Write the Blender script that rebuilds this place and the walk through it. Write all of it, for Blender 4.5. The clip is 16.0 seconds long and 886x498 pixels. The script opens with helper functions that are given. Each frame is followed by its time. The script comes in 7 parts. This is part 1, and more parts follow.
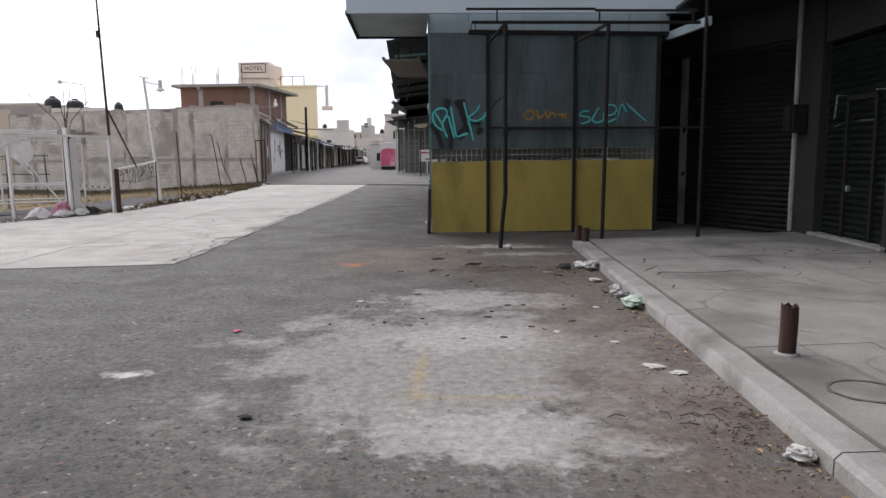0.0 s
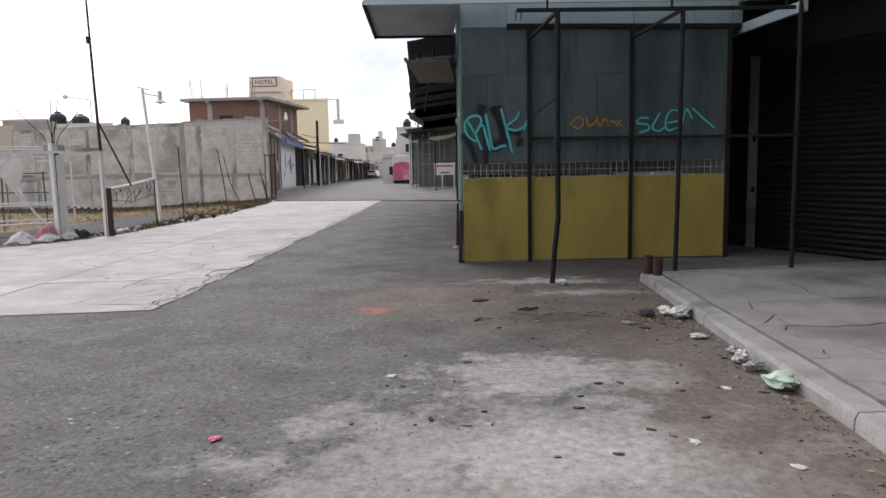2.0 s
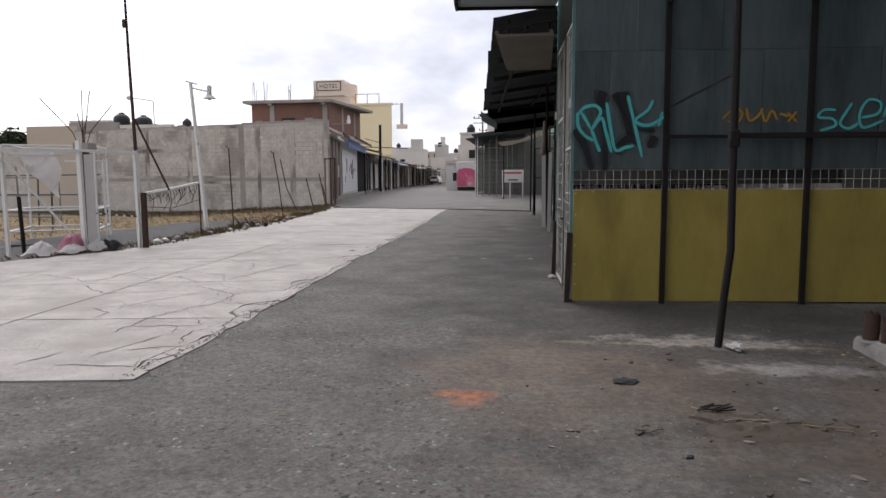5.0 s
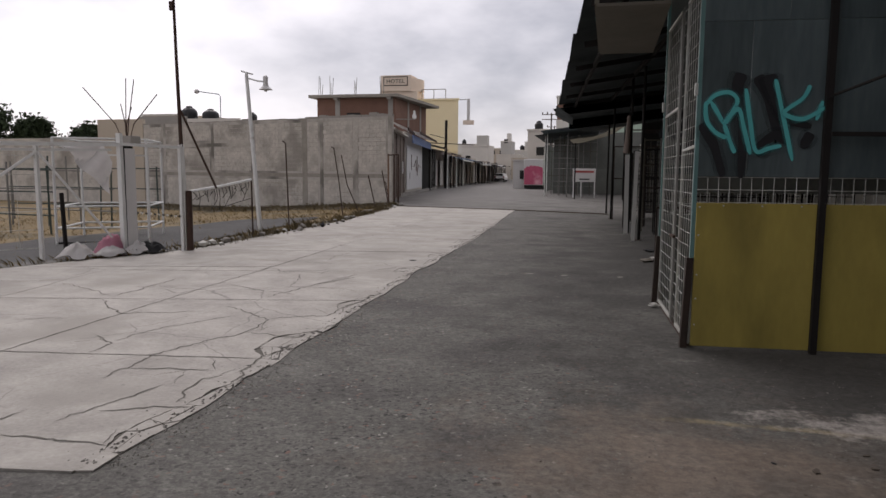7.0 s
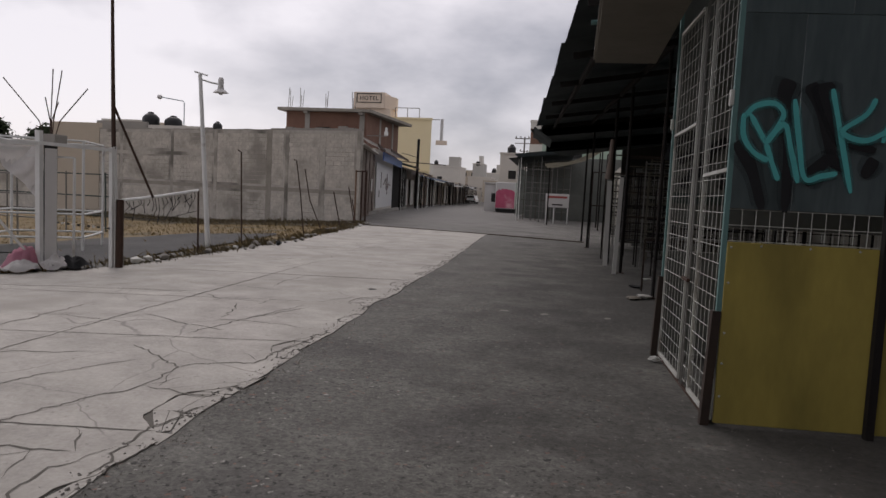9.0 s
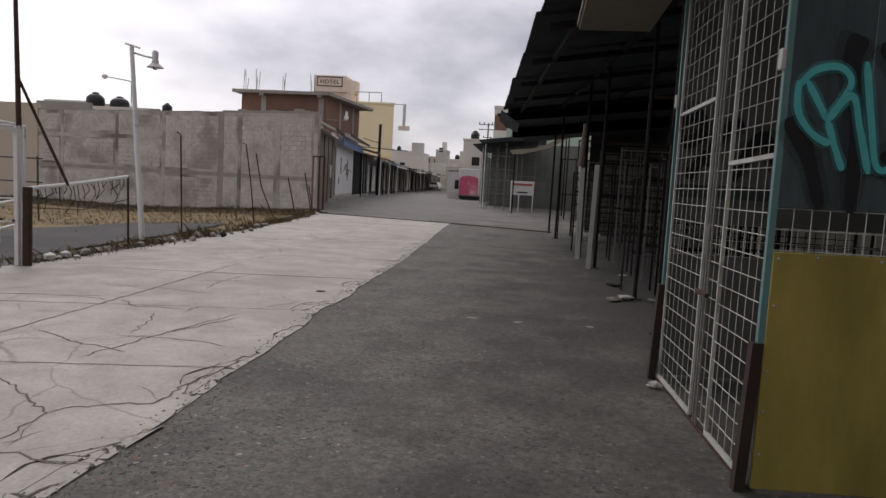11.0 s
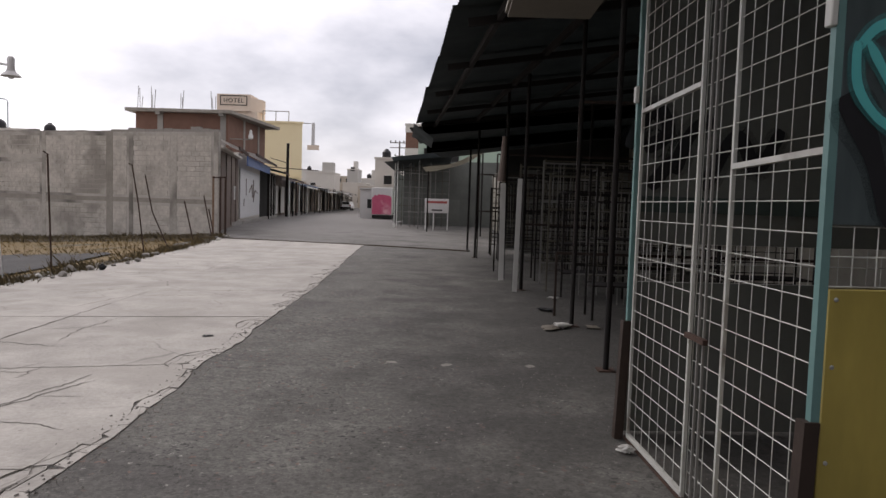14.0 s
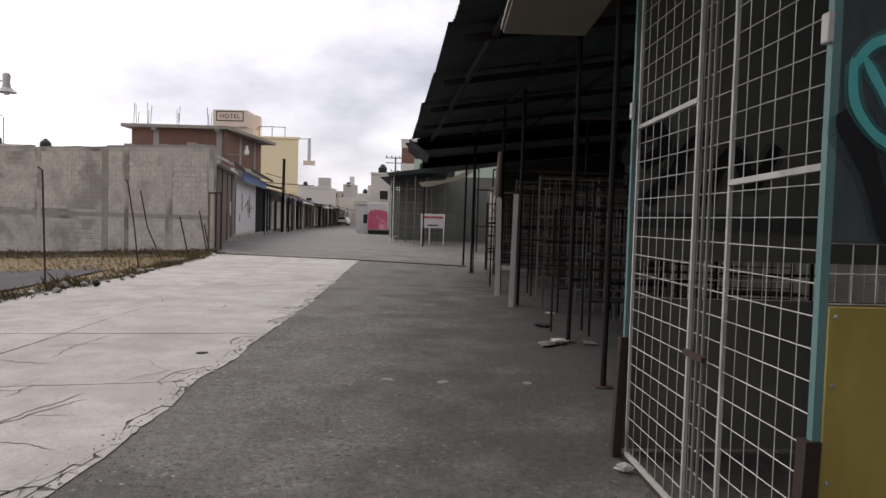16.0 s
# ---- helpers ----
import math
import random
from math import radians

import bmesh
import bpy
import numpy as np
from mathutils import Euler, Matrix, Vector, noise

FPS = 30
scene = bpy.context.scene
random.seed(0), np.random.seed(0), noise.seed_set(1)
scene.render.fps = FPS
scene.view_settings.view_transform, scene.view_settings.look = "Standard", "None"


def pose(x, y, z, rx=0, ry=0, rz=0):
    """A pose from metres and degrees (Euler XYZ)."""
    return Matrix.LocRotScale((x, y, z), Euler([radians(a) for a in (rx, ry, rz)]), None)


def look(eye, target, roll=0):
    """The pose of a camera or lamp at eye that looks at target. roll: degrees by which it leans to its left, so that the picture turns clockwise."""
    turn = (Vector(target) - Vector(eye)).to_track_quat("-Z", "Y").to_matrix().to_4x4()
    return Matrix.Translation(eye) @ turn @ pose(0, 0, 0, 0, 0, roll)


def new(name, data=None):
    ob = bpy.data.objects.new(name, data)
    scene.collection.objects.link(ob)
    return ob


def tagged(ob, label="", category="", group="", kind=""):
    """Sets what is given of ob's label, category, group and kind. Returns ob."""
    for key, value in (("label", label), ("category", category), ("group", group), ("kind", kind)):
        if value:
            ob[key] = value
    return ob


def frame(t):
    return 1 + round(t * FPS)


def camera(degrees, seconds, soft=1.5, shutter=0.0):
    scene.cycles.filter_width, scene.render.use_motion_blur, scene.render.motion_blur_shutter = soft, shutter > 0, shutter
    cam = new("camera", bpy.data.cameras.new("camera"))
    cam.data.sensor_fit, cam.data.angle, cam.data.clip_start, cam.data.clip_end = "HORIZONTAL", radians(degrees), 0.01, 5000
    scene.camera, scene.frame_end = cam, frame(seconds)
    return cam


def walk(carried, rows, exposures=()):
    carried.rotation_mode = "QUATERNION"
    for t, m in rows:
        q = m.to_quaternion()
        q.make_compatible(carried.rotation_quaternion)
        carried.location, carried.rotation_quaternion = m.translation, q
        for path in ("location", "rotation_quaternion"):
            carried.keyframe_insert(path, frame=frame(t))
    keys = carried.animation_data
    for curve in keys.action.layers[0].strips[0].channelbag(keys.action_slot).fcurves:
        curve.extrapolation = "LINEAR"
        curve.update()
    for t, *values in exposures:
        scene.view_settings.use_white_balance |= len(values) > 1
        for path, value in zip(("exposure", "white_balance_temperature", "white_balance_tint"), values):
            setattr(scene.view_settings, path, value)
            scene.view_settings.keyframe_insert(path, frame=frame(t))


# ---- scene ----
cam = camera(64.8, 16.0)
PATH = [
    (0, (0.322, 0.342, 1.312), (0.246, 2.323, 1.048), -0.6),
    (0.5, (0.261, 0.769, 1.352), (0.127, 2.74, 1.038), -2.9),
    (1, (0.171, 1.229, 1.33), (0.038, 3.195, 0.986), 0.2),
    (1.5, (0.07, 1.631, 1.373), (-0.041, 3.614, 1.133), -0.4),
    (2, (-0.073, 2.085, 1.362), (-0.181, 4.069, 1.134), -1.1),
    (2.5, (-0.155, 2.498, 1.361), (-0.43, 4.458, 1.071), -0.8),
    (3, (-0.295, 2.932, 1.38), (-0.471, 4.907, 1.118), -0.4),
    (3.5, (-0.375, 3.352, 1.335), (-0.556, 5.334, 1.136), -3.3),
    (4, (-0.474, 3.766, 1.389), (-0.768, 5.734, 1.186), -1.3),
    (4.2, (-0.51, 3.928, 1.359), (-0.79, 5.902, 1.198), -0.4),
    (6.3, (-0.914, 5.513, 1.411), (-1.216, 7.466, 1.106), 0.4),
    (6.5, (-0.956, 5.669, 1.418), (-1.295, 7.62, 1.139), 0.4),
    (7, (-1.026, 6.095, 1.445), (-1.479, 8.03, 1.227), 0.5),
    (7.5, (-1.076, 6.321, 1.419), (-1.397, 8.294, 1.348), 1.9),
    (8, (-1.196, 6.752, 1.446), (-1.411, 8.735, 1.294), 1.4),
    (8.5, (-1.231, 7.085, 1.43), (-1.64, 9.041, 1.346), -0.9),
    (9, (-1.277, 7.402, 1.43), (-1.645, 9.362, 1.272), 2.9),
    (9.2, (-1.288, 7.463, 1.417), (-1.565, 9.437, 1.259), 4.0),
    (11.3, (-1.521, 8.8, 1.465), (-1.776, 10.774, 1.273), 2.8),
    (11.5, (-1.556, 8.927, 1.449), (-1.848, 10.901, 1.325), 1.5),
    (12, (-1.557, 9.241, 1.452), (-1.943, 11.2, 1.341), 0.4),
    (12.5, (-1.562, 9.358, 1.449), (-1.852, 11.336, 1.386), 2.9),
    (13, (-1.611, 9.711, 1.472), (-1.769, 11.702, 1.374), 2.2),
    (13.5, (-1.592, 9.762, 1.459), (-1.703, 11.757, 1.369), 1.6),
    (14, (-1.582, 9.812, 1.458), (-1.603, 11.808, 1.33), 1.8),
    (14.5, (-1.563, 9.835, 1.461), (-1.496, 11.831, 1.361), 0.7),
    (15, (-1.573, 9.841, 1.467), (-1.515, 11.838, 1.366), 1.4),
    (15.5, (-1.575, 9.84, 1.468), (-1.542, 11.837, 1.374), 1.5),
    (16, (-1.583, 9.837, 1.466), (-1.594, 11.836, 1.381), 1.7),
]
walk(cam, [(t, look(e, g, r)) for t, e, g, r in PATH],
     [(0, 0.56, 6270, 15), (2, 0.62, 6270, 15), (4.2, 0.55, 6270, 15), (6.3, -0.03, 6600, 17), (7, -0.15, 6600, 17), (9, -0.42, 6600, 17), (11.5, -0.16, 6600, 17), (12.5, -0.18, 6600, 17), (14.5, 0.17, 6600, 17), (16, 0.2, 6600, 17)])

# world, sun and sky -------------------------------------------------------
def sky():
    w = bpy.data.worlds.new("world")
    scene.world = w
    w.use_nodes = True
    nt = w.node_tree
    nt.nodes.clear()
    N, L = nt.nodes.new, nt.links.new
    out, bg = N("ShaderNodeOutputWorld"), N("ShaderNodeBackground")
    tex = N("ShaderNodeTexSky")
    tex.sky_type = "NISHITA"
    tex.sun_disc = False
    tex.sun_elevation, tex.sun_rotation = radians(43), radians(-36)
    scale = N("ShaderNodeVectorMath")
    scale.operation = "SCALE"
    scale.inputs["Scale"].default_value = 0.09
    L(tex.outputs[0], scale.inputs[0])
    geo = N("ShaderNodeTexCoord")
    mp = N("ShaderNodeMapping")
    mp.inputs["Scale"].default_value = (1.1, 1.1, 2.3)
    mp.inputs["Location"].default_value = (0.35, 0.1, 0.2)
    L(geo.outputs["Generated"], mp.inputs[0])
    noi = N("ShaderNodeTexNoise")
    noi.inputs["Scale"].default_value, noi.inputs["Detail"].default_value = 2.1, 6
    noi.inputs["Roughness"].default_value = 0.52
    L(mp.outputs[0], noi.inputs[0])
    ramp = N("ShaderNodeValToRGB")
    e = ramp.color_ramp.elements
    e[0].position, e[0].color = 0.36, (0.47, 0.49, 0.54, 1)
    e[1].position, e[1].color = 0.60, (1.16, 1.16, 1.19, 1)
    # a heavier grey cloud bank hangs ahead, a little left, with brighter gaps beside it
    bank = N("ShaderNodeVectorMath")
    bank.operation = "DOT_PRODUCT"
    bank.inputs[1].default_value = (-0.20, 0.87, 0.45)
    L(geo.outputs["Generated"], bank.inputs[0])
    heavy = N("ShaderNodeMapRange")
    heavy.interpolation_type = "SMOOTHSTEP"
    heavy.inputs[1].default_value, heavy.inputs[2].default_value = 0.86, 0.99
    heavy.inputs[3].default_value, heavy.inputs[4].default_value = 0.09, -0.09
    L(bank.outputs["Value"], heavy.inputs[0])
    add = N("ShaderNodeMath")
    L(noi.outputs[0], add.inputs[0])
    L(heavy.outputs[0], add.inputs[1])
    L(add.outputs[0], ramp.inputs[0])
    mix = N("ShaderNodeMix")
    mix.data_type = "RGBA"
    mix.inputs[0].default_value = 0.86
    L(scale.outputs[0], mix.inputs[6])
    L(ramp.outputs[0], mix.inputs[7])
    dot = N("ShaderNodeVectorMath")
    dot.operation = "DOT_PRODUCT"
    dot.inputs[1].default_value = (-0.62, 0.66, 0.42)
    L(geo.outputs["Generated"], dot.inputs[0])
    glow = N("ShaderNodeMapRange")
    glow.interpolation_type = "SMOOTHSTEP"
    glow.inputs[1].default_value, glow.inputs[2].default_value = -0.55, 0.75
    glow.inputs[3].default_value, glow.inputs[4].default_value = 0.72, 1.06
    L(dot.outputs["Value"], glow.inputs[0])
    lit = N("ShaderNodeVectorMath")
    lit.operation = "SCALE"
    L(mix.outputs[2], lit.inputs[0])
    L(glow.outputs[0], lit.inputs["Scale"])
    L(lit.outputs[0], bg.inputs[0])
    bg.inputs[1].default_value = 1.0
    L(bg.outputs[0], out.inputs[0])


sky()
sun = new("sun", bpy.data.lights.new("sun", "SUN"))
sun.data.energy, sun.data.angle, sun.data.color = 1.3, radians(30), (1, 0.97, 0.92)
sun.matrix_world = look((0, 0, 60), (38, -52, 0))


# materials ----------------------------------------------------------------
def mat(name, a, b=None, rough=0.8, metal=0.0, fine=60.0, broad=3.0, bump=0.3, c=None, cover=0.0, streak=1.0, island=0.0, obj=0.0, speck=0.35):
    """A surface between the colours a and b, with grain, broad stains of colour c over a part of it, and relief."""
    m = bpy.data.materials.new(name)
    m.use_nodes = True
    nt = m.node_tree
    N, L = nt.nodes.new, nt.links.new
    bs = nt.nodes["Principled BSDF"]
    b = b or tuple(v * 0.7 for v in a)
    co = N("ShaderNodeTexCoord")
    geo = N("ShaderNodeNewGeometry")
    mp = N("ShaderNodeMapping")
    mp.inputs["Scale"].default_value = (1, 1, streak)
    L(geo.outputs["Position"], mp.inputs[0])
    n1, n2, n3 = (N("ShaderNodeTexNoise") for _ in range(3))
    for n, s, d in ((n1, fine, 3), (n2, broad, 6), (n3, broad * 0.37, 5)):
        n.inputs["Scale"].default_value, n.inputs["Detail"].default_value = s, d
        L(mp.outputs[0], n.inputs[0])
    n2.inputs["Roughness"].default_value = 0.62
    f = N("ShaderNodeMath")
    f.operation = "MULTIPLY_ADD"
    f.inputs[1].default_value, f.inputs[2].default_value = speck, 0.5 - speck * 0.5
    L(n1.outputs[0], f.inputs[0])
    g = N("ShaderNodeMath")
    g.operation = "MULTIPLY_ADD"
    g.inputs[1].default_value = 1.3
    L(n2.outputs[0], g.inputs[0])
    sub = N("ShaderNodeMath")
    sub.operation = "SUBTRACT"
    sub.inputs[1].default_value = 0.65
    L(f.outputs[0], sub.inputs[0])
    L(sub.outputs[0], g.inputs[2])
    g.use_clamp = True
    mx = N("ShaderNodeMix")
    mx.data_type = "RGBA"
    mx.inputs[6].default_value, mx.inputs[7].default_value = (*a, 1), (*b, 1)
    L(g.outputs[0], mx.inputs[0])
    col = mx.outputs[2]
    if c:
        r = N("ShaderNodeMapRange")
        r.inputs[1].default_value, r.inputs[2].default_value = 0.62 - cover * 0.3, 0.78 - cover * 0.3
        L(n3.outputs[0], r.inputs[0])
        m2 = N("ShaderNodeMix")
        m2.data_type = "RGBA"
        m2.inputs[7].default_value = (*c, 1)
        L(r.outputs[0], m2.inputs[0])
        L(col, m2.inputs[6])
        col = m2.outputs[2]
    if island or obj:
        src = geo.outputs["Random Per Island"] if island else N("ShaderNodeObjectInfo").outputs["Random"]
        r = N("ShaderNodeMapRange")
        k = island or obj
        r.inputs[3].default_value, r.inputs[4].default_value = 1 - k, 1 + k
        L(src, r.inputs[0])
        vm = N("ShaderNodeVectorMath")
        vm.operation = "SCALE"
        L(col, vm.inputs[0])
        L(r.outputs[0], vm.inputs["Scale"])
        col = vm.outputs[0]
    L(col, bs.inputs["Base Color"])
    rr = N("ShaderNodeMapRange")
    rr.inputs[3].default_value, rr.inputs[4].default_value = max(rough - 0.12, 0.05), min(rough + 0.12, 1)
    L(n2.outputs[0], rr.inputs[0])
    L(rr.outputs[0], bs.inputs["Roughness"])
    bs.inputs["Metallic"].default_value = metal
    bs.inputs["Specular IOR Level"].default_value = 0.35
    if bump:
        bp = N("ShaderNodeBump")
        bp.inputs["Strength"].default_value, bp.inputs["Distance"].default_value = bump, 0.01
        L(n1.outputs[0], bp.inputs["Height"])
        L(bp.outputs[0], bs.inputs["Normal"])
    return m


M_CONC = mat("concrete", (0.49, 0.462, 0.42), (0.25, 0.234, 0.212), 0.9, fine=40, broad=2.0, bump=0.6, c=(0.30, 0.28, 0.25), cover=0.3, obj=0.06, speck=0.7)
M_WALK = mat("walk_concrete", (0.33, 0.312, 0.285), (0.15, 0.14, 0.127), 0.9, fine=50, broad=2.0, bump=0.4, c=(0.12, 0.112, 0.1), cover=0.36, obj=0.06, speck=0.6)
M_KERB = mat("kerb_concrete", (0.37, 0.355, 0.33), (0.2, 0.19, 0.175), 0.9, fine=50, broad=4, bump=0.6, c=(0.15, 0.14, 0.125), cover=0.3, obj=0.05, speck=0.7)
M_CRACK = mat("crack_dirt", (0.085, 0.078, 0.067), (0.13, 0.118, 0.10), 0.95, fine=80, broad=3)
M_YELLOW = mat("yellow_paint", (0.41, 0.325, 0.08), (0.22, 0.172, 0.045), 0.42, fine=30, broad=2.4, bump=0.06, c=(0.13, 0.105, 0.03), cover=0.24, streak=0.35)
M_SHEET = mat("zinc_sheet", (0.15, 0.187, 0.192), (0.028, 0.04, 0.042), 0.42, 0.35, fine=24, broad=3.2, bump=0.05, c=(0.13, 0.16, 0.17), cover=0.12, streak=0.16, obj=0.2)
M_SHEET2 = mat("pale_sheet", (0.44, 0.5, 0.52), (0.25, 0.305, 0.325), 0.5, 0.1, fine=24, broad=1.4, bump=0.05, streak=0.2, obj=0.1)
M_SIGN = mat("fascia_paint", (0.55, 0.63, 0.68), (0.46, 0.55, 0.6), 0.5, fine=20, broad=0.8, bump=0.03)
M_DARKSTEEL = mat("dark_steel", (0.006, 0.0055, 0.0055), (0.016, 0.011, 0.009), 0.82, 0.0, fine=40, broad=7, bump=0.15)
M_RUST = mat("rusty_steel", (0.085, 0.045, 0.03), (0.03, 0.02, 0.017), 0.8, 0.1, fine=60, broad=9, bump=0.4)
M_WHITE = mat("white_steel", (0.76, 0.76, 0.74), (0.6, 0.6, 0.58), 0.5, fine=40, broad=6, bump=0.1, c=(0.2, 0.12, 0.08), cover=-0.1)
M_WIRE = mat("wire_paint", (0.55, 0.55, 0.51), (0.36, 0.36, 0.33), 0.5, 0.1, fine=50, broad=6, bump=0.05, c=(0.12, 0.085, 0.06), cover=0.08)
M_RAILG = mat("dull_green_rail", (0.055, 0.075, 0.066), (0.04, 0.055, 0.05), 0.6, fine=30, broad=3, bump=0.05)
M_EARTH = mat("dark_earth", (0.085, 0.066, 0.042), (0.04, 0.034, 0.022), 0.95, fine=20, broad=1.5, bump=0.6, c=(0.14, 0.10, 0.05), cover=0.2)
M_GRIDW = mat("straw_rods", (0.13, 0.12, 0.09), (0.06, 0.054, 0.042), 0.7, fine=40, broad=4, bump=0.05)
M_TEAL = mat("teal_paint", (0.13, 0.235, 0.225), (0.09, 0.175, 0.168), 0.45, fine=40, broad=4, bump=0.05)
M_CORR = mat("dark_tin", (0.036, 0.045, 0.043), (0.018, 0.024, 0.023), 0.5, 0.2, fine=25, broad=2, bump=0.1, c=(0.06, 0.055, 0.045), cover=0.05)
M_PLY = mat("plywood", (0.21, 0.185, 0.15), (0.14, 0.125, 0.10), 0.7, fine=20, broad=1.5, bump=0.08)
M_INNER = mat("inner_sheet", (0.15, 0.155, 0.14), (0.085, 0.09, 0.082), 0.6, fine=22, broad=1.4, bump=0.05)
# Pale tone imitates light leaking onto the stalls' rear wall; also colours the tarp.
M_PALEIN = mat("pale_or_leak_lit", (0.42, 0.40, 0.34), (0.24, 0.225, 0.19), 0.9, fine=22, broad=1.4, bump=0.2)
M_BLACK = mat("black_spray", (0.012, 0.012, 0.014), (0.02, 0.02, 0.022), 0.5, fine=30, broad=4, bump=0)
M_TURQ = mat("turquoise_spray", (0.10, 0.46, 0.45), (0.07, 0.34, 0.34), 0.5, fine=30, broad=4, bump=0)
M_ORANGE = mat("orange_spray", (0.33, 0.2, 0.04), (0.24, 0.15, 0.04), 0.5, fine=30, broad=5, bump=0)
M_BLOCK = mat("grey_block", (0.64, 0.595, 0.53), (0.31, 0.287, 0.253), 0.95, fine=9, broad=1.9, bump=0.8, c=(0.29, 0.267, 0.235), cover=0.4, obj=0.035, speck=0.8)
M_BLOCKS = mat("grey_blockwork", (0.64, 0.595, 0.53), (0.31, 0.287, 0.253), 0.95, fine=9, broad=1.9, bump=0.8, c=(0.29, 0.267, 0.235), cover=0.4, island=0.035, speck=0.8)
M_TIE = mat("tie_concrete", (0.58, 0.54, 0.48), (0.27, 0.25, 0.222), 0.95, fine=14, broad=1.6, bump=0.6, c=(0.16, 0.148, 0.13), cover=0.45, speck=0.7)
M_TIED = mat("dark_tie_concrete", (0.37, 0.34, 0.295), (0.2, 0.184, 0.16), 0.95, fine=14, broad=1.6, bump=0.6, speck=0.7)
M_RUSTL = mat("tan_rust", (0.26, 0.165, 0.105), (0.15, 0.09, 0.06), 0.8, fine=40, broad=6, bump=0.2)
M_MORTAR = mat("mortar", (0.57, 0.53, 0.475), (0.29, 0.268, 0.24), 0.95, fine=20, broad=1.3, bump=0.5, c=(0.15, 0.14, 0.125), cover=0.36)
M_BAND = mat("cast_concrete", (0.36, 0.34, 0.31), (0.24, 0.225, 0.205), 0.95, fine=14, broad=0.8, bump=0.6)
M_BEIGEW = mat("beige_render", (0.52, 0.45, 0.36), (0.44, 0.38, 0.31), 0.9, fine=12, broad=0.5, bump=0.3)
M_PALE = mat("pale_render", (0.66, 0.62, 0.56), (0.54, 0.51, 0.47), 0.9, fine=10, broad=0.4, bump=0.3)
M_BRICK = mat("red_brick", (0.23, 0.125, 0.09), (0.13, 0.075, 0.056), 0.9, fine=14, broad=1.0, bump=0.5)
M_HOTEL = mat("yellow_render", (0.86, 0.74, 0.49), (0.80, 0.67, 0.42), 0.9, fine=6, broad=0.3, bump=0.1)
M_SIGNBOX = mat("sign_render", (0.80, 0.68, 0.57), (0.66, 0.53, 0.42), 0.8, fine=8, broad=0.7, bump=0.1)
M_DARKROOM = mat("dark_opening", (0.02, 0.02, 0.02), (0.035, 0.033, 0.03), 0.9, fine=10, broad=2, bump=0)
# Shutter colours lowered to imitate deep shade under the shop canopy.
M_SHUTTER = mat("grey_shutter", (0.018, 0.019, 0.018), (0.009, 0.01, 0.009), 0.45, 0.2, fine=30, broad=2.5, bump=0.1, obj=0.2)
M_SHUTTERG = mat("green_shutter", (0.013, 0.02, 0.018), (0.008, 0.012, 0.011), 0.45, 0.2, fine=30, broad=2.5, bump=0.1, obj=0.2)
M_SHUTTERW = mat("white_shutter", (0.72, 0.72, 0.72), (0.62, 0.62, 0.63), 0.6, fine=14, broad=1.2, bump=0.1)
M_BROWN = mat("brown_gate", (0.19, 0.145, 0.12), (0.13, 0.10, 0.085), 0.7, fine=14, broad=1.2, bump=0.2)
M_BLUE = mat("blue_tin", (0.06, 0.13, 0.36), (0.04, 0.09, 0.26), 0.5, 0.1, fine=14, broad=1.5, bump=0.1)
M_TARPBL = mat("blue_tarp", (0.10, 0.17, 0.27), (0.07, 0.12, 0.2), 0.6, fine=14, broad=1.5, bump=0.1)
# Near-black in place of the deep shade on covered walls.
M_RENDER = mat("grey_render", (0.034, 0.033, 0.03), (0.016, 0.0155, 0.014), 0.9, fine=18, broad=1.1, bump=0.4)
M_TANK = mat("black_plastic", (0.012, 0.012, 0.013), (0.02, 0.02, 0.022), 0.45, fine=20, broad=3, bump=0.05)
M_PINK = mat("pink_spray", (0.6, 0.13, 0.22), (0.42, 0.07, 0.13), 0.6, fine=6, broad=2.6, bump=0, c=(0.7, 0.38, 0.43), cover=0.2)
M_VAN = mat("pale_tin", (0.62, 0.60, 0.58), (0.5, 0.49, 0.48), 0.5, fine=10, broad=1, bump=0.05)
M_GRASS = mat("dry_grass", (0.23, 0.16, 0.07), (0.11, 0.08, 0.038), 0.95, fine=20, broad=1.2, bump=0.6, c=(0.075, 0.065, 0.04), cover=0.3)
M_BLADE = mat("dry_blades", (0.24, 0.165, 0.065), (0.10, 0.075, 0.033), 0.9, fine=20, broad=0.8, bump=0, island=0.35)
M_WEED = mat("dark_weeds", (0.13, 0.095, 0.048), (0.07, 0.06, 0.03), 0.9, fine=20, broad=0.8, bump=0, island=0.4)
M_LEAF = mat("tree_leaves", (0.035, 0.052, 0.02), (0.022, 0.035, 0.014), 0.8, fine=8, broad=1.0, bump=0, island=0.4)
M_BARK = mat("bark", (0.10, 0.075, 0.05), (0.06, 0.045, 0.03), 0.9, fine=20, broad=3, bump=0.6)
M_RAGW = mat("white_cloth", (0.76, 0.74, 0.72), (0.6, 0.58, 0.57), 0.9, fine=60, broad=4, bump=0.2)
M_RAGP = mat("pink_cloth", (0.68, 0.37, 0.44), (0.55, 0.24, 0.33), 0.9, fine=60, broad=4, bump=0.2)
M_RAGB = mat("black_cloth", (0.02, 0.02, 0.022), (0.035, 0.035, 0.036), 0.9, fine=60, broad=4, bump=0.2)
M_PAPER = mat("litter_paper", (0.6, 0.59, 0.55), (0.42, 0.41, 0.38), 0.8, fine=50, broad=8, bump=0.1)
M_GREENB = mat("pale_green_plastic", (0.46, 0.56, 0.46), (0.38, 0.47, 0.38), 0.45, fine=50, broad=8, bump=0.1)
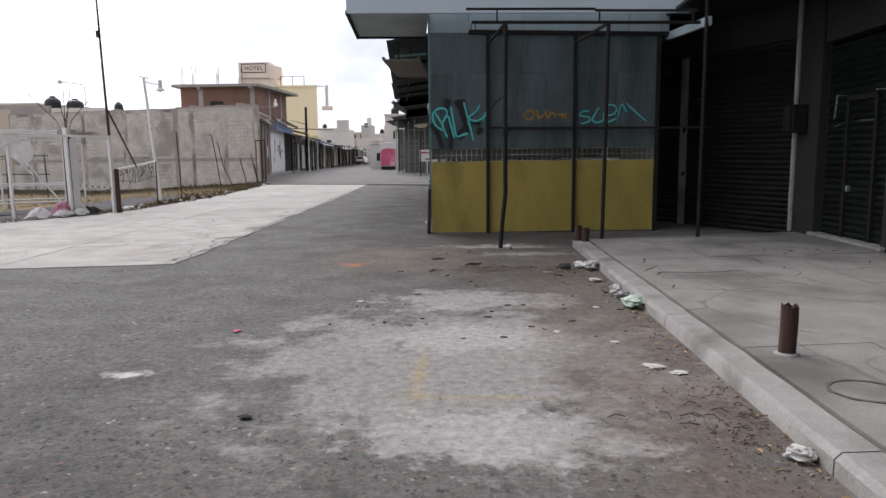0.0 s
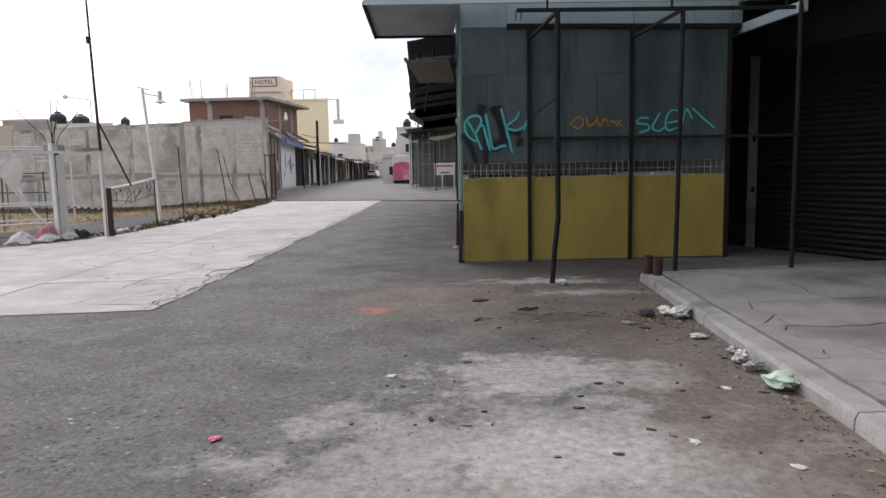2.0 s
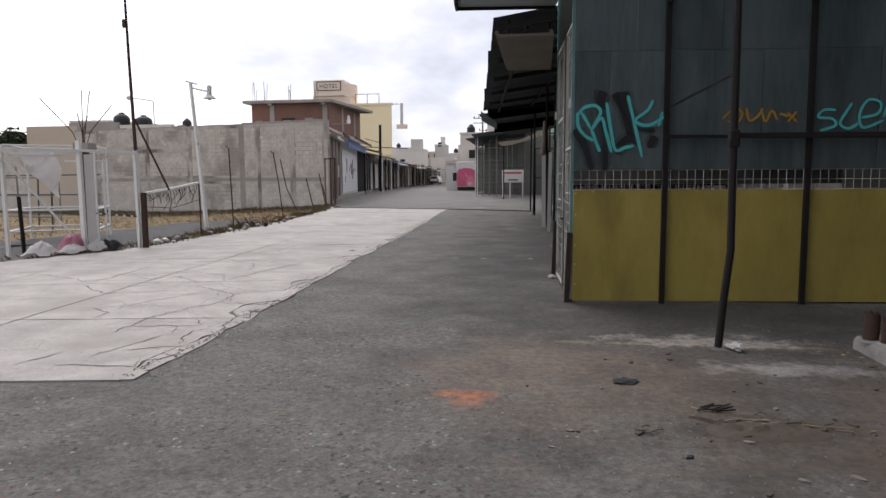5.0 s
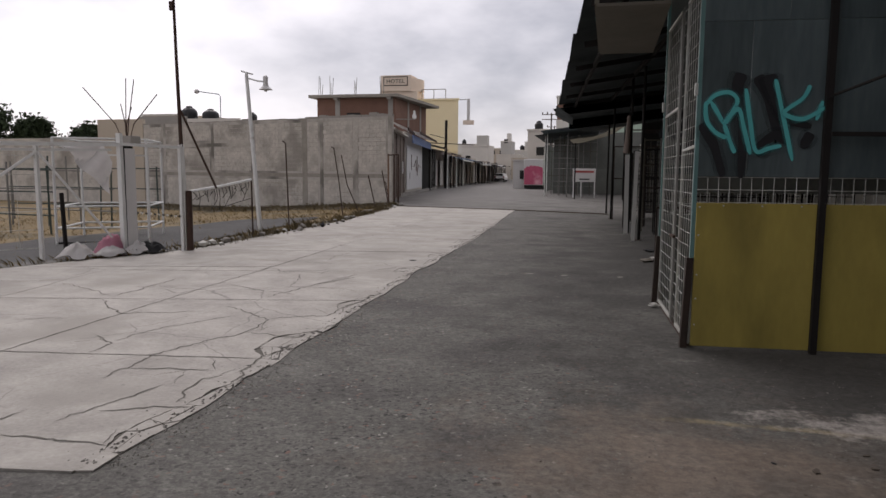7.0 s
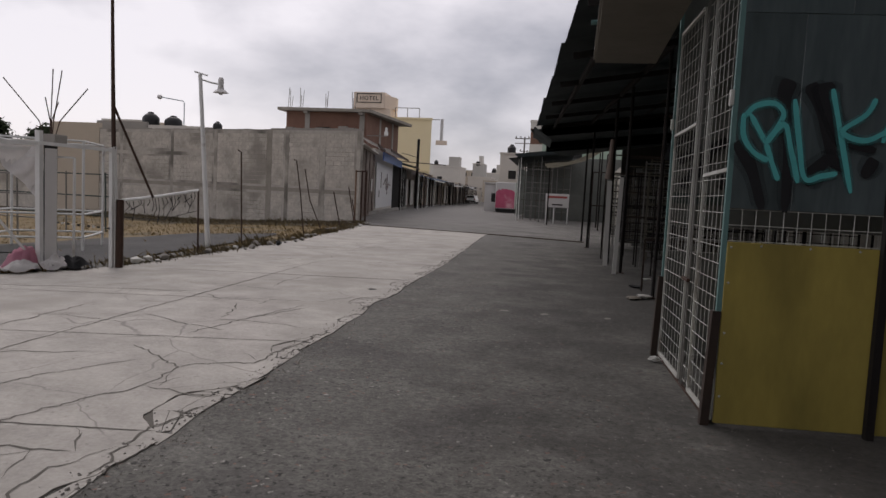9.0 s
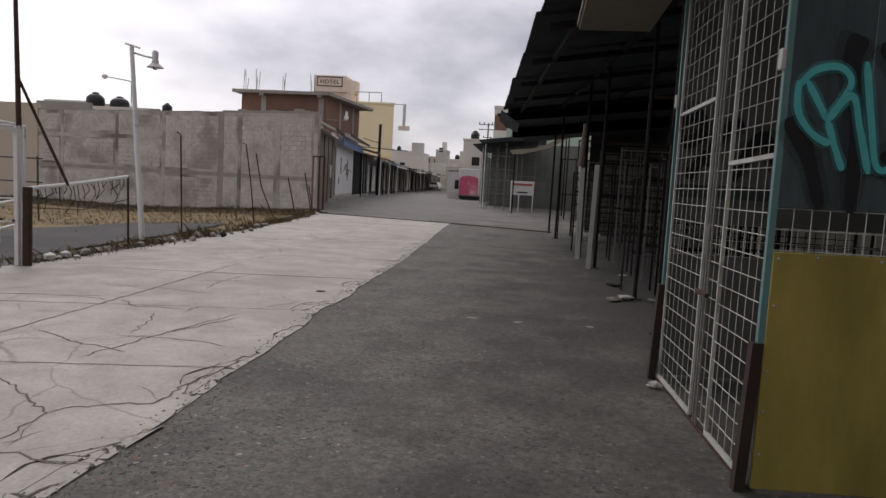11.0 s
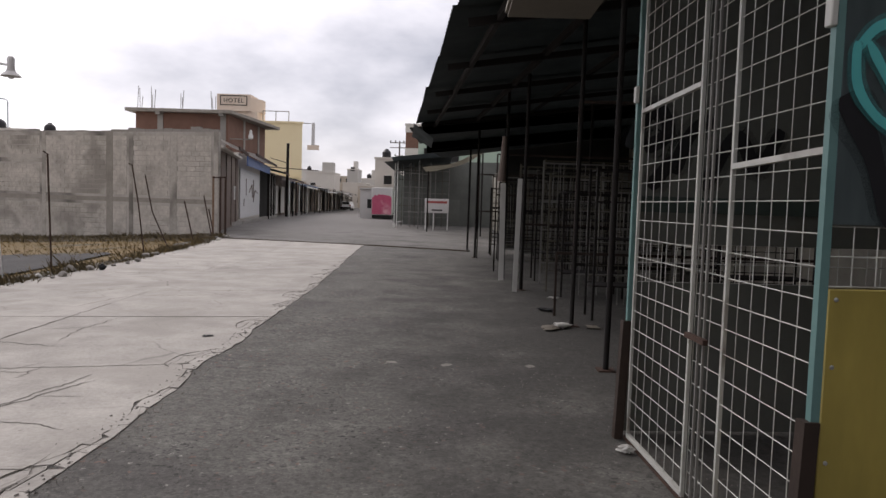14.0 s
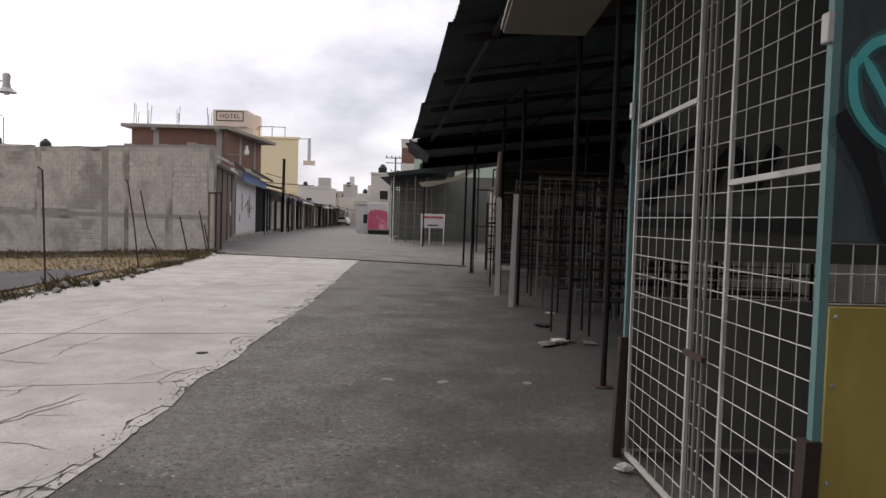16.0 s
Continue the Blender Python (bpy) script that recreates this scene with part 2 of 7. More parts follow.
M_STONE = mat("loose_stone", (0.26, 0.24, 0.215), (0.16, 0.15, 0.135), 0.95, fine=30, broad=6, bump=0.5, obj=0.25)
M_TIMBER = mat("pale_plank", (0.58, 0.57, 0.54), (0.4, 0.39, 0.36), 0.8, fine=30, broad=5, bump=0.2, streak=0.2)
M_DIRT = mat("dirt_heap", (0.10, 0.08, 0.06), (0.06, 0.05, 0.04), 0.95, fine=40, broad=6, bump=0.6)
M_FOIL = mat("silver_foil", (0.5, 0.5, 0.5), (0.35, 0.36, 0.37), 0.35, 0.6, fine=50, broad=8, bump=0.1)
M_CITY = mat("far_render", (0.62, 0.59, 0.54), (0.48, 0.46, 0.43), 0.9, fine=3, broad=0.15, bump=0, obj=0.2)
M_CAR = mat("white_car_paint", (0.7, 0.7, 0.7), (0.62, 0.62, 0.63), 0.3, fine=5, broad=1, bump=0)
M_RED = mat("faded_red", (0.42, 0.10, 0.09), (0.33, 0.08, 0.075), 0.6, fine=14, broad=2, bump=0.05)
M_GREENW = mat("pale_green_render", (0.42, 0.52, 0.42), (0.35, 0.44, 0.36), 0.9, fine=6, broad=0.5, bump=0.1)
M_CRUMB = mat("leaf_crumbs", (0.34, 0.25, 0.13), (0.15, 0.10, 0.06), 0.9, fine=40, broad=5, bump=0, island=0.5)


def overspray(m, share):
    """The thin mist of paint beside a spray stroke."""
    h = m.copy()
    h.name = m.name + "_mist"
    nt = h.node_tree
    mix, clear, n = nt.nodes.new("ShaderNodeMixShader"), nt.nodes.new("ShaderNodeBsdfTransparent"), nt.nodes.new("ShaderNodeTexNoise")
    n.inputs["Scale"].default_value, n.inputs["Detail"].default_value = 90, 2
    r = nt.nodes.new("ShaderNodeMapRange")
    r.inputs[1].default_value, r.inputs[2].default_value, r.inputs[4].default_value = 0.35, 0.65, share * 2
    nt.links.new(n.outputs[0], r.inputs[0])
    nt.links.new(r.outputs[0], mix.inputs[0])
    nt.links.new(clear.outputs[0], mix.inputs[1])
    nt.links.new(nt.nodes["Principled BSDF"].outputs[0], mix.inputs[2])
    nt.links.new(mix.outputs[0], nt.nodes["Material Output"].inputs[0])
    return h


HAZE = {m.name: overspray(m, 0.22) for m in (M_TURQ, M_BLACK, M_ORANGE)}
M_GREYW = mat("grey_wire", (0.22, 0.215, 0.2), (0.14, 0.135, 0.125), 0.6, 0.1, fine=50, broad=6, bump=0.05)
M_BROWNW = mat("brown_rail", (0.045, 0.028, 0.02), (0.02, 0.014, 0.011), 0.7, fine=30, broad=5, bump=0.2)


def asphalt():
    """Worn asphalt with grit, darker tyre-worn areas, chalky spilt stains, and shade painted by the stalls."""
    m = mat("asphalt", (0.155, 0.149, 0.134), (0.076, 0.073, 0.065), 0.92, fine=130, broad=2.3, bump=0.35, c=(0.075, 0.07, 0.065), cover=0.35, speck=0.8)
    nt = m.node_tree
    N, L = nt.nodes.new, nt.links.new
    bs = nt.nodes["Principled BSDF"]
    col = bs.inputs["Base Color"].links[0].from_socket
    geo = N("ShaderNodeNewGeometry")

    def stain_or_shade(col, cx, cy, sx, sy, colour, scale, lo, hi, most):
        mp = N("ShaderNodeMapping")
        mp.inputs["Location"].default_value = (-cx / sx, -cy / sy, 0)
        mp.inputs["Scale"].default_value = (1 / sx, 1 / sy, 0)
        L(geo.outputs["Position"], mp.inputs[0])
        ln = N("ShaderNodeVectorMath")
        ln.operation = "LENGTH"
        L(mp.outputs[0], ln.inputs[0])
        no = N("ShaderNodeTexNoise")
        no.inputs["Scale"].default_value, no.inputs["Detail"].default_value, no.inputs["Roughness"].default_value = scale, 9, 0.7
        L(geo.outputs["Position"], no.inputs[0])
        ad = N("ShaderNodeMath")
        ad.operation = "MULTIPLY_ADD"
        ad.inputs[1].default_value = -0.32
        L(ln.outputs["Value"], ad.inputs[0])
        L(no.outputs[0], ad.inputs[2])
        r = N("ShaderNodeMapRange")
        r.inputs[1].default_value, r.inputs[2].default_value, r.inputs[4].default_value = lo, hi, most
        L(ad.outputs[0], r.inputs[0])
        mx = N("ShaderNodeMix")
        mx.data_type = "RGBA"
        mx.inputs[7].default_value = (*colour, 1)
        L(r.outputs[0], mx.inputs[0])
        L(col, mx.inputs[6])
        return mx.outputs[2]

    vo = N("ShaderNodeTexVoronoi")
    vo.inputs["Scale"].default_value = 62
    L(geo.outputs["Position"], vo.inputs[0])
    sep = N("ShaderNodeSeparateColor")
    L(vo.outputs["Color"], sep.inputs[0])
    mr = N("ShaderNodeMapRange")
    mr.inputs[3].default_value, mr.inputs[4].default_value = 0.76, 1.22
    L(sep.outputs[0], mr.inputs[0])
    chip = N("ShaderNodeVectorMath")
    chip.operation = "SCALE"
    L(col, chip.inputs[0])
    L(mr.outputs[0], chip.inputs["Scale"])
    col = chip.outputs[0]

    def stones(col, scale, lo, hi, colour):
        """Single stones showing in the surface, picked by chance from a cell pattern."""
        v = N("ShaderNodeTexVoronoi")
        v.inputs["Scale"].default_value = scale
        wob = N("ShaderNodeTexNoise")
        wob.inputs["Scale"].default_value, wob.inputs["Detail"].default_value = scale * 1.7, 3
        L(geo.outputs["Position"], wob.inputs[0])
        bent = N("ShaderNodeVectorMath")
        bent.operation = "MULTIPLY_ADD"
        bent.inputs[1].default_value = (1.6 / scale, 1.6 / scale, 0)
        L(wob.outputs["Color"], bent.inputs[0])
        L(geo.outputs["Position"], bent.inputs[2])
        L(bent.outputs[0], v.inputs[0])
        sp = N("ShaderNodeSeparateColor")
        L(v.outputs["Color"], sp.inputs[0])
        a = N("ShaderNodeMath")
        a.operation = "GREATER_THAN"
        a.inputs[1].default_value = lo
        L(sp.outputs[1], a.inputs[0])
        d = N("ShaderNodeMath")
        d.operation = "LESS_THAN"
        d.inputs[1].default_value = hi
        L(v.outputs["Distance"], d.inputs[0])
        k = N("ShaderNodeMath")
        k.operation = "MULTIPLY"
        L(a.outputs[0], k.inputs[0])
        L(d.outputs[0], k.inputs[1])
        patch = N("ShaderNodeTexNoise")
        patch.inputs["Scale"].default_value, patch.inputs["Detail"].default_value = 1.1, 5
        L(geo.outputs["Position"], patch.inputs[0])
        pr = N("ShaderNodeMapRange")
        pr.inputs[1].default_value, pr.inputs[2].default_value, pr.inputs[3].default_value = 0.38, 0.58, 0.3
        L(patch.outputs[0], pr.inputs[0])
        both = N("ShaderNodeMath")
        both.operation = "MULTIPLY"
        L(k.outputs[0], both.inputs[0])
        L(pr.outputs[0], both.inputs[1])
        k = both
        mx = N("ShaderNodeMix")
        mx.data_type = "RGBA"
        mx.inputs[7].default_value = (*colour, 1)
        L(k.outputs[0], mx.inputs[0])
        L(col, mx.inputs[6])
        return mx.outputs[2]

    col = stones(col, 21, 0.78, 0.30, (0.03, 0.029, 0.027))
    col = stones(col, 38, 0.72, 0.34, (0.042, 0.041, 0.038))
    col = stones(col, 24, 0.86, 0.32, (0.16, 0.10, 0.08))
    col = stones(col, 30, 0.94, 0.30, (0.30, 0.285, 0.26))
    col = stain_or_shade(col, 0.25, 4.75, 1.7, 1.75, (0.34, 0.325, 0.30), 1.7, 0.2, 0.31, 0.58)
    col = stain_or_shade(col, 0.45, 6.62, 1.1, 0.5, (0.36, 0.345, 0.32), 2.2, 0.2, 0.3, 0.6)
    col = stain_or_shade(col, 0.45, 3.5, 0.9, 0.4, (0.40, 0.385, 0.36), 3.2, 0.22, 0.3, 0.6)
    col = stain_or_shade(col, 0.35, 5.3, 0.9, 0.5, (0.39, 0.375, 0.35), 2.6, 0.22, 0.31, 0.5)
    col = stain_or_shade(col, 1.0, 7.9, 1.5, 1.2, (0.065, 0.055, 0.045), 1.8, 0.25, 0.45, 0.85)
    col = stain_or_shade(col, 0.2, 9.2, 2.6, 1.8, (0.13, 0.10, 0.075), 1.6, 0.2, 0.45, 0.6)
    col = stain_or_shade(col, 1.45, 5.5, 0.7, 5.0, (0.13, 0.098, 0.078), 2.6, 0.15, 0.36, 0.6)
    col = stain_or_shade(col, -1.09, 8.77, 0.18, 0.17, (0.55, 0.17, 0.06), 5.0, 0.12, 0.5, 0.8)
    col = stain_or_shade(col, -1.78, 4.42, 0.16, 0.08, (0.5, 0.49, 0.47), 9.0, 0.15, 0.4, 0.9)
    col = stain_or_shade(col, 0.02, 4.45, 0.05, 0.55, (0.36, 0.27, 0.12), 6.0, 0.1, 0.5, 0.6)
    col = stain_or_shade(col, 0.36, 4.03, 0.45, 0.035, (0.36, 0.27, 0.12), 6.0, 0.1, 0.5, 0.6)
    col = stain_or_shade(col, 0.75, 10.31, 1.3, 0.045, (0.40, 0.31, 0.16), 5.0, 0.08, 0.45, 0.8)
    col = stain_or_shade(col, 0.55, 8.35, 0.42, 0.24, (0.05, 0.043, 0.036), 7.0, 0.05, 0.4, 0.9)
    col = stain_or_shade(col, 1.03, 8.02, 0.34, 0.26, (0.085, 0.065, 0.05), 4.0, 0.05, 0.3, 0.7)
    # Two dark patches: shade painted under the canopy and at the stall's foot.
    col = stain_or_shade(col, 0.2, 17.5, 2.5, 8.0, (0.042, 0.040, 0.036), 1.3, 0.08, 0.36, 0.8)
    col = stain_or_shade(col, 0.9, 11.5, 2.4, 0.9, (0.045, 0.042, 0.037), 1.5, 0.12, 0.34, 0.7)
    col = stain_or_shade(col, 0.7, 10.45, 1.0, 0.3, (0.33, 0.30, 0.27), 4.0, 0.22, 0.42, 0.75)
    col = stain_or_shade(col, 1.1, 9.65, 0.8, 0.22, (0.34, 0.32, 0.29), 4.5, 0.2, 0.42, 0.7)
    col = stain_or_shade(col, -0.6, 9.6, 1.3, 1.1, (0.17, 0.13, 0.10), 1.9, 0.22, 0.42, 0.55)
    col = stain_or_shade(col, -9.0, 66.0, 6.5, 22.0, (0.21, 0.20, 0.19), 0.7, -0.1, 0.2, 0.75)
    # grain that shows through the stains and painted shade as well
    gr = N("ShaderNodeTexNoise")
    gr.inputs["Scale"].default_value, gr.inputs["Detail"].default_value, gr.inputs["Roughness"].default_value = 16, 8, 0.75
    L(geo.outputs["Position"], gr.inputs[0])
    gm = N("ShaderNodeMapRange")
    gm.inputs[1].default_value, gm.inputs[2].default_value = 0.3, 0.7
    gm.inputs[3].default_value, gm.inputs[4].default_value = 0.6, 1.4
    L(gr.outputs[0], gm.inputs[0])
    gs = N("ShaderNodeVectorMath")
    gs.operation = "SCALE"
    L(col, gs.inputs[0])
    L(gm.outputs[0], gs.inputs["Scale"])
    col = gs.outputs[0]
    L(col, bs.inputs["Base Color"])
    return m


def hairlines(m, scale, width, amount, dark):
    """Adds fine wandering cracks and small dark pits to a surface."""
    nt = m.node_tree
    N, L = nt.nodes.new, nt.links.new
    bs = nt.nodes["Principled BSDF"]
    col = bs.inputs["Base Color"].links[0].from_socket
    geo = N("ShaderNodeNewGeometry")
    wob = N("ShaderNodeTexNoise")
    wob.inputs["Scale"].default_value, wob.inputs["Detail"].default_value = 2.6, 5
    L(geo.outputs["Position"], wob.inputs[0])
    off = N("ShaderNodeVectorMath")
    off.operation = "MULTIPLY_ADD"
    off.inputs[1].default_value = (0.22, 0.22, 0)
    L(wob.outputs["Color"], off.inputs[0])
    L(geo.outputs["Position"], off.inputs[2])
    v = N("ShaderNodeTexVoronoi")
    v.feature = "DISTANCE_TO_EDGE"
    v.inputs["Scale"].default_value = scale
    L(off.outputs[0], v.inputs[0])
    line = N("ShaderNodeMapRange")
    line.inputs[1].default_value, line.inputs[2].default_value = width, width * 0.3
    L(v.outputs["Distance"], line.inputs[0])
    gate_ = N("ShaderNodeTexNoise")
    gate_.inputs["Scale"].default_value, gate_.inputs["Detail"].default_value = 0.55, 4
    L(geo.outputs["Position"], gate_.inputs[0])
    some = N("ShaderNodeMapRange")
    some.inputs[1].default_value, some.inputs[2].default_value, some.inputs[4].default_value = 0.50, 0.58, amount
    L(gate_.outputs[0], some.inputs[0])
    k = N("ShaderNodeMath")
    k.operation = "MULTIPLY"
    L(line.outputs[0], k.inputs[0])
    L(some.outputs[0], k.inputs[1])
    mx = N("ShaderNodeMix")
    mx.data_type = "RGBA"
    mx.inputs[7].default_value = (*dark, 1)
    L(k.outputs[0], mx.inputs[0])
    L(col, mx.inputs[6])
    pit = N("ShaderNodeTexNoise")
    pit.inputs["Scale"].default_value, pit.inputs["Detail"].default_value = 17, 3
    L(geo.outputs["Position"], pit.inputs[0])
    pr = N("ShaderNodeMapRange")
    pr.inputs[1].default_value, pr.inputs[2].default_value, pr.inputs[4].default_value = 0.66, 0.76, 0.55
    L(pit.outputs[0], pr.inputs[0])
    m2 = N("ShaderNodeMix")
    m2.data_type = "RGBA"
    m2.inputs[7].default_value = (*dark, 1)
    L(pr.outputs[0], m2.inputs[0])
    L(mx.outputs[2], m2.inputs[6])
    L(m2.outputs[2], bs.inputs["Base Color"])


hairlines(M_CONC, 0.9, 0.009, 0.6, (0.17, 0.16, 0.145))
hairlines(M_WALK, 0.8, 0.012, 0.6, (0.11, 0.105, 0.095))
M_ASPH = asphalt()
M_TRACK = mat("old_tarmac", (0.065, 0.062, 0.06), (0.04, 0.038, 0.037), 0.95, fine=60, broad=0.8, bump=0.6)


# mesh helpers -------------------------------------------------------------
def mesh_of(name, bm, material):
    me = bpy.data.meshes.new(name)
    bm.normal_update()
    bm.to_mesh(me)
    bm.free()
    me.materials.append(material)
    me.polygons.foreach_set("use_smooth", [True] * len(me.polygons))
    me.set_sharp_from_angle(angle=radians(38))
    return me


def part(name, bm, material, parent, label=""):
    ob = new(name, mesh_of(name, bm, material))
    if parent:
        ob.parent = parent
    if label:
        ob["label"] = label
    return ob


def thing(name, label, category, m=None, group="", kind=""):
    ob = tagged(new(name), label, category, group, kind)
    if m:
        ob.matrix_basis = m
    return ob


def solid(name, bm, material, label, category, group="", kind="", m=None):
    ob = tagged(part(name, bm, material, None), label, category, group, kind)
    if m:
        ob.matrix_basis = m
    return ob


def box(bm, x0, y0, z0, x1, y1, z1, bevel=0.0):
    vs = [bm.verts.new((x, y, z)) for z in (z0, z1) for y in (y0, y1) for x in (x0, x1)]
    fs = [bm.faces.new([vs[i] for i in q]) for q in ((0, 2, 3, 1), (4, 5, 7, 6), (0, 1, 5, 4), (2, 6, 7, 3), (0, 4, 6, 2), (1, 3, 7, 5))]
    if bevel:
        es = list({e for f in fs for e in f.edges})
        bmesh.ops.bevel(bm, geom=es, offset=bevel, segments=1, affect="EDGES")
    return bm


def B(*a, bevel=0.0):
    return box(bmesh.new(), *a, bevel=bevel)


def bar(bm, p, q, w, h=None, up=(0, 0, 1)):
    """A bar of square or flat section from p to q."""
    p, q = Vector(p), Vector(q)
    d = (q - p).normalized()
    u = Vector(up)
    if abs(d.dot(u)) > 0.95:
        u = Vector((0, 1, 0))
    s = d.cross(u).normalized() * w / 2
    v = s.cross(d).normalized() * (h or w) / 2
    a = [[bm.verts.new(o + s * i + v * j) for i, j in ((-1, -1), (1, -1), (1, 1), (-1, 1))] for o in (p, q)]
    for i in range(4):
        bm.faces.new((a[0][i], a[0][(i + 1) % 4], a[1][(i + 1) % 4], a[1][i]))
    bm.faces.new(a[0][::-1])
    bm.faces.new(a[1])
    return bm


def tube(bm, pts, r, n=8, r2=None):
    """A round tube through pts, tapering to r2."""
    pts = [Vector(p) for p in pts]
    rings = []
    for i, p in enumerate(pts):
        d = (pts[min(i + 1, len(pts) - 1)] - pts[max(i - 1, 0)]).normalized()
        u = Vector((0, 0, 1)) if abs(d.z) < 0.9 else Vector((0, 1, 0))
        s = d.cross(u).normalized()
        v = s.cross(d)
        rr = r + ((r2 if r2 is not None else r) - r) * i / (len(pts) - 1)
        rings.append([bm.verts.new(p + (s * math.cos(a) + v * math.sin(a)) * rr) for a in (2 * math.pi * k / n for k in range(n))])
    for a, b in zip(rings, rings[1:]):
        for k in range(n):
            bm.faces.new((a[k], a[(k + 1) % n], b[(k + 1) % n], b[k]))
    bm.faces.new(rings[0][::-1])
    bm.faces.new(rings[-1])
    return bm


def T(pts, r, n=8, r2=None):
    return tube(bmesh.new(), pts, r, n, r2)


def R(p, q, w, h=None):
    return bar(bmesh.new(), p, q, w, h)


def lathe(bm, prof, n=16, at=(0, 0, 0)):
    """A turned body from (radius, height) pairs."""
    rings = [[bm.verts.new((at[0] + r * math.cos(2 * math.pi * k / n), at[1] + r * math.sin(2 * math.pi * k / n), at[2] + z)) for k in range(n)] for r, z in prof]
    for a, b in zip(rings, rings[1:]):
        for k in range(n):
            bm.faces.new((a[k], a[(k + 1) % n], b[(k + 1) % n], b[k]))
    bm.faces.new(rings[0][::-1])
    bm.faces.new(rings[-1])
    return bm


def lump(r, seed, flat=0.6, rough=0.35, sub=2):
    bm = bmesh.new()
    bmesh.ops.create_icosphere(bm, subdivisions=sub, radius=r)
    for v in bm.verts:
        k = 1 + rough * noise.noise(v.co / r * 1.3 + Vector((seed * 7.1, seed, 0))) + rough * 0.6 * noise.noise(v.co / r * 3.1 + Vector((seed, 0, 5)))
        v.co *= k
        v.co.z *= flat
    low = min(v.co.z for v in bm.verts)
    for v in bm.verts:
        v.co.z -= low
    return bm


def crumple(r, seed, flat):
    """A crushed bag or paper: a folded, creased skin, flattened on the ground."""
    bm = bmesh.new()
    bmesh.ops.create_icosphere(bm, subdivisions=3, radius=r)
    for v in bm.verts:
        d = v.co / r
        k = 0.55 + 0.9 * abs(noise.noise(d * 1.6 + Vector((seed * 3.7, seed, 1)))) + 0.7 * abs(noise.noise(d * 3.7 + Vector((seed, 2, 5)))) - 0.25 * abs(noise.noise(d * 8 + Vector((2, seed, 5))))
        v.co = Vector((v.co.x * k * 1.25, v.co.y * k * 0.9, v.co.z * flat * (0.5 + k * 0.6)))
    low = min(v.co.z for v in bm.verts)
    for v in bm.verts:
        v.co.z -= low
    return bm


def prism(bm, poly, z0, z1):
    """An upright prism over a polygon in plan."""
    a = [bm.verts.new((x, y, z0)) for x, y in poly]
    b = [bm.verts.new((x, y, z1)) for x, y in poly]
    n = len(poly)
    bm.faces.new(b)
    bm.faces.new(a[::-1])
    for i in range(n):
        bm.faces.new((a[i], a[(i + 1) % n], b[(i + 1) % n], b[i]))
    return bm


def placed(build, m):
    """Builds a group of things and moves or scales it as a whole."""
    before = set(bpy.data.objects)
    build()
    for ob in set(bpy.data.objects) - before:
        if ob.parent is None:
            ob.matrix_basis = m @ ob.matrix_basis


def lerp(pts, y):
    """x of a polyline of (x, y) at y."""
    for (x0, y0), (x1, y1) in zip(pts, pts[1:]):
        if y <= y1:
            return x0 + (x1 - x0) * (y - y0) / (y1 - y0)
    (x0, y0), (x1, y1) = pts[-2:]
    return x0 + (x1 - x0) * (y - y0) / (y1 - y0)


def area2(p):
    return sum(a[0] * b[1] - b[0] * a[1] for a, b in zip(p, p[1:] + p[:1])) / 2


def within(poly, p):
    """Whether a plan point lies inside a polygon."""
    inside = False
    for a, c in zip(poly, poly[1:] + poly[:1]):
        if (a[1] > p[1]) != (c[1] > p[1]) and p[0] < (c[0] - a[0]) * (p[1] - a[1]) / (c[1] - a[1]) + a[0]:
            inside = not inside
    return inside


def split(poly, rng, jag, least=0.14):
    """Cuts a polygon in two along a jagged crack from one side to another."""
    for _ in range(8):
        got = cut_once(poly, rng, jag, least)
        if len(got) == 2:
            return got
    return [poly]


def cut_once(poly, rng, jag, least):
    n = len(poly)
    per = []
    for i in range(n):
        a, b = poly[i], poly[(i + 1) % n]
        per.append(math.hypot(b[0] - a[0], b[1] - a[1]))
    tot = sum(per)

    def at(s):
        s %= tot
        for i, l in enumerate(per):
            if s <= l:
                a, b = poly[i], poly[(i + 1) % n]
                return i, (a[0] + (b[0] - a[0]) * s / l, a[1] + (b[1] - a[1]) * s / l)
            s -= l
        return n - 1, poly[0]

    s0 = rng.random() * tot
    i, p = at(s0)
    j, q = at(s0 + tot * rng.uniform(0.34, 0.66))
    if i == j:
        return [poly]
    if i > j:
        i, p, j, q = j, q, i, p
    ln = math.hypot(q[0] - p[0], q[1] - p[1])
    k = max(3, int(ln / 0.11))
    nx, ny = -(q[1] - p[1]) / ln, (q[0] - p[0]) / ln
    mid, off = [], 0.0
    for s in range(1, k):
        off = off * 0.8 + rng.uniform(-jag, jag)
        e = math.sin(math.pi * s / k)
        mid.append((p[0] + (q[0] - p[0]) * s / k + nx * off * e, p[1] + (q[1] - p[1]) * s / k + ny * off * e))
    if not all(within(poly, m) for m in mid):
        return [poly]
    a = [p] + mid + [q] + poly[j + 1:] + poly[:i + 1]
    b = [q] + mid[::-1] + [p] + poly[i + 1:j + 1]
    return [a, b] if min(area2(a), area2(b)) > least else [poly]


def shrink(poly, d):
    out, n = [], len(poly)
    for i in range(n):
        a, b, c = poly[i - 1], poly[i], poly[(i + 1) % n]
        e, f = Vector((b[0] - a[0], b[1] - a[1])), Vector((c[0] - b[0], c[1] - b[1]))
        if e.length < 1e-5 or f.length < 1e-5:
            continue
        e.normalize(), f.normalize()
        m = Vector((-e.y - f.y, e.x + f.x))
        if m.length < 1e-3:
            m = Vector((-e.y, e.x))
        m.normalize()
        out.append((b[0] + m.x * d, b[1] + m.y * d))
    return out


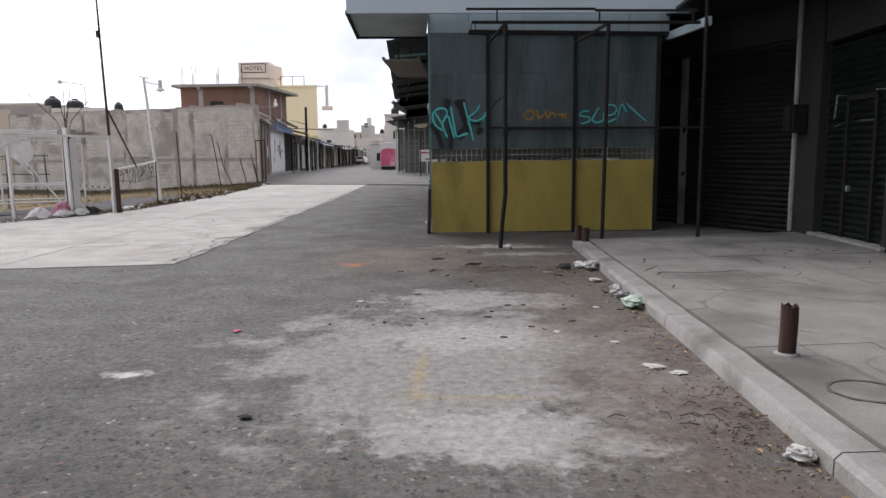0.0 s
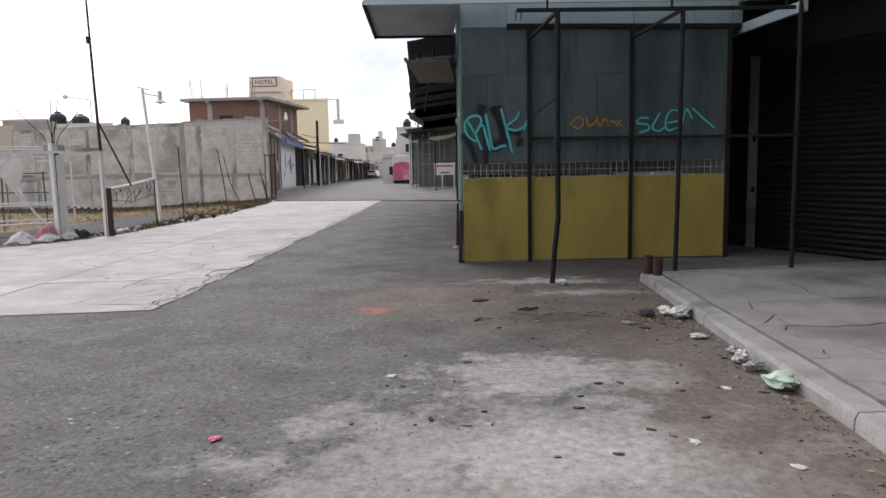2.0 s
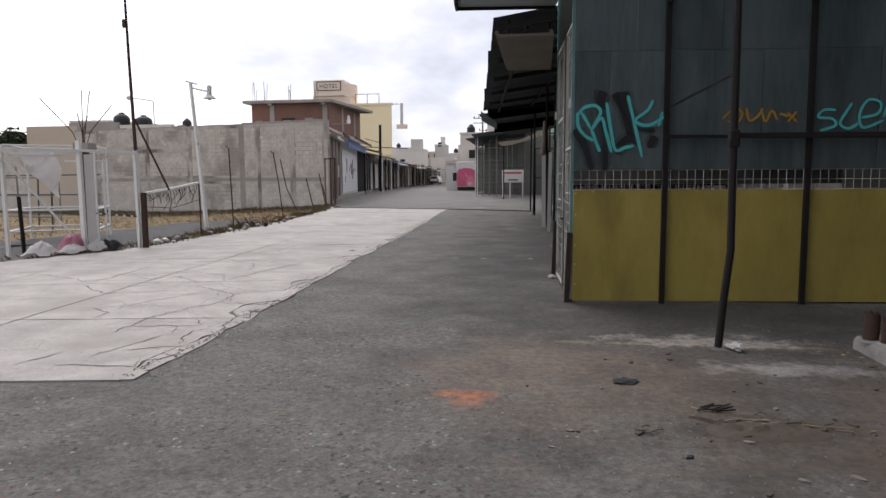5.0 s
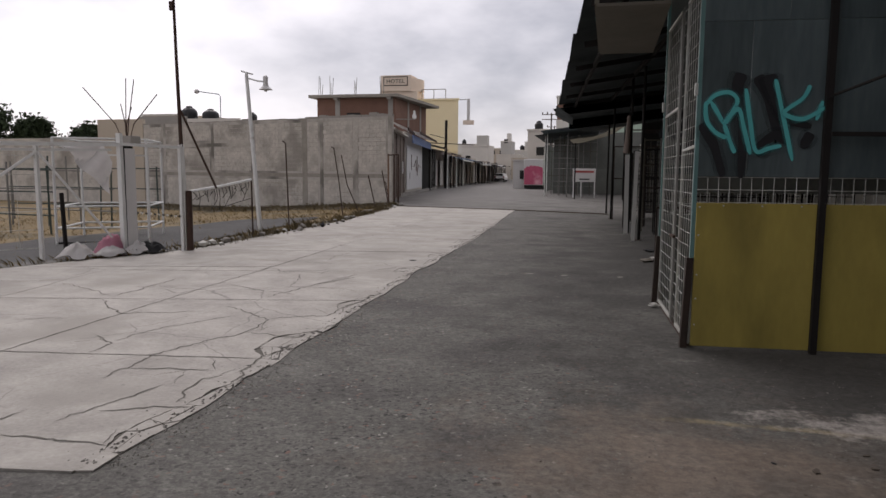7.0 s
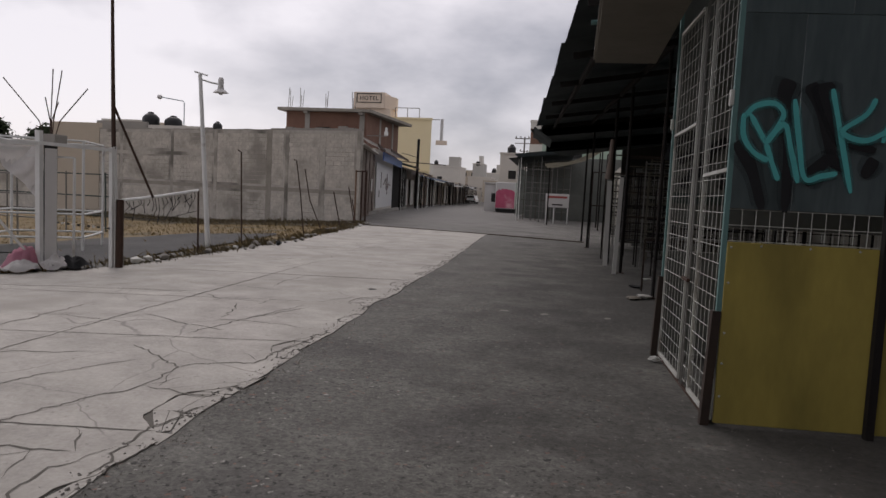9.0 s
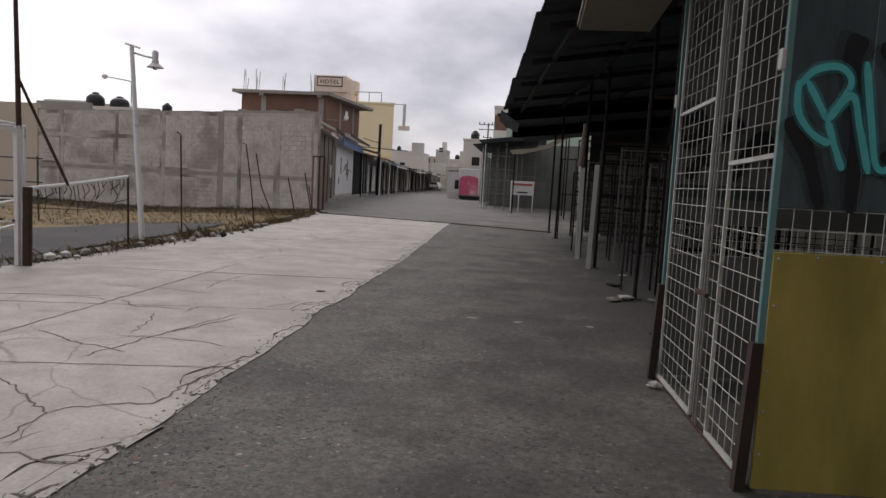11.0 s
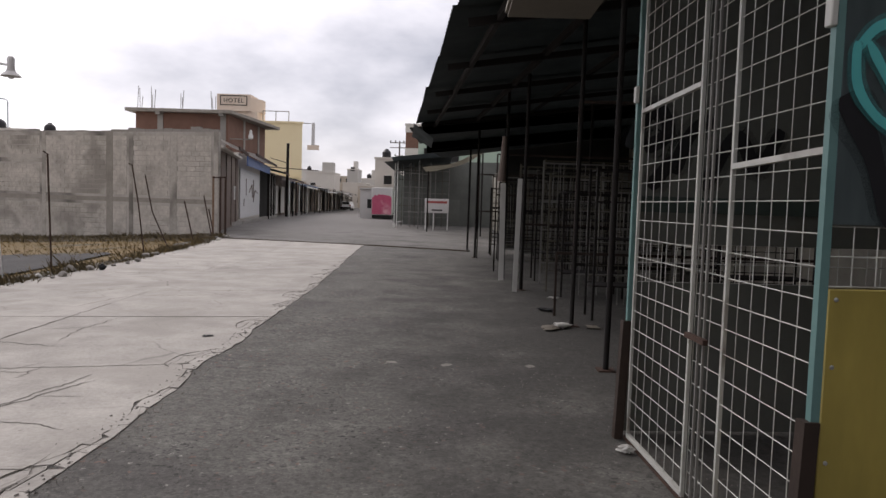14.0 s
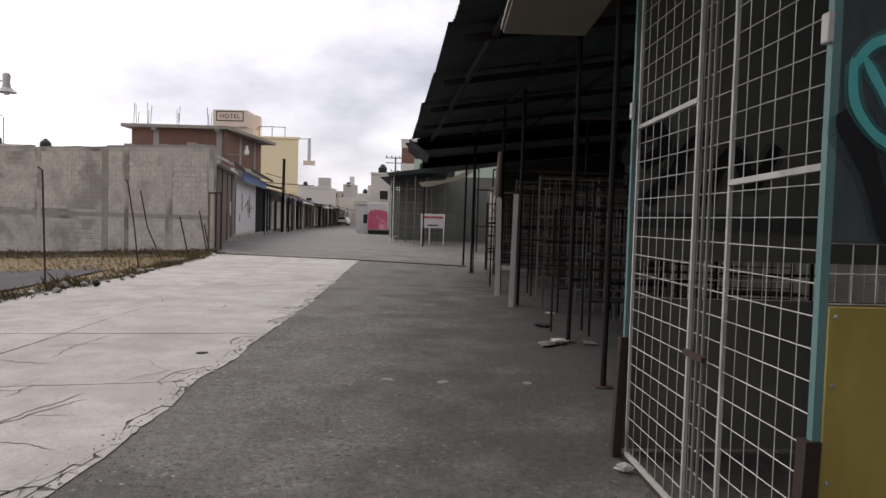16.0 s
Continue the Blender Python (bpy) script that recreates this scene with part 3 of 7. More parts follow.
# ground -------------------------------------------------------------------
FENCE = [(-10.6, 5.0), (-10.0, 13.0), (-9.35, 14.8), (-8.4, 17.0), (-8.42, 20.0), (-8.5, 24.3), (-8.95, 29.0), (-9.75, 34.6), (-10.3, 36.6), (-10.7, 38.2)]
EDGE = [(-3.55, 8.1), (-3.42, 8.85), (-3.40, 9.6), (-3.42, 10.3), (-3.52, 12.5), (-3.68, 15.5), (-3.85, 21.5), (-4.55, 33.9), (-4.75, 37.3)]
MID = [(-5.5, 8.1), (-5.78, 13.0), (-5.94, 16.5), (-6.1, 20.0), (-6.3, 24.0), (-6.8, 34.0), (-7.1, 38.0)]
WALL0, WALL1 = Vector((-10.75, 37.2)), Vector((-27.0, 41.6))


def wall_y(x):
    return WALL0.y + (x - WALL0.x) * (WALL1.y - WALL0.y) / (WALL1.x - WALL0.x)


def ground():
    xs = [-900, -300, -120, -70, -50] + [-40 + i for i in range(0, 61)] + [30, 60, 120, 300, 900]
    ys = [-900, -200, -60, -20] + [-10 + i for i in range(0, 130, 1)] + [150, 220, 400, 900]
    bm = bmesh.new()
    grid = []
    for y in ys:
        row = []
        for x in xs:
            z = 0.003 * noise.noise(Vector((x * 0.6, y * 0.6, 0)))
            if x < lerp(FENCE, min(max(y, 5), 38)) - 0.9 and 2 < y < wall_y(max(x, -45)) + 1.2 and x > -60 and not (x > -11.6 and y > 36.5):
                z -= 1.0
            row.append(bm.verts.new((x, y, z)))
        grid.append(row)
    for a, b in zip(grid, grid[1:]):
        for i in range(len(xs) - 1):
            bm.faces.new((a[i], a[i + 1], b[i + 1], b[i]))
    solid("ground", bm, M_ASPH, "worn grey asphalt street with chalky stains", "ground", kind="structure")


def lot_z(x, y):
    d = lerp(FENCE, min(max(y, 5), 38)) - x
    s = min(max(d / 9, 0), 1)
    return -0.03 - 0.5 * s + 0.035 * noise.noise(Vector((x * 0.9, y * 0.9, 3)))


def lot():
    bm = bmesh.new()
    rows = []
    for i in range(90):
        y = 2 + i * 0.5
        fx = lerp(FENCE, min(max(y, 5), 38.2))
        rows.append([bm.verts.new((fx - d, y, lot_z(fx - d, y))) for d in [0, 0.25, 0.5, 0.8, 1.2, 1.8, 2.5, 3.5, 5, 7, 9, 12, 16, 20, 26, 34, 46]])
    for a, b in zip(rows, rows[1:]):
        for k in range(len(a) - 1):
            bm.faces.new((a[k + 1], a[k], b[k], b[k + 1]))
    solid("lot_ground", bm, M_GRASS, "vacant lot of dry yellow grass and earth", "ground", kind="structure")
    bm = bmesh.new()
    rows = []
    for i in range(19):
        y = 10 + i
        w = 6.0 if i < 12 else 6.0 - (i - 12) * 0.5
        c = lerp(FENCE, y) - 0.9 - 0.06 * max(0, i - 8)
        rows.append([bm.verts.new((c - w * k / 8, y + 0.25 * math.sin(k * 2.1 + i), lot_z(c - w * k / 8, y) + 0.035)) for k in range(9)])
    for a, b in zip(rows, rows[1:]):
        for k in range(8):
            bm.faces.new((a[k + 1], a[k], b[k], b[k + 1]))
    solid("lot_track", bm, M_TRACK, "patch of dark asphalt inside the vacant lot", "ground", kind="structure")


def wall_strip():
    """Bare dark earth along the foot of the block wall."""
    bm = bmesh.new()
    rows = []
    for i in range(41):
        x = -10.9 - 0.55 * i
        rows.append([bm.verts.new((x, wall_y(x) - d, lot_z(x, wall_y(x) - d) + 0.03 - 0.05 * (k == 5))) for k, d in enumerate((0.0, 0.8, 1.6, 2.4, 3.0 + 0.5 * noise.noise(Vector((x * 0.9, 1, 0))), 3.6 + 0.6 * noise.noise(Vector((x * 0.9, 1, 0)))))])
    for a, b in zip(rows, rows[1:]):
        for k in range(5):
            bm.faces.new((a[k], b[k], b[k + 1], a[k + 1]))
    solid("lot_earth", bm, M_EARTH, "strip of dark bare earth along the block wall", "ground", kind="structure")


ground()
lot()
wall_strip()


SKEW = [(0.15, 8.0), (0.16, 10.84), (0.235, 13.34), (0.26, 15.74), (0.2, 18.3), (0.2, 29.6), (-0.24, 33.0)]
JOINTS = [8.75, 10.84, 13.34, 15.74, 18.3, 20.8, 23.4, 26.0, 29.6, 33.0]


def joint_y(y, x):
    """Where the cross joint that meets x = -3.8 at y lies at another x."""
    return y + lerp(SKEW, y) * (x + 3.8)


def concrete_lane():
    """The cracked concrete lane in slabs, each broken along jagged cracks."""
    def line(y, x):
        """The slabs' cross joints lie askew to the lane, and swing round towards its far end."""
        return joint_y(y, x)

    base = bmesh.new()
    ys = [8.8 + 0.5 * i for i in range(49)]
    rows = []
    for y in ys:
        a, b = lerp(FENCE, y), lerp(EDGE, y) - 0.14
        rows.append([base.verts.new((x, line(y, x), 0.0055 - 0.0015 * (k > 6))) for k, x in enumerate(a + (b - a) * j / 8 for j in range(9))])
    for a, b in zip(rows, rows[1:]):
        for k in range(8):
            base.faces.new((a[k], a[k + 1], b[k + 1], b[k]))
    lane = solid("pavement", base, M_CRACK, "pale concrete lane broken by many cracks", "pavement", kind="structure")
    rng = random.Random(11)

    def inset(y):
        """How far the crumbled patches reach in from the lane's outer edge."""
        return max(0.0, 0.6 * noise.noise(Vector((y * 1.1, 2, 0))) + 0.10) if y < 26.8 else 0.0

    def wander(y):
        return 0.08 * noise.noise(Vector((y * 1.1, 5, 0))) + 0.025 * noise.noise(Vector((y * 4.3, 8, 0))) + 0.02 * noise.noise(Vector((y * 13.0, 1, 0)))

    for y0, y1 in zip(JOINTS, JOINTS[1:]):
        for side in (0, 1):
            lft = (FENCE, MID)[side]
            rgt = (MID, EDGE)[side]
            def edge(pl, y):
                x = lerp(pl, y)
                yy = line(y, x)
                return (lerp(pl, min(max(yy, 8.1), 38.4)), yy)
            st = 44 if side else 6
            poly = [edge(lft, y1), edge(lft, y0)]
            for k in range(0, st + 1):
                yy = y0 + (y1 - y0) * k / st
                x, yq = edge(rgt, yy)
                if side == 1:
                    x += wander(yq) - min(inset(yq), 0.28)
                poly.append((x, yq))
            pieces = [poly]
            for _ in range(1 if y0 > 12 and side == 0 else 0):
                pieces.sort(key=lambda p: -area2(p))
                pieces = split(pieces[0], rng, 0.034) + pieces[1:]
            if side == 1 and y0 < 27:
                # the lane's crumbling outer edge: a strip broken into small uneven fragments
                ts = [0.0]
                while ts[-1] < 1:
                    ts.append(min(1.0, ts[-1] + rng.uniform(0.05, 0.14)))
                frag = []
                for u, v in zip(ts, ts[1:]):
                    a, c = edge(rgt, y0 + (y1 - y0) * u), edge(rgt, y0 + (y1 - y0) * v)
                    ia, ic = min(inset(a[1]), 0.28), min(inset(c[1]), 0.28)
                    if max(ia, ic) > 0.02:
                        xa, xc = a[0] + wander(a[1]), c[0] + wander(c[1])
                        frag.append([(xa - ia - 0.004, a[1]), (xa + 0.02, a[1]), (xc + 0.02, c[1]), (xc - ic - 0.004, c[1])])
                for f in frag:
                    # two or three uneven lumps across the strip
                    (xi, ya), (xo, _), (xp, yc), (xj, _) = f
                    n = rng.choice((2, 3)) if max(xo - xi, xp - xj) > 0.17 else rng.choice((1, 2))
                    def seam(x0, x1, y, j):
                        return (x0 + (x1 - x0) * j / n + (0.07 * noise.noise(Vector((y * 9, j * 3.7, 2))) if 0 < j < n else 0.02 * noise.noise(Vector((y * 14, j, 4)))), y + (0.11 * noise.noise(Vector((y * 7, j * 2.9, 6))) if 0 < j else 0.04 * noise.noise(Vector((y * 7, 1, 9)))))
                    for j in range(n):
                        q = shrink([seam(xi, xo, ya, j), seam(xi, xo, ya, j + 1), seam(xj, xp, yc, j + 1), seam(xj, xp, yc, j)], rng.uniform(0.003, 0.009))
                        if len(q) > 2 and area2(q) > 0.0008:
                            part("fragment", prism(bmesh.new(), q, -0.05, 0.0095 + rng.uniform(-0.004, 0.002)), M_CONC, lane)
            for p in pieces:
                q = shrink(p, rng.choice((0.002, 0.003, 0.004, 0.006) if y0 > 14 else (0.002, 0.004, 0.005, 0.008)))
                if len(q) < 3 or area2(q) <= 0:
                    continue
                z = 0.0115 + rng.uniform(-0.0015, 0.0015)
                part("slab", prism(bmesh.new(), q, -0.05, z), M_CONC, lane)


def lane_cracks():
    """Dirt-filled cracks across the lane: wandering tapered lines with short side branches."""
    rng = random.Random(17)
    mains = (((-4.37, 10.13), (-4.42, 10.77), (-4.31, 11.24), (-4.12, 11.65), (-4.18, 12.18), (-4.62, 12.5), (-4.92, 12.69)), ((-4.18, 12.18), (-4.11, 12.3), (-3.71, 12.52), (-3.68, 13.25)), ((-4.12, 11.65), (-3.75, 11.57), (-3.5, 11.62)),
             ((-3.94, 9.55), (-3.64, 9.7), (-3.42, 9.76)), ((-3.59, 9.81), (-3.73, 10.24), (-3.62, 10.4)), ((-4.37, 10.39), (-4.0, 10.46), (-3.75, 10.49)), ((-3.73, 10.5), (-3.8, 10.58), (-3.88, 10.74)), ((-3.47, 10.25), (-3.59, 10.78), (-3.5, 11.42)),
             ((-4.77, 13.28), (-4.58, 14.43), (-4.41, 15.28)), ((-5.69, 13.98), (-5.2, 13.76), (-4.54, 13.54)), ((-4.18, 9.1), (-3.5, 9.11)), ((-6.44, 12.67), (-6.07, 12.31), (-5.74, 12.03), (-5.07, 12.36)), ((-4.3, 15.12), (-4.61, 14.23)), ((-6.45, 12.92), (-6.56, 14.2)),
             ((-5.3, 11.2), (-5.0, 11.0), (-4.95, 10.68)), ((-5.83, 15.5), (-5.5, 15.2), (-4.9, 15.3)))
    group = thing("lane_crack", "dark dirt-filled cracks in the concrete lane", "crack", kind="structure")

    def crack(pts, w, stray=1.0):
        line_ = []
        for (x0, y0), (x1, y1) in zip(pts, pts[1:]):
            d = math.hypot(x1 - x0, y1 - y0)
            n = max(2, int(d / 0.045))
            for i in range(n):
                u = i / n
                line_.append((x0 + (x1 - x0) * u, y0 + (y1 - y0) * u))
        line_.append(pts[-1])
        bm, left, right = bmesh.new(), [], []
        m = len(line_) - 1
        for i, (x, y) in enumerate(line_):
            e = stray * min(1, i / 3, (m - i) / 3)
            x += e * (0.05 * noise.noise(Vector((x * 5, y * 5, 3))) + 0.035 * noise.noise(Vector((x * 17, y * 17, 4))))
            y += e * (0.05 * noise.noise(Vector((x * 5, y * 5, 8))) + 0.035 * noise.noise(Vector((x * 17, y * 17, 9))))
            line_[i] = (x, y)
        for i, (x, y) in enumerate(line_):
            (ax, ay), (bx, by) = line_[max(i - 1, 0)], line_[min(i + 1, m)]
            d = math.hypot(bx - ax, by - ay) or 1
            r = w * (0.55 + 0.9 * abs(noise.noise(Vector((x * 8, y * 8, 1))))) * min(1, 0.25 + i * 0.25, 0.25 + (m - i) * 0.25)
            left.append(bm.verts.new((x - (by - ay) / d * r, y + (bx - ax) / d * r, 0.0142)))
            right.append(bm.verts.new((x + (by - ay) / d * r, y - (bx - ax) / d * r, 0.0142)))
        for i in range(m):
            bm.faces.new((right[i], right[i + 1], left[i + 1], left[i]))
        part("crack", bm, M_CRACK, group)
        return line_

    for pts in mains:
        got = crack(pts, 0.0095)
        for _ in range(rng.choice((1, 2, 2))):
            x, y = got[rng.randrange(len(got) // 4, len(got) - 1)]
            a = rng.uniform(0, 6.28)
            l = rng.uniform(0.15, 0.4)
            if lerp(FENCE, y) + 0.5 < x + l * math.cos(a) < lerp(EDGE, y) - 0.15:
                crack(((x, y), (x + l * math.cos(a), y + l * math.sin(a))), 0.004)
    # the joints between the slabs, opened and filled with dirt
    for y in JOINTS[1:6]:
        x0, x1 = lerp(FENCE, y) + 1.2, lerp(EDGE, y) - 0.1
        crack([(x, joint_y(y, x)) for x in (x0, x0 + (x1 - x0) * 0.3, x0 + (x1 - x0) * 0.6, x1)], 0.0085 if y < 14 else 0.008, 0.3)
    crack([(lerp(MID, y), y) for y in (9.4, 11.0, 13.0, 15.0, 17.0, 19.0)], 0.009, 0.45)
    # the rest by chance
    for k in range(40):
        y = rng.uniform(9.0, 15.6) if k < 20 else rng.uniform(15.9, 26)
        x = rng.uniform(lerp(FENCE, y) + 0.8, lerp(EDGE, y) - 0.5)
        a = rng.choice((0.1, 0.25, 1.2, 1.8, 2.9)) + rng.uniform(-0.25, 0.25)
        pts = [(x, y)]
        for _ in range(rng.choice((1, 2, 2))):
            l = rng.uniform(0.4, 0.9)
            x, y, a = x + l * math.cos(a), y + l * math.sin(a), a + rng.uniform(-0.6, 0.6)
            if not lerp(FENCE, y) + 0.4 < x < lerp(EDGE, y) - 0.2:
                break
            pts.append((x, y))
        if len(pts) > 1:
            crack(pts, 0.007)


# right-hand pavement with its kerb -----------------------------------------
def sidewalk():
    top = 0.10
    poly = [(2.01, -8), (5.5, -8), (5.5, 11.16), (2.01, 10.3)]
    walk_ = solid("sidewalk", prism(bmesh.new(), poly, -0.1, top - 0.02), M_CRACK, "raised concrete pavement with worn slabs", "pavement", kind="structure")
    rng = random.Random(5)
    cuts = [-8, -4, -0.5, 1.2, 2.8, 4.66, 6.58, 8.45, 10.3]
    for y0, y1 in zip(cuts, cuts[1:]):
        for x0, x1 in ((2.03, 4.05), (4.05, 5.5)):
            tilt = 0.14
            poly = [(x0, y0 + tilt * (x0 - 2)), (x1, y0 + tilt * (x1 - 2)), (x1, y1 + tilt * (x1 - 2)), (x0, y1 + tilt * (x0 - 2))]
            pieces = [poly]
            for _ in range(4 if y0 == 6.58 else rng.choice((0, 1, 1))):
                pieces.sort(key=lambda p: -area2(p))
                pieces = split(pieces[0], rng, 0.12) + pieces[1:]
            for p in pieces:
                q = shrink(p, 0.006)
                if len(q) > 2:
                    part("slab", prism(bmesh.new(), q, 0, top + rng.uniform(-0.004, 0.004)), M_WALK, walk_)
    part("slab", prism(bmesh.new(), [(2.04, 10.315), (5.49, 10.795), (5.49, 11.15)], 0, top - 0.003), M_WALK, walk_)
    kerb = thing("kerb", "chipped concrete kerb along the pavement", "kerb", kind="structure")
    ys = [-8, -5, -2, 0.6, 3.1, 5.6, 8.0, 10.36]
    for y0, y1 in zip(ys, ys[1:]):
        bm = bmesh.new()
        n = 14
        prof = [(1.80, -0.05), (1.805, 0.07), (1.83, 0.10), (1.99, 0.106), (2.005, 0.09), (2.005, -0.05)]
        rows = []
        for k in range(n + 1):
            y = y0 + 0.006 + (y1 - y0 - 0.012) * k / n
            rows.append([bm.verts.new((x + 0.012 * noise.noise(Vector((y * 3, z * 20, 1))), y, z + 0.006 * noise.noise(Vector((y * 4, x * 9, 2))))) for x, z in prof])
        for a, b in zip(rows, rows[1:]):
            for i in range(len(prof) - 1):
                bm.faces.new((a[i], b[i], b[i + 1], a[i + 1]))
        bm.faces.new(rows[0])
        bm.faces.new(rows[-1][::-1])
        part("kerb_stone", bm, M_KERB, kerb)
    bm = bmesh.new()
    bar(bm, (1.92, 10.36, 0.028), (5.44, 11.225, 0.028), 0.1, 0.14)
    part("kerb_stone", bm, M_WALK, kerb)


# the tin stall at the corner -------------------------------------------------
KX0, KX1, KY, KY1 = -0.315, 3.53, 12.15, 14.3
STALL_TURN = pose(KX0, KY, 0, 0, 0, 4.6) @ pose(-KX0, -KY, 0)


def ribbon(bm, pts, w, y, w1):
    """A flat spray stroke on a wall that faces the street end, through (x, z) points, round at its start."""
    n = len(pts)
    left, right = [], []
    for i, (x, z) in enumerate(pts):
        a, b = pts[max(i - 1, 0)], pts[min(i + 1, n - 1)]
        d = Vector((b[0] - a[0], b[1] - a[1])).normalized()
        u = i / (n - 1)
        r = (w + (w1 - w) * u) / 2 * (1 + 0.08 * math.sin(u * 9 + x * 5)) * min(1, 0.55 + i * 0.25, 0.55 + (n - 1 - i) * 0.25)
        left.append(bm.verts.new((x - d.y * r, y - 0.0001 * i, z + d.x * r)))
        right.append(bm.verts.new((x + d.y * r, y - 0.0001 * i, z - d.x * r)))
    for i in range(n - 1):
        bm.faces.new((left[i], right[i], right[i + 1], left[i + 1]))


def smooth(pts, k=6):
    out = []
    n = len(pts)
    for i in range(n - 1):
        p0, p1, p2, p3 = pts[max(i - 1, 0)], pts[i], pts[i + 1], pts[min(i + 2, n - 1)]
        for s in range(k):
            t = s / k
            out.append(tuple(0.5 * (2 * b + (c - a) * t + (2 * a - 5 * b + 4 * c - d) * t * t + (3 * b - a - 3 * c + d) * t ** 3) for a, b, c, d in zip(p0, p1, p2, p3)))
    return out + [pts[-1]]


def wire_grid(bm, a, b, z0, z1, step, r=0.0028, stepz=None):
    """Welded wire mesh standing between the plan points a and b."""
    a, b = Vector((*a, 0)), Vector((*b, 0))
    ln = (b - a).length
    n = max(1, round(ln / step))
    for i in range(n + 1):
        p = a.lerp(b, i / n)
        tube(bm, [(p.x, p.y, z0), (p.x, p.y, z1)], r, 4)
    m = max(1, round((z1 - z0) / (stepz or step)))
    for i in range(m + 1):
        z = z0 + (z1 - z0) * i / m
        tube(bm, [(a.x, a.y, z), (b.x, b.y, z)], r, 4)
    return bm


def stall():
    k = thing("market_stall", "corner market stall of grey tin over yellow panels, locked up", "stall", m=STALL_TURN)
    xs = [KX0, 0.64, 2.10, KX1]
    for a, b in zip(xs, xs[1:]):
        part("yellow_panel", B(a + 0.004, KY, 0.02, b - 0.004, KY + 0.02, 1.215, bevel=0.004), M_YELLOW, k, "worn yellow sheet panel")
    for z0, z1, m, cuts in ((1.43, 2.66, M_SHEET, [KX0, 0.06, 0.64, 1.12, 1.62, 2.10, 2.8, KX1]), (2.66, 3.32, M_SHEET, [KX0, 0.33, 1.2, 2.10, 2.9, KX1]), (3.32, 4.02, M_SHEET2, [KX0, 0.33, 1.24, 2.12, 3.0, KX1 + 0.15])):
        for i, (a, b) in enumerate(zip(cuts, cuts[1:])):
            part("tin_sheet", B(a + 0.003, KY + 0.004 * (i % 2), z0 + 0.002, b - 0.003, KY + 0.014 + 0.004 * (i % 2), z1 - 0.002), m, k)
    part("wire_mesh", wire_grid(bmesh.new(), (KX0, KY + 0.01), (KX1, KY + 0.01), 1.222, 1.425, 0.085, 0.0028, 0.1), M_WIRE, k, "pale welded wire strip")
    for x in (0.64, 2.10, 3.50):
        part("post", R((x, KY - 0.03, 0), (x, KY - 0.03, 3.3), 0.05), M_DARKSTEEL, k)
    part("rail", R((0.66, KY - 0.075, 1.77), (3.54, KY - 0.075, 1.75), 0.035), M_DARKSTEEL, k)
    part("rail", R((0.33, KY - 0.03, 3.33), (3.66, KY - 0.03, 3.29), 0.04, 0.06), M_DARKSTEEL, k)
    # corner posts
    for x, y in ((KX0 - 0.012, KY + 0.02), (-0.27, 14.22)):
        part("corner_post", R((x, y, 0.72), (x, y, 3.9), 0.031), M_TEAL, k, "teal square post")
        part("post_sleeve", R((x - 0.04, y - 0.0, 0), (x - 0.015, y, 0.76), 0.055), M_BROWNW, k, "dark rusty sleeve")
    # inner walls
    part("back_panel", B(-0.25, KY1, 0.02, KX1, KY1 + 0.02, 1.0), M_INNER, k)
    part("back_panel", B(-0.25, KY1, 1.25, KX1, KY1 + 0.02, 4.0), M_INNER, k)
    part("back_rail", R((-0.25, KY1 - 0.02, 1.5), (KX1, KY1 - 0.02, 1.5), 0.03, 0.1), M_RAILG, k)
    part("wire_mesh", wire_grid(bmesh.new(), (-0.24, KY1 + 0.01), (KX1, KY1 + 0.01), 1.0, 1.25, 0.1), M_WIRE, k)
    part("side_panel", B(KX1, KY, 0.02, KX1 + 0.02, KY1, 4.0), M_INNER, k)
    part("stall_roof", B(KX0 - 0.05, KY, 4.03, KX1 + 0.1, KY1 + 0.4, 4.06), M_CORR, k)
    # mesh doors on the street side
    def px(y):
        return -0.325 + 0.028 * (y - 12.15)
    def leaf(y0, y1, zbar, name="mesh_door"):
        d = part(name, bar(bmesh.new(), (px(y0), y0, 0.03), (px(y0), y0, 2.98), 0.017), M_WIRE, k, "white welded mesh door leaf")
        part("stile", R((px(y1), y1, 0.03), (px(y1), y1, 2.98), 0.017), M_WIRE, d)
        for z in (0.045, zbar, 2.97):
            part("crossbar", R((px(y0), y0, z), (px(y1), y1, z + (0.02 if z == zbar else 0)), 0.024), M_WIRE, d)
        part("mesh", wire_grid(bmesh.new(), (px(y0), y0), (px(y1), y1), 0.05, 2.97, 0.122, 0.0024, 0.113), M_WIRE, d)
        return d
    a = leaf(14.14, 13.25, 2.06)
    b = leaf(12.88, 12.19, 1.66)
    c = part("mesh_infill", wire_grid(bmesh.new(), (px(13.25) + 0.02, 13.25), (px(12.9) + 0.02, 12.9), 0.05, 2.97, 0.17, 0.003, 0.113), M_WIRE, k)
    for y in (13.12, 13.06):
        part("stile", R((px(y) - 0.012, y, 0.03), (px(y) - 0.012, y, 2.98), 0.011), M_GREYW, c)
    part("latch", R((px(13.2) - 0.03, 13.22, 0.86), (px(13.0) - 0.03, 13.0, 0.86), 0.025), M_RUST, b, "rusty sliding latch")
    for y, z in ((14.2, 2.17), (12.17, 2.13)):
        part("hinge", B(px(y) - 0.04, y - 0.02, z - 0.05, px(y) - 0.015, y + 0.02, z + 0.05, bevel=0.004), M_WIRE, k)
    part("bottom_rail", R((px(14.2), 14.2, 0.015), (px(12.2), 12.2, 0.015), 0.02, 0.02), M_RUST, k)
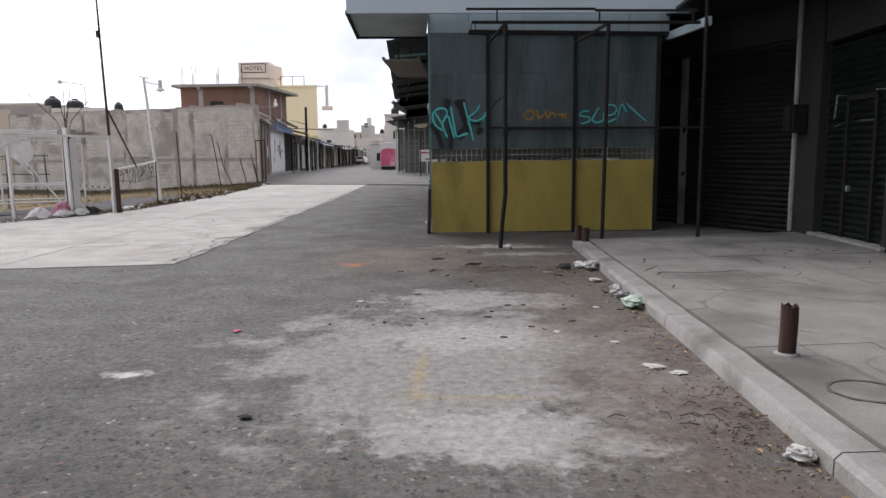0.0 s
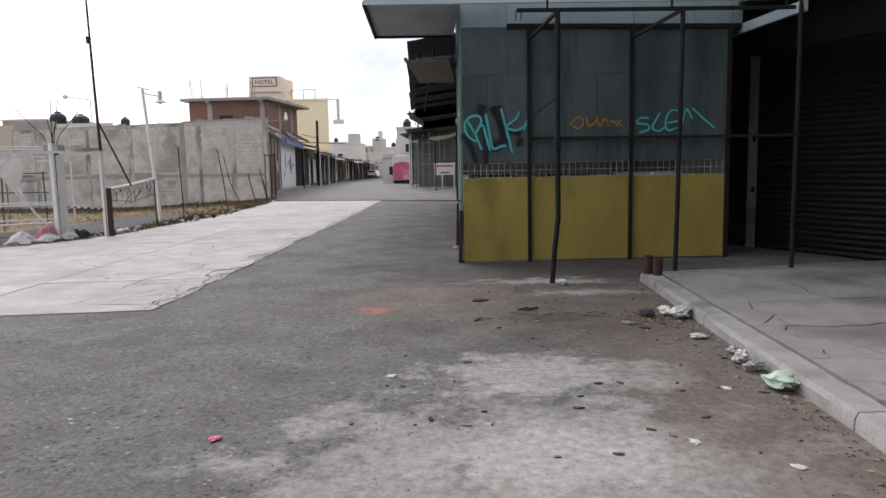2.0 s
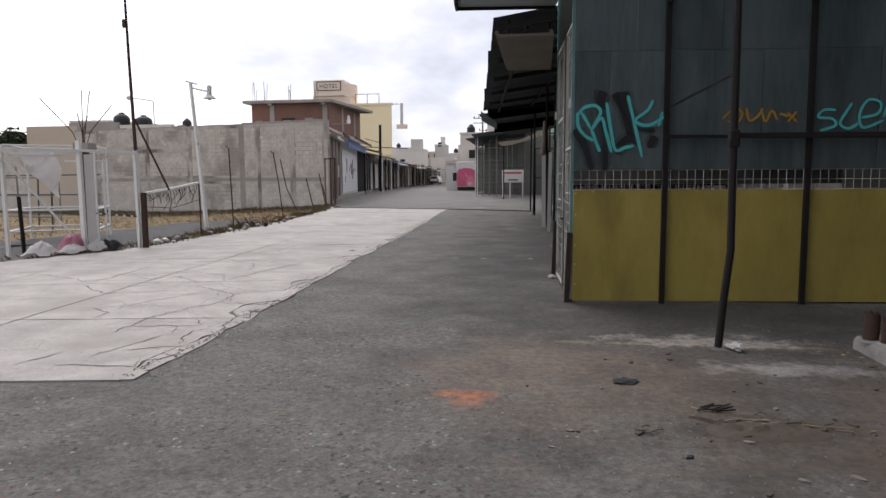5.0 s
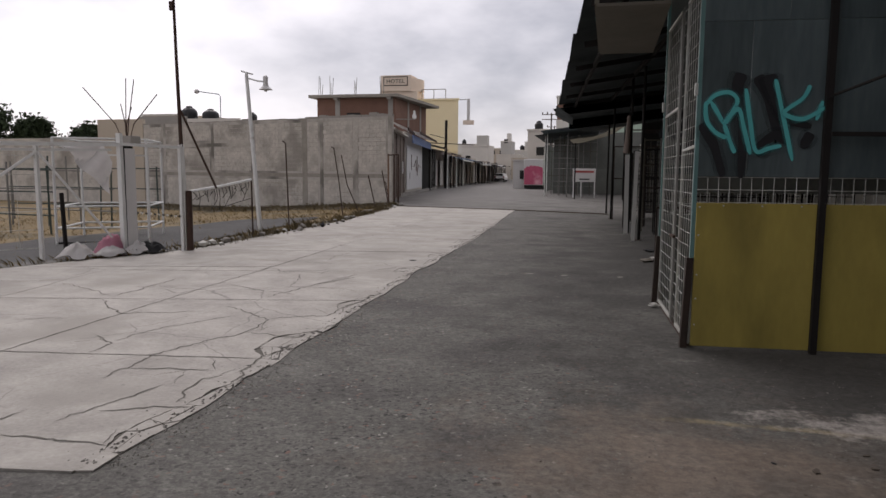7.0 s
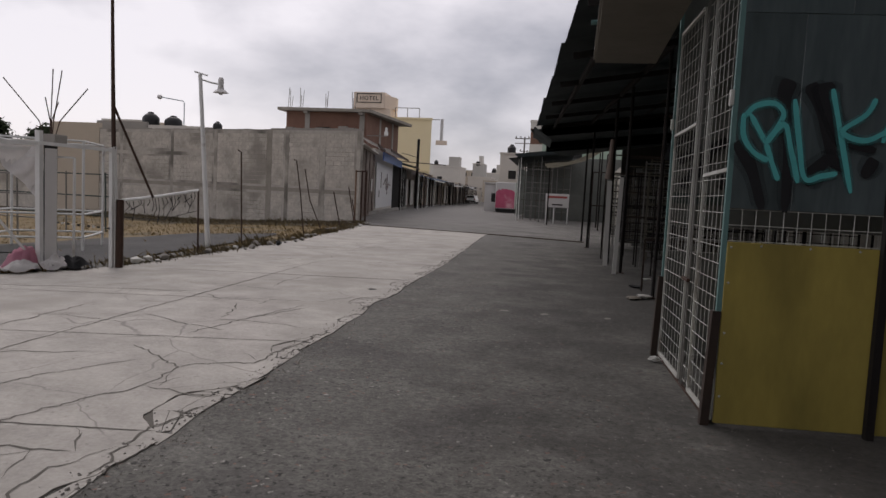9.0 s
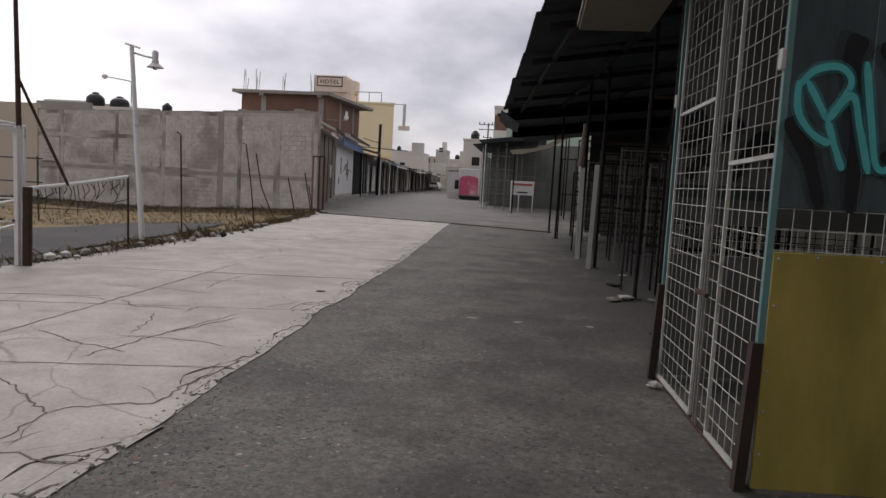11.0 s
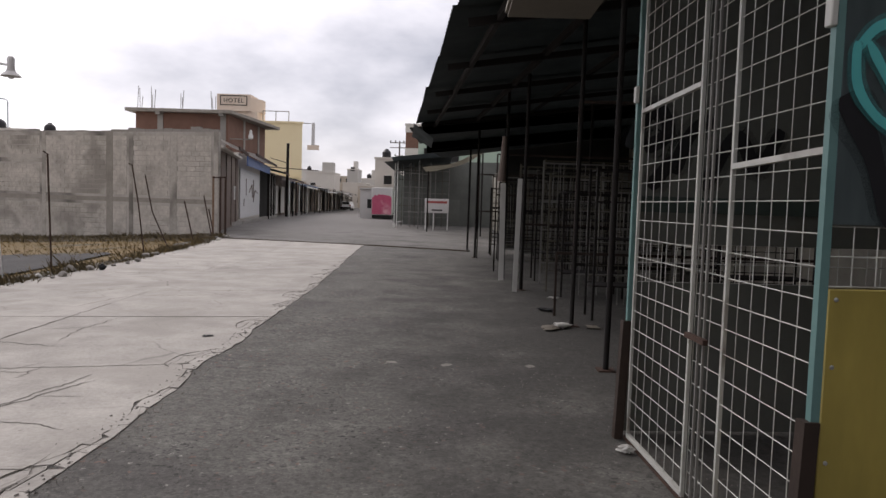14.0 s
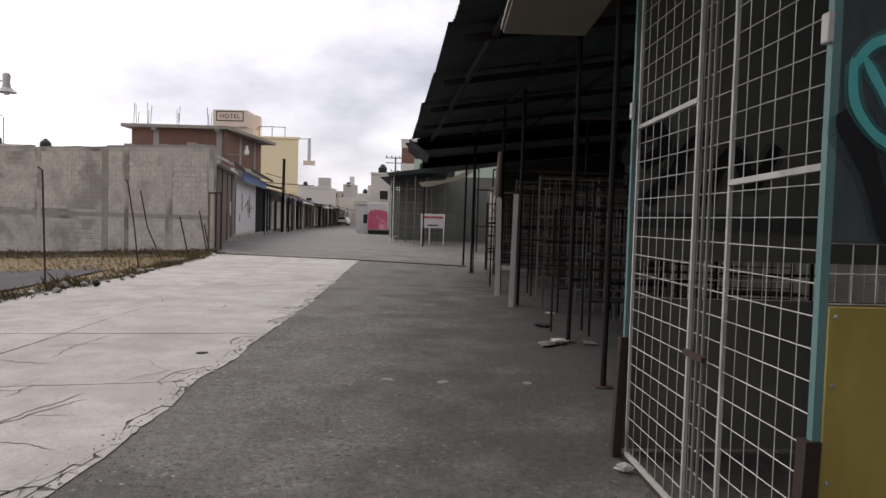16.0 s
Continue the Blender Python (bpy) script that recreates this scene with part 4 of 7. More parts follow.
    # screws along the yellow panel's edge
    for z in (0.2, 0.42, 0.62, 0.95, 1.18):
        part("screw", lathe(bmesh.new(), [(0.008, 0), (0.007, 0.004), (0.003, 0.006)], 8), M_FOIL, k).matrix_basis = pose(KX0 + 0.03, KY - 0.001, z, 90)
    for x in (-0.1, 0.2, 0.5):
        part("screw", lathe(bmesh.new(), [(0.008, 0), (0.007, 0.004), (0.003, 0.006)], 8), M_FOIL, k).matrix_basis = pose(x, KY - 0.001, 1.195, 90)
    # sign fascia and its overhanging eave
    f = part("fascia", B(-1.62, 11.62, 3.53, 3.9, 11.68, 4.9), M_SIGN, k, "pale blue sign fascia, blank")
    part("eave", B(-1.62, 11.69, 3.56, KX0 - 0.02, 14.0, 3.60), M_SHEET2, k)
    part("eave_edge", R((-1.62, 11.66, 3.55), (-1.62, 14.02, 3.55), 0.04, 0.06), M_DARKSTEEL, k)
    part("eave_edge", R((-1.62, 14.0, 3.55), (-0.35, 14.0, 3.55), 0.04, 0.05), M_DARKSTEEL, k)
    part("strut", R((-1.6, 11.7, 3.95), (-1.6, 13.95, 3.57), 0.03), M_DARKSTEEL, k)
    # graffiti
    def spray(strokes, y, material, label, width, end=None):
        for i, pts in enumerate(strokes):
            bm = bmesh.new()
            ribbon(bm, smooth(pts, 8), width, y - 0.0007 * i, end or width)
            part("graffiti", bm, material, k, label)
            bm = bmesh.new()
            ribbon(bm, smooth(pts, 8), width * 1.9, y + 0.0006 - 0.0007 * i, (end or width) * 1.9)
            part("overspray", bm, HAZE[material.name], k)
    y = KY - 0.004
    spray(([(-0.3, 1.86), (-0.2, 1.68), (-0.12, 1.43)], [(-0.01, 2.25), (-0.04, 2.13), (0.01, 1.84), (0.02, 1.42)], [(0.11, 2.23), (0.2, 2.04), (0.29, 1.72)], [(0.2, 2.24), (0.24, 2.08), (0.34, 1.9), (0.53, 1.83)], [(0.12, 1.61), (0.25, 1.76), (0.36, 1.7)], [(0.53, 1.78), (0.47, 1.66)]), y, M_BLACK, "black spray shadow stroke", 0.1, 0.05)
    spray(([(-0.28, 2.0), (-0.21, 2.08), (-0.1, 2.1), (-0.04, 2.04), (-0.07, 1.95), (-0.13, 1.85)], [(-0.24, 2.03), (-0.13, 1.85)], [(-0.28, 2.03), (-0.27, 1.89), (-0.2, 1.79), (-0.11, 1.74)], [(-0.13, 1.85), (-0.09, 1.74), (-0.04, 1.62)], [(-0.13, 1.86), (-0.03, 1.97), (0.02, 1.82), (0.08, 1.61)],
           [(0.02, 2.13), (0.07, 1.85), (0.12, 1.64), (0.22, 1.66), (0.31, 1.68)], [(0.24, 2.2), (0.3, 1.96), (0.4, 1.56)], [(0.5, 2.15), (0.45, 2.05), (0.32, 1.94), (0.46, 1.89), (0.62, 1.98)], [(0.6, 2.03), (0.56, 1.88)]), y - 0.009, M_TURQ, "turquoise spray lettering", 0.032)
    spray(([(2.36, 2.03), (2.24, 2.03), (2.19, 1.96), (2.33, 1.94), (2.36, 1.87), (2.21, 1.82)], [(2.52, 2.1), (2.46, 2.0), (2.41, 1.89), (2.5, 1.84), (2.6, 1.9)], [(2.62, 1.95), (2.78, 1.99), (2.8, 2.1), (2.68, 2.13), (2.6, 1.99), (2.64, 1.85), (2.84, 1.92)],
           [(2.84, 1.95), (2.9, 2.14), (2.99, 2.0)], [(2.98, 2.16), (3.12, 2.03), (3.32, 1.86)]), y - 0.009, M_TURQ, "turquoise spray lettering", 0.026)
    spray(([(1.22, 1.95), (1.34, 2.06), (1.42, 2.0), (1.36, 1.9), (1.27, 1.93)], [(1.46, 2.06), (1.5, 1.93), (1.6, 2.0), (1.62, 2.06)], [(1.62, 2.02), (1.66, 1.92), (1.72, 2.03), (1.78, 1.93)], [(1.8, 2.0), (1.9, 1.97)], [(1.88, 2.01), (1.98, 1.91)], [(1.97, 2.02), (1.88, 1.91)]), y - 0.002, M_ORANGE, "faded orange spray scribble", 0.026)
    spray(([(-0.3, 1.85), (-0.2, 2.05), (-0.1, 2.1), (-0.05, 1.95), (-0.2, 1.85)], [(0.0, 1.7), (0.1, 1.95), (0.25, 2.05)], [(0.2, 1.6), (0.4, 1.95), (0.55, 1.75), (0.7, 2.0)], [(-0.15, 1.6), (0.0, 1.8)]), KY1 - 0.004, M_BLACK, "black spray lettering", 0.09)


def pipe_frame():
    """The dark tube frame standing in front of the stall."""
    f = thing("awning_frame", "dark steel awning frame without its canvas", "frame")
    part("post", T([(0.765, 10.28, 0), (0.79, 10.28, 0.36), (0.835, 10.29, 0.78), (0.83, 10.3, 1.35), (0.835, 10.35, 3.13)], 0.031), M_DARKSTEEL, f, "bent dark post")
    part("post", T([(2.24, 10.47, 0.1), (2.26, 10.46, 1.6), (2.27, 10.45, 3.12)], 0.028), M_DARKSTEEL, f)
    part("top_rail", R((0.37, 10.33, 3.14), (3.55, 10.52, 3.12), 0.04), M_DARKSTEEL, f)
    part("top_rail", R((0.29, 10.33, 3.32), (2.08, 10.43, 3.31), 0.03), M_DARKSTEEL, f)
    part("top_rail", R((2.08, 10.43, 3.29), (3.5, 10.52, 3.28), 0.03), M_DARKSTEEL, f)
    part("middle_rail", R((0.83, 10.32, 1.68), (3.7, 10.5, 1.68), 0.03), M_DARKSTEEL, f)
    for x0, y0, x1, y1 in ((0.835, 10.35, 0.64, 12.18), (2.27, 10.45, 2.08, 12.3)):
        part("brace", R((x0, y0, 3.12), (x1, y1, 3.14), 0.035), M_DARKSTEEL, f)
    for x in (0.72, 2.14, 3.45):
        part("rung", R((x, 10.31 + x * 0.06, 3.14), (x, 10.31 + x * 0.06, 3.31), 0.022), M_DARKSTEEL, f)
    for x in (0.42, 0.36):
        part("hook", R((x, 10.33, 3.13), (x, 10.33, 3.03), 0.012), M_DARKSTEEL, f)
    part("tie_bar", R((0.64, 12.16, 2.06), (0.835, 10.35, 2.16), 0.016), M_DARKSTEEL, f)
    part("clamp", B(0.795, 10.27, 1.58, 0.87, 10.36, 1.72, bevel=0.01), M_DARKSTEEL, f)


# shop front beside the pavement ------------------------------------------------
SX = 5.3


def slat_shutter(name, y0, y1, z0, z1, material, label, parent=None, x=SX):
    s = thing(name, label, "shutter") if parent is None else parent
    n = int((z1 - z0) / 0.085)
    prof = [(0, 0), (-0.022, 0.018), (-0.034, 0.042), (-0.022, 0.066), (0, 0.08)]
    bm = bmesh.new()
    rows = [[bm.verts.new((dx, y, dz)) for dx, dz in prof] for y in (y0, y1)]
    for i in range(4):
        bm.faces.new((rows[0][i], rows[0][i + 1], rows[1][i + 1], rows[1][i]))
    me = mesh_of("slat", bm, material)
    for i in range(n):
        o = new("slat", me)
        o.parent = s
        o.location = (x, 0, z0 + i * 0.085)
    part("guide", B(x - 0.03, y0 - 0.04, z0, x + 0.04, y0, z1), M_DARKSTEEL, s)
    part("guide", B(x - 0.03, y1, z0, x + 0.04, y1 + 0.04, z1), M_DARKSTEEL, s)
    return s


def shop_corner():
    """The shop front beyond the pavement's end, turned inwards behind the corner stall."""
    turn = pose(5.5, 11.45, 0, 0, 0, 27.9)
    w = thing("wall_corner", "grey shop front turned behind the corner stall, darkened for shade", "wall", kind="structure")
    w.matrix_basis = turn
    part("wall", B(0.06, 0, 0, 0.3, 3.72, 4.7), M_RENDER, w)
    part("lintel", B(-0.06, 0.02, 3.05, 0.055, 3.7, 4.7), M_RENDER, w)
    part("pilaster", B(-0.07, 2.42, 0, 0.055, 2.56, 3.04, bevel=0.01), M_WALK, w, "narrow pale concrete pilaster")
    for y in (0.9, 1.7):
        part("hinge", B(-0.09, 2.40, y, -0.072, 2.45, y + 0.08), M_DARKSTEEL, w)
    for y0, y1 in ((0.06, 2.36), (2.62, 3.68)):
        s = slat_shutter("roller_shutter", y0, y1, 0.01, 3.0, M_SHUTTER, "closed grey roller shutter, slats darkened for shade", x=0.0)
        s.matrix_basis = turn


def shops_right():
    w = thing("wall_shops", "grey rendered shop front, colour darkened for canopy shade", "wall", kind="structure")
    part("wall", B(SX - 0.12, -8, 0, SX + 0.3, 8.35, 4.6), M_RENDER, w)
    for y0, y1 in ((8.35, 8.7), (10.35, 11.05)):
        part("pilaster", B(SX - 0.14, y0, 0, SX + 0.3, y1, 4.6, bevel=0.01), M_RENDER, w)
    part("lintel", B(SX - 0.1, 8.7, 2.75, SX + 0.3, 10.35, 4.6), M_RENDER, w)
    # Rear wall, raised out of view to 16 m to block sky light.
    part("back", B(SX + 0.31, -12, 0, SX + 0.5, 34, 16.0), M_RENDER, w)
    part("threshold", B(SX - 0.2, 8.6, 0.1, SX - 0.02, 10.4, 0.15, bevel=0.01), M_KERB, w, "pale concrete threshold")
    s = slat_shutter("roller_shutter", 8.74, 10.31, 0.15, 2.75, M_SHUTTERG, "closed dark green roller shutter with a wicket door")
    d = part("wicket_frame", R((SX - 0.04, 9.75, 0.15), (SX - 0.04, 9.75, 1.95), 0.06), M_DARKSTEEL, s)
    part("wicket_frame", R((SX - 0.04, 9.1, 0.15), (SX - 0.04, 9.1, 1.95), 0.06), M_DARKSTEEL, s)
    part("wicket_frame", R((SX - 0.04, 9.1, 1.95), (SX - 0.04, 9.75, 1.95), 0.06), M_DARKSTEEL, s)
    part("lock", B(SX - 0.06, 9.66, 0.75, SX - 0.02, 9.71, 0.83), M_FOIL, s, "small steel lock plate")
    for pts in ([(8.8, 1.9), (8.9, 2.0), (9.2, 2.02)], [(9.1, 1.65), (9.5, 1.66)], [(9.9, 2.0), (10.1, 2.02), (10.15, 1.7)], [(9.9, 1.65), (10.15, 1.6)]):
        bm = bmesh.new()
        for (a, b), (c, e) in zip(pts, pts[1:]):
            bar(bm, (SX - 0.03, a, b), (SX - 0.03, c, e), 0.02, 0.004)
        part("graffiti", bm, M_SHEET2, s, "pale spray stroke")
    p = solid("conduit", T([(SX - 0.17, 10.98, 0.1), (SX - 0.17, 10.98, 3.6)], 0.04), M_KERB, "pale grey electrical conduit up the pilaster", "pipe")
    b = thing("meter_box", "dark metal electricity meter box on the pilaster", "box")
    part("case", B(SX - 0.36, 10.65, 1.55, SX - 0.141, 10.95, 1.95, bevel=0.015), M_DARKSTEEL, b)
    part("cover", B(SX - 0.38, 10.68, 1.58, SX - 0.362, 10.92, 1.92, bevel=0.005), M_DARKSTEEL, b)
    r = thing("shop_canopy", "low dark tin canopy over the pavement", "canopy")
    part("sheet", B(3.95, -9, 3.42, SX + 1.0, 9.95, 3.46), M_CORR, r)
    # Sheet widened towards the stall to block light on the shutters.
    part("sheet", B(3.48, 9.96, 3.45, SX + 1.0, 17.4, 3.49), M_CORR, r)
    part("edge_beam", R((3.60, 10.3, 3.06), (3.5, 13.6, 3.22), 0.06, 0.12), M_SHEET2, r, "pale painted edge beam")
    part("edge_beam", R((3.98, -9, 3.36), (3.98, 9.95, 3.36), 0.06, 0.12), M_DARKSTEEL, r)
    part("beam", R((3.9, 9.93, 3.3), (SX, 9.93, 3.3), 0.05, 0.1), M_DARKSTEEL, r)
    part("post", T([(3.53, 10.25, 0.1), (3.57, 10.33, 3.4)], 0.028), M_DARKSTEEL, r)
    # Unseen wall, added to keep sky light off the stall front.
    solid("sky_block_wall", B(-6.5, -5.3, 0, 5.6, -5, 7.0), M_RENDER, "plain grey wall added out of view to block the sky", "wall", kind="structure")
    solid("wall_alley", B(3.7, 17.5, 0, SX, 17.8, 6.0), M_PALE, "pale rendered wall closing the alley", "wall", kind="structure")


# covered stalls along the street --------------------------------------------
def corrugated(bm, p00, p10, p01, p11, n=60, amp=0.012, m=4):
    """A corrugated sheet over four corners, its ridges running from the first edge p00-p10 to p01-p11."""
    a, b, c, d = (Vector(p) for p in (p00, p10, p01, p11))
    nrm = (b - a).cross(c - a).normalized()
    rows = []
    for i in range(n + 1):
        u = i / n
        off = nrm * (amp if i % 2 else -amp)
        rows.append([bm.verts.new(a.lerp(b, u).lerp(c.lerp(d, u), v / m) + off + nrm * 0.01 * noise.noise(Vector((u * 7, v, p00[1])))) for v in range(m + 1)])
    for r, s in zip(rows, rows[1:]):
        for v in range(m):
            bm.faces.new((r[v], s[v], s[v + 1], r[v + 1]))
    bmesh.ops.solidify(bm, geom=bm.faces[:], thickness=0.006)
    return bm


def eave_x(y):
    return -1.35 - 0.094 * (y - 15)


def canopy():
    c = c_ = thing("street_canopy", "dark corrugated tin canopy over the stalls, ragged edge", "canopy")
    ys = [15.2, 17.8, 20.4, 23.0, 25.6, 28.2]
    for i, (a, b) in enumerate(zip(ys, ys[1:])):
        z = 3.67 - 0.022 * i
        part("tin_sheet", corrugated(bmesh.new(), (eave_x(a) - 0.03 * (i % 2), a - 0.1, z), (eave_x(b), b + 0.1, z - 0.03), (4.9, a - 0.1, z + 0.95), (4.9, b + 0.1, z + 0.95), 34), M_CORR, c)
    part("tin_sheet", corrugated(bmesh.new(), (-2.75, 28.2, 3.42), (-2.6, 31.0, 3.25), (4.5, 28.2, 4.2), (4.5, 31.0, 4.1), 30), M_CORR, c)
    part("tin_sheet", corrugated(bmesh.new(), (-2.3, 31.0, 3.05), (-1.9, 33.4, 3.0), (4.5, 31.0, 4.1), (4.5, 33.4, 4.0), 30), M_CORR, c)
    for y, a, e in ((28.25, 3.25, 3.62), (31.05, 2.98, 3.3)):
        bm = bmesh.new()
        q = [bm.verts.new(v) for v in ((-2.4, y, a), (4.3, y, a + 0.75), (4.3, y, e + 1.05), (-2.4, y, e))]
        bm.faces.new(q)
        bmesh.ops.solidify(bm, geom=bm.faces[:], thickness=0.01)
        part("riser_sheet", bm, M_CORR, c_)
    part("torn_sheet", corrugated(bmesh.new(), (-2.6, 27.5, 3.45), (-2.75, 29.4, 3.3), (-2.1, 27.6, 3.1), (-2.2, 29.4, 3.0), 14), M_SHEET, c, "bent grey tin sheet")
    part("tube", T([(-1.25, 15.55, 3.42), (0.3, 15.55, 3.52)], 0.03), M_TEAL, c, "pale green tube")
    part("purlin", R((-1.3, 15.25, 3.56), (4.9, 15.25, 4.5), 0.05, 0.08), M_DARKSTEEL, c)
    for y in (17.8, 20.4, 23.0, 25.6, 28.2, 31.0):
        part("purlin", R((eave_x(y) + 0.15, y, 3.50), (4.6, y, 4.4), 0.06, 0.09), M_DARKSTEEL, c)
    for dx in (0.5, 1.6, 3.0):
        part("beam", R((eave_x(15.3) + dx, 15.3, 3.5 + dx * 0.18), (eave_x(31) + dx, 31, 3.38 + dx * 0.18), 0.06, 0.09), M_DARKSTEEL, c)
    f = thing("soffit_panel", "plain plywood panel hung under the eave", "panel")
    part("board", B(-1.18, 12.9, 2.98, -0.52, 15.55, 3.01), M_PLY, f)
    part("batten", R((-1.18, 12.9, 3.03), (-1.18, 15.55, 3.03), 0.04), M_PLY, f)
    part("batten", R((-0.55, 12.9, 3.03), (-0.55, 15.55, 3.03), 0.04), M_PLY, f)
    for x in (-1.15, -0.55):
        part("hanger", R((x, 15.4, 3.0), (x, 15.4, 3.75), 0.03), M_DARKSTEEL, f)
    posts = [(-0.14, 16.08), (-0.055, 18.4), (-0.33, 22.0), (-0.9, 29.2), (-1.05, 32.0), (1.6, 20.3), (1.4, 25.2)]
    for i, (x, y) in enumerate(posts):
        p = thing("canopy_post", "slim dark steel post carrying the canopy", "post", group="canopy posts")
        part("shaft", T([(x, y, 0), (x + 0.02, y, 3.75)], 0.027 if y < 20 else 0.032, 10), M_DARKSTEEL, p)
        part("base_plate", B(x - 0.08, y - 0.08, 0, x + 0.08, y + 0.08, 0.012), M_RUST, p)


def rack(x, y, w, d, h, seed, material=M_DARKSTEEL):
    """A welded display rack: posts, shelves of bars and a wire back."""
    rng = random.Random(seed)
    r = thing("display_rack", "empty dark metal display rack in a stall", "rack", group="stall racks")
    for dx in (0, w):
        for dy in (0, d):
            part("upright", R((x + dx, y + dy, 0), (x + dx, y + dy, h), 0.03), material, r)
    lv = [h * k / 4 + rng.uniform(-0.08, 0.08) for k in range(1, 5)]
    for z in lv:
        part("shelf", B(x + 0.016, y, z, x + w - 0.016, y + d, z + 0.02), material, r)
    part("wire_back", wire_grid(bmesh.new(), (x, y + d), (x + w, y + d), 0.4, h, 0.14, 0.006, 0.14), M_GRIDW if rng.random() < 0.55 else material, r)["kind"] = "stuff"
    return r


def stalls_inside():
    i = 0
    rods = random.Random(40)
    for x, y, w, d, h in ((0.3, 18.9, 1.3, 0.5, 2.0), (1.8, 18.6, 1.2, 0.5, 2.2), (0.25, 21.2, 1.0, 0.6, 1.7), (1.5, 21.4, 1.4, 0.5, 2.3), (0.1, 23.6, 1.4, 0.6, 2.1), (1.7, 24.2, 1.3, 0.5, 2.3), (0.0, 26.3, 1.2, 0.5, 1.9), (-0.3, 28.4, 1.2, 0.6, 2.1), (1.2, 28.6, 1.5, 0.5, 2.3), (-0.4, 30.6, 1.3, 0.5, 2.0)):
        i += 1
        rack(x, y, w, d, h, i)
    solid("wall_stalls", B(4.3, 14.9, 0, 4.5, 33.6, 4.62), M_PALEIN, "pale rear wall of the covered stalls, lightened for light leaks", "wall", kind="structure")
    solid("partition", B(0.6, 31.6, 0, 4.3, 31.7, 2.6), M_INNER, "grey tin partition between stalls", "partition")
    solid("partition", B(0.2, 33.42, 0, 4.3, 33.5, 4.05), M_RENDER, "grey end partition of the covered stalls", "partition")
    for x0, y0, x1, y1, z1, m, st in ((0.35, 20.6, 1.5, 20.7, 1.9, M_GREYW, 0.1), (0.15, 23.2, 1.3, 23.3, 2.3, M_GREYW, 0.12), (1.7, 22.6, 2.9, 22.7, 2.4, M_GREYW, 0.1), (0.7, 19.6, 1.6, 19.8, 1.7, M_GREYW, 0.09), (-0.05, 26.0, 1.1, 26.1, 2.2, M_BROWNW, 0.14), (-0.2, 28.0, 1.0, 28.1, 2.2, M_GREYW, 0.12), (2.0, 26.5, 3.6, 26.6, 2.5, M_GREYW, 0.12), (-0.15, 24.6, 1.5, 24.7, 2.3, M_GRIDW, 0.13), (0.5, 25.6, 2.4, 25.7, 2.5, M_GRIDW, 0.1), (0.1, 21.9, 1.2, 21.95, 2.0, M_GRIDW, 0.12), (1.2, 23.9, 2.9, 24.0, 2.2, M_GRIDW, 0.11), (-0.4, 30.2, 1.6, 30.3, 2.3, M_GRIDW, 0.13)):
        g = thing("grid_panel", "grey welded grid panel standing in a stall", "panel", group="grid panels")
        u = 0.0
        while u < 1:
            z0 = rods.choice((0.12, 0.12, 0.5, 0.9))
            part("rod", T([(x0 + (x1 - x0) * u, y0 + (y1 - y0) * u, z0), (x0 + (x1 - x0) * u + rods.uniform(-0.03, 0.03), y0 + (y1 - y0) * u, z1 - rods.choice((0, 0, 0.2, 0.6)))], 0.007, 4), m, g)
            u += rods.uniform(0.5, 1.6) * st / abs(x1 - x0)
        for k in range(rods.choice((4, 5, 6))):
            z = 0.3 + (z1 - 0.4) * (k + rods.uniform(0, 0.6)) / 6
            part("cross_rail", R((x0, y0, z), (x1, y1, z + rods.uniform(-0.02, 0.02)), 0.02, rods.choice((0.015, 0.03, 0.05))), M_DARKSTEEL if k % 2 else m, g)
        for x, y in ((x0, y0), (x1, y1)):
            part("upright", R((x, y, 0), (x, y, z1 + 0.05), 0.03), m, g)
        part("top_bar", R((x0, y0, z1), (x1, y1, z1), 0.03), m, g)
    for p0, p1 in (((-0.3, 22.1, 1.15), (3.2, 22.3, 1.15)), ((-0.3, 22.1, 2.35), (3.2, 22.3, 2.35)), ((-0.15, 19.2, 0.85), (3.4, 19.2, 0.85)), ((-0.6, 25.4, 1.7), (3.4, 25.4, 1.7)), ((-0.6, 25.4, 2.6), (3.4, 25.4, 2.6)), ((-0.85, 29.0, 1.3), (3.0, 29.0, 1.3)), ((-0.85, 29.0, 2.3), (3.0, 29.0, 2.3)), ((-0.06, 18.4, 2.75), (4.2, 18.4, 2.75))):
        g = thing("stall_rail", "brown steel rail tied between stall posts", "rail", group="stall rails")
        part("bar", R(p0, p1, 0.035), M_BROWNW, g)
        for q in (p0, p1):
            part("post", R((q[0], q[1], 0), (q[0], q[1], q[2]), 0.03), M_BROWNW, g)
    for x, y, w, dx, h in ((-0.46, 21.75, 0.04, 0.03, 1.93), (-0.57, 23.5, 0.05, -0.02, 1.9)):
        solid("plank", R((x, y, 0), (x + dx, y, h), w * 2, 0.03), M_TIMBER, "pale weathered plank standing on end", "plank", group="pale planks")
    g = thing("hanging_sack", "grey rolled sack hung on a stall post", "sack")
    part("roll", T([(-0.60, 23.9, 1.95), (-0.58, 23.9, 2.3), (-0.56, 23.9, 2.85)], 0.09, 10, 0.05), M_BROWN, g)
    part("cord", T([(-0.56, 23.9, 2.8), (-0.5, 23.9, 3.9)], 0.008, 5), M_DARKSTEEL, g)
    part("pole", T([(-0.5, 23.93, 0), (-0.5, 23.93, 3.9)], 0.03, 8), M_DARKSTEEL, g)


def facade_west():
    return prism(bmesh.new(), [(-30.0, 41.52), (-30.0, 41.76), (-66.0, 47.2), (-66.0, 46.9)], -0.9, 3.3)


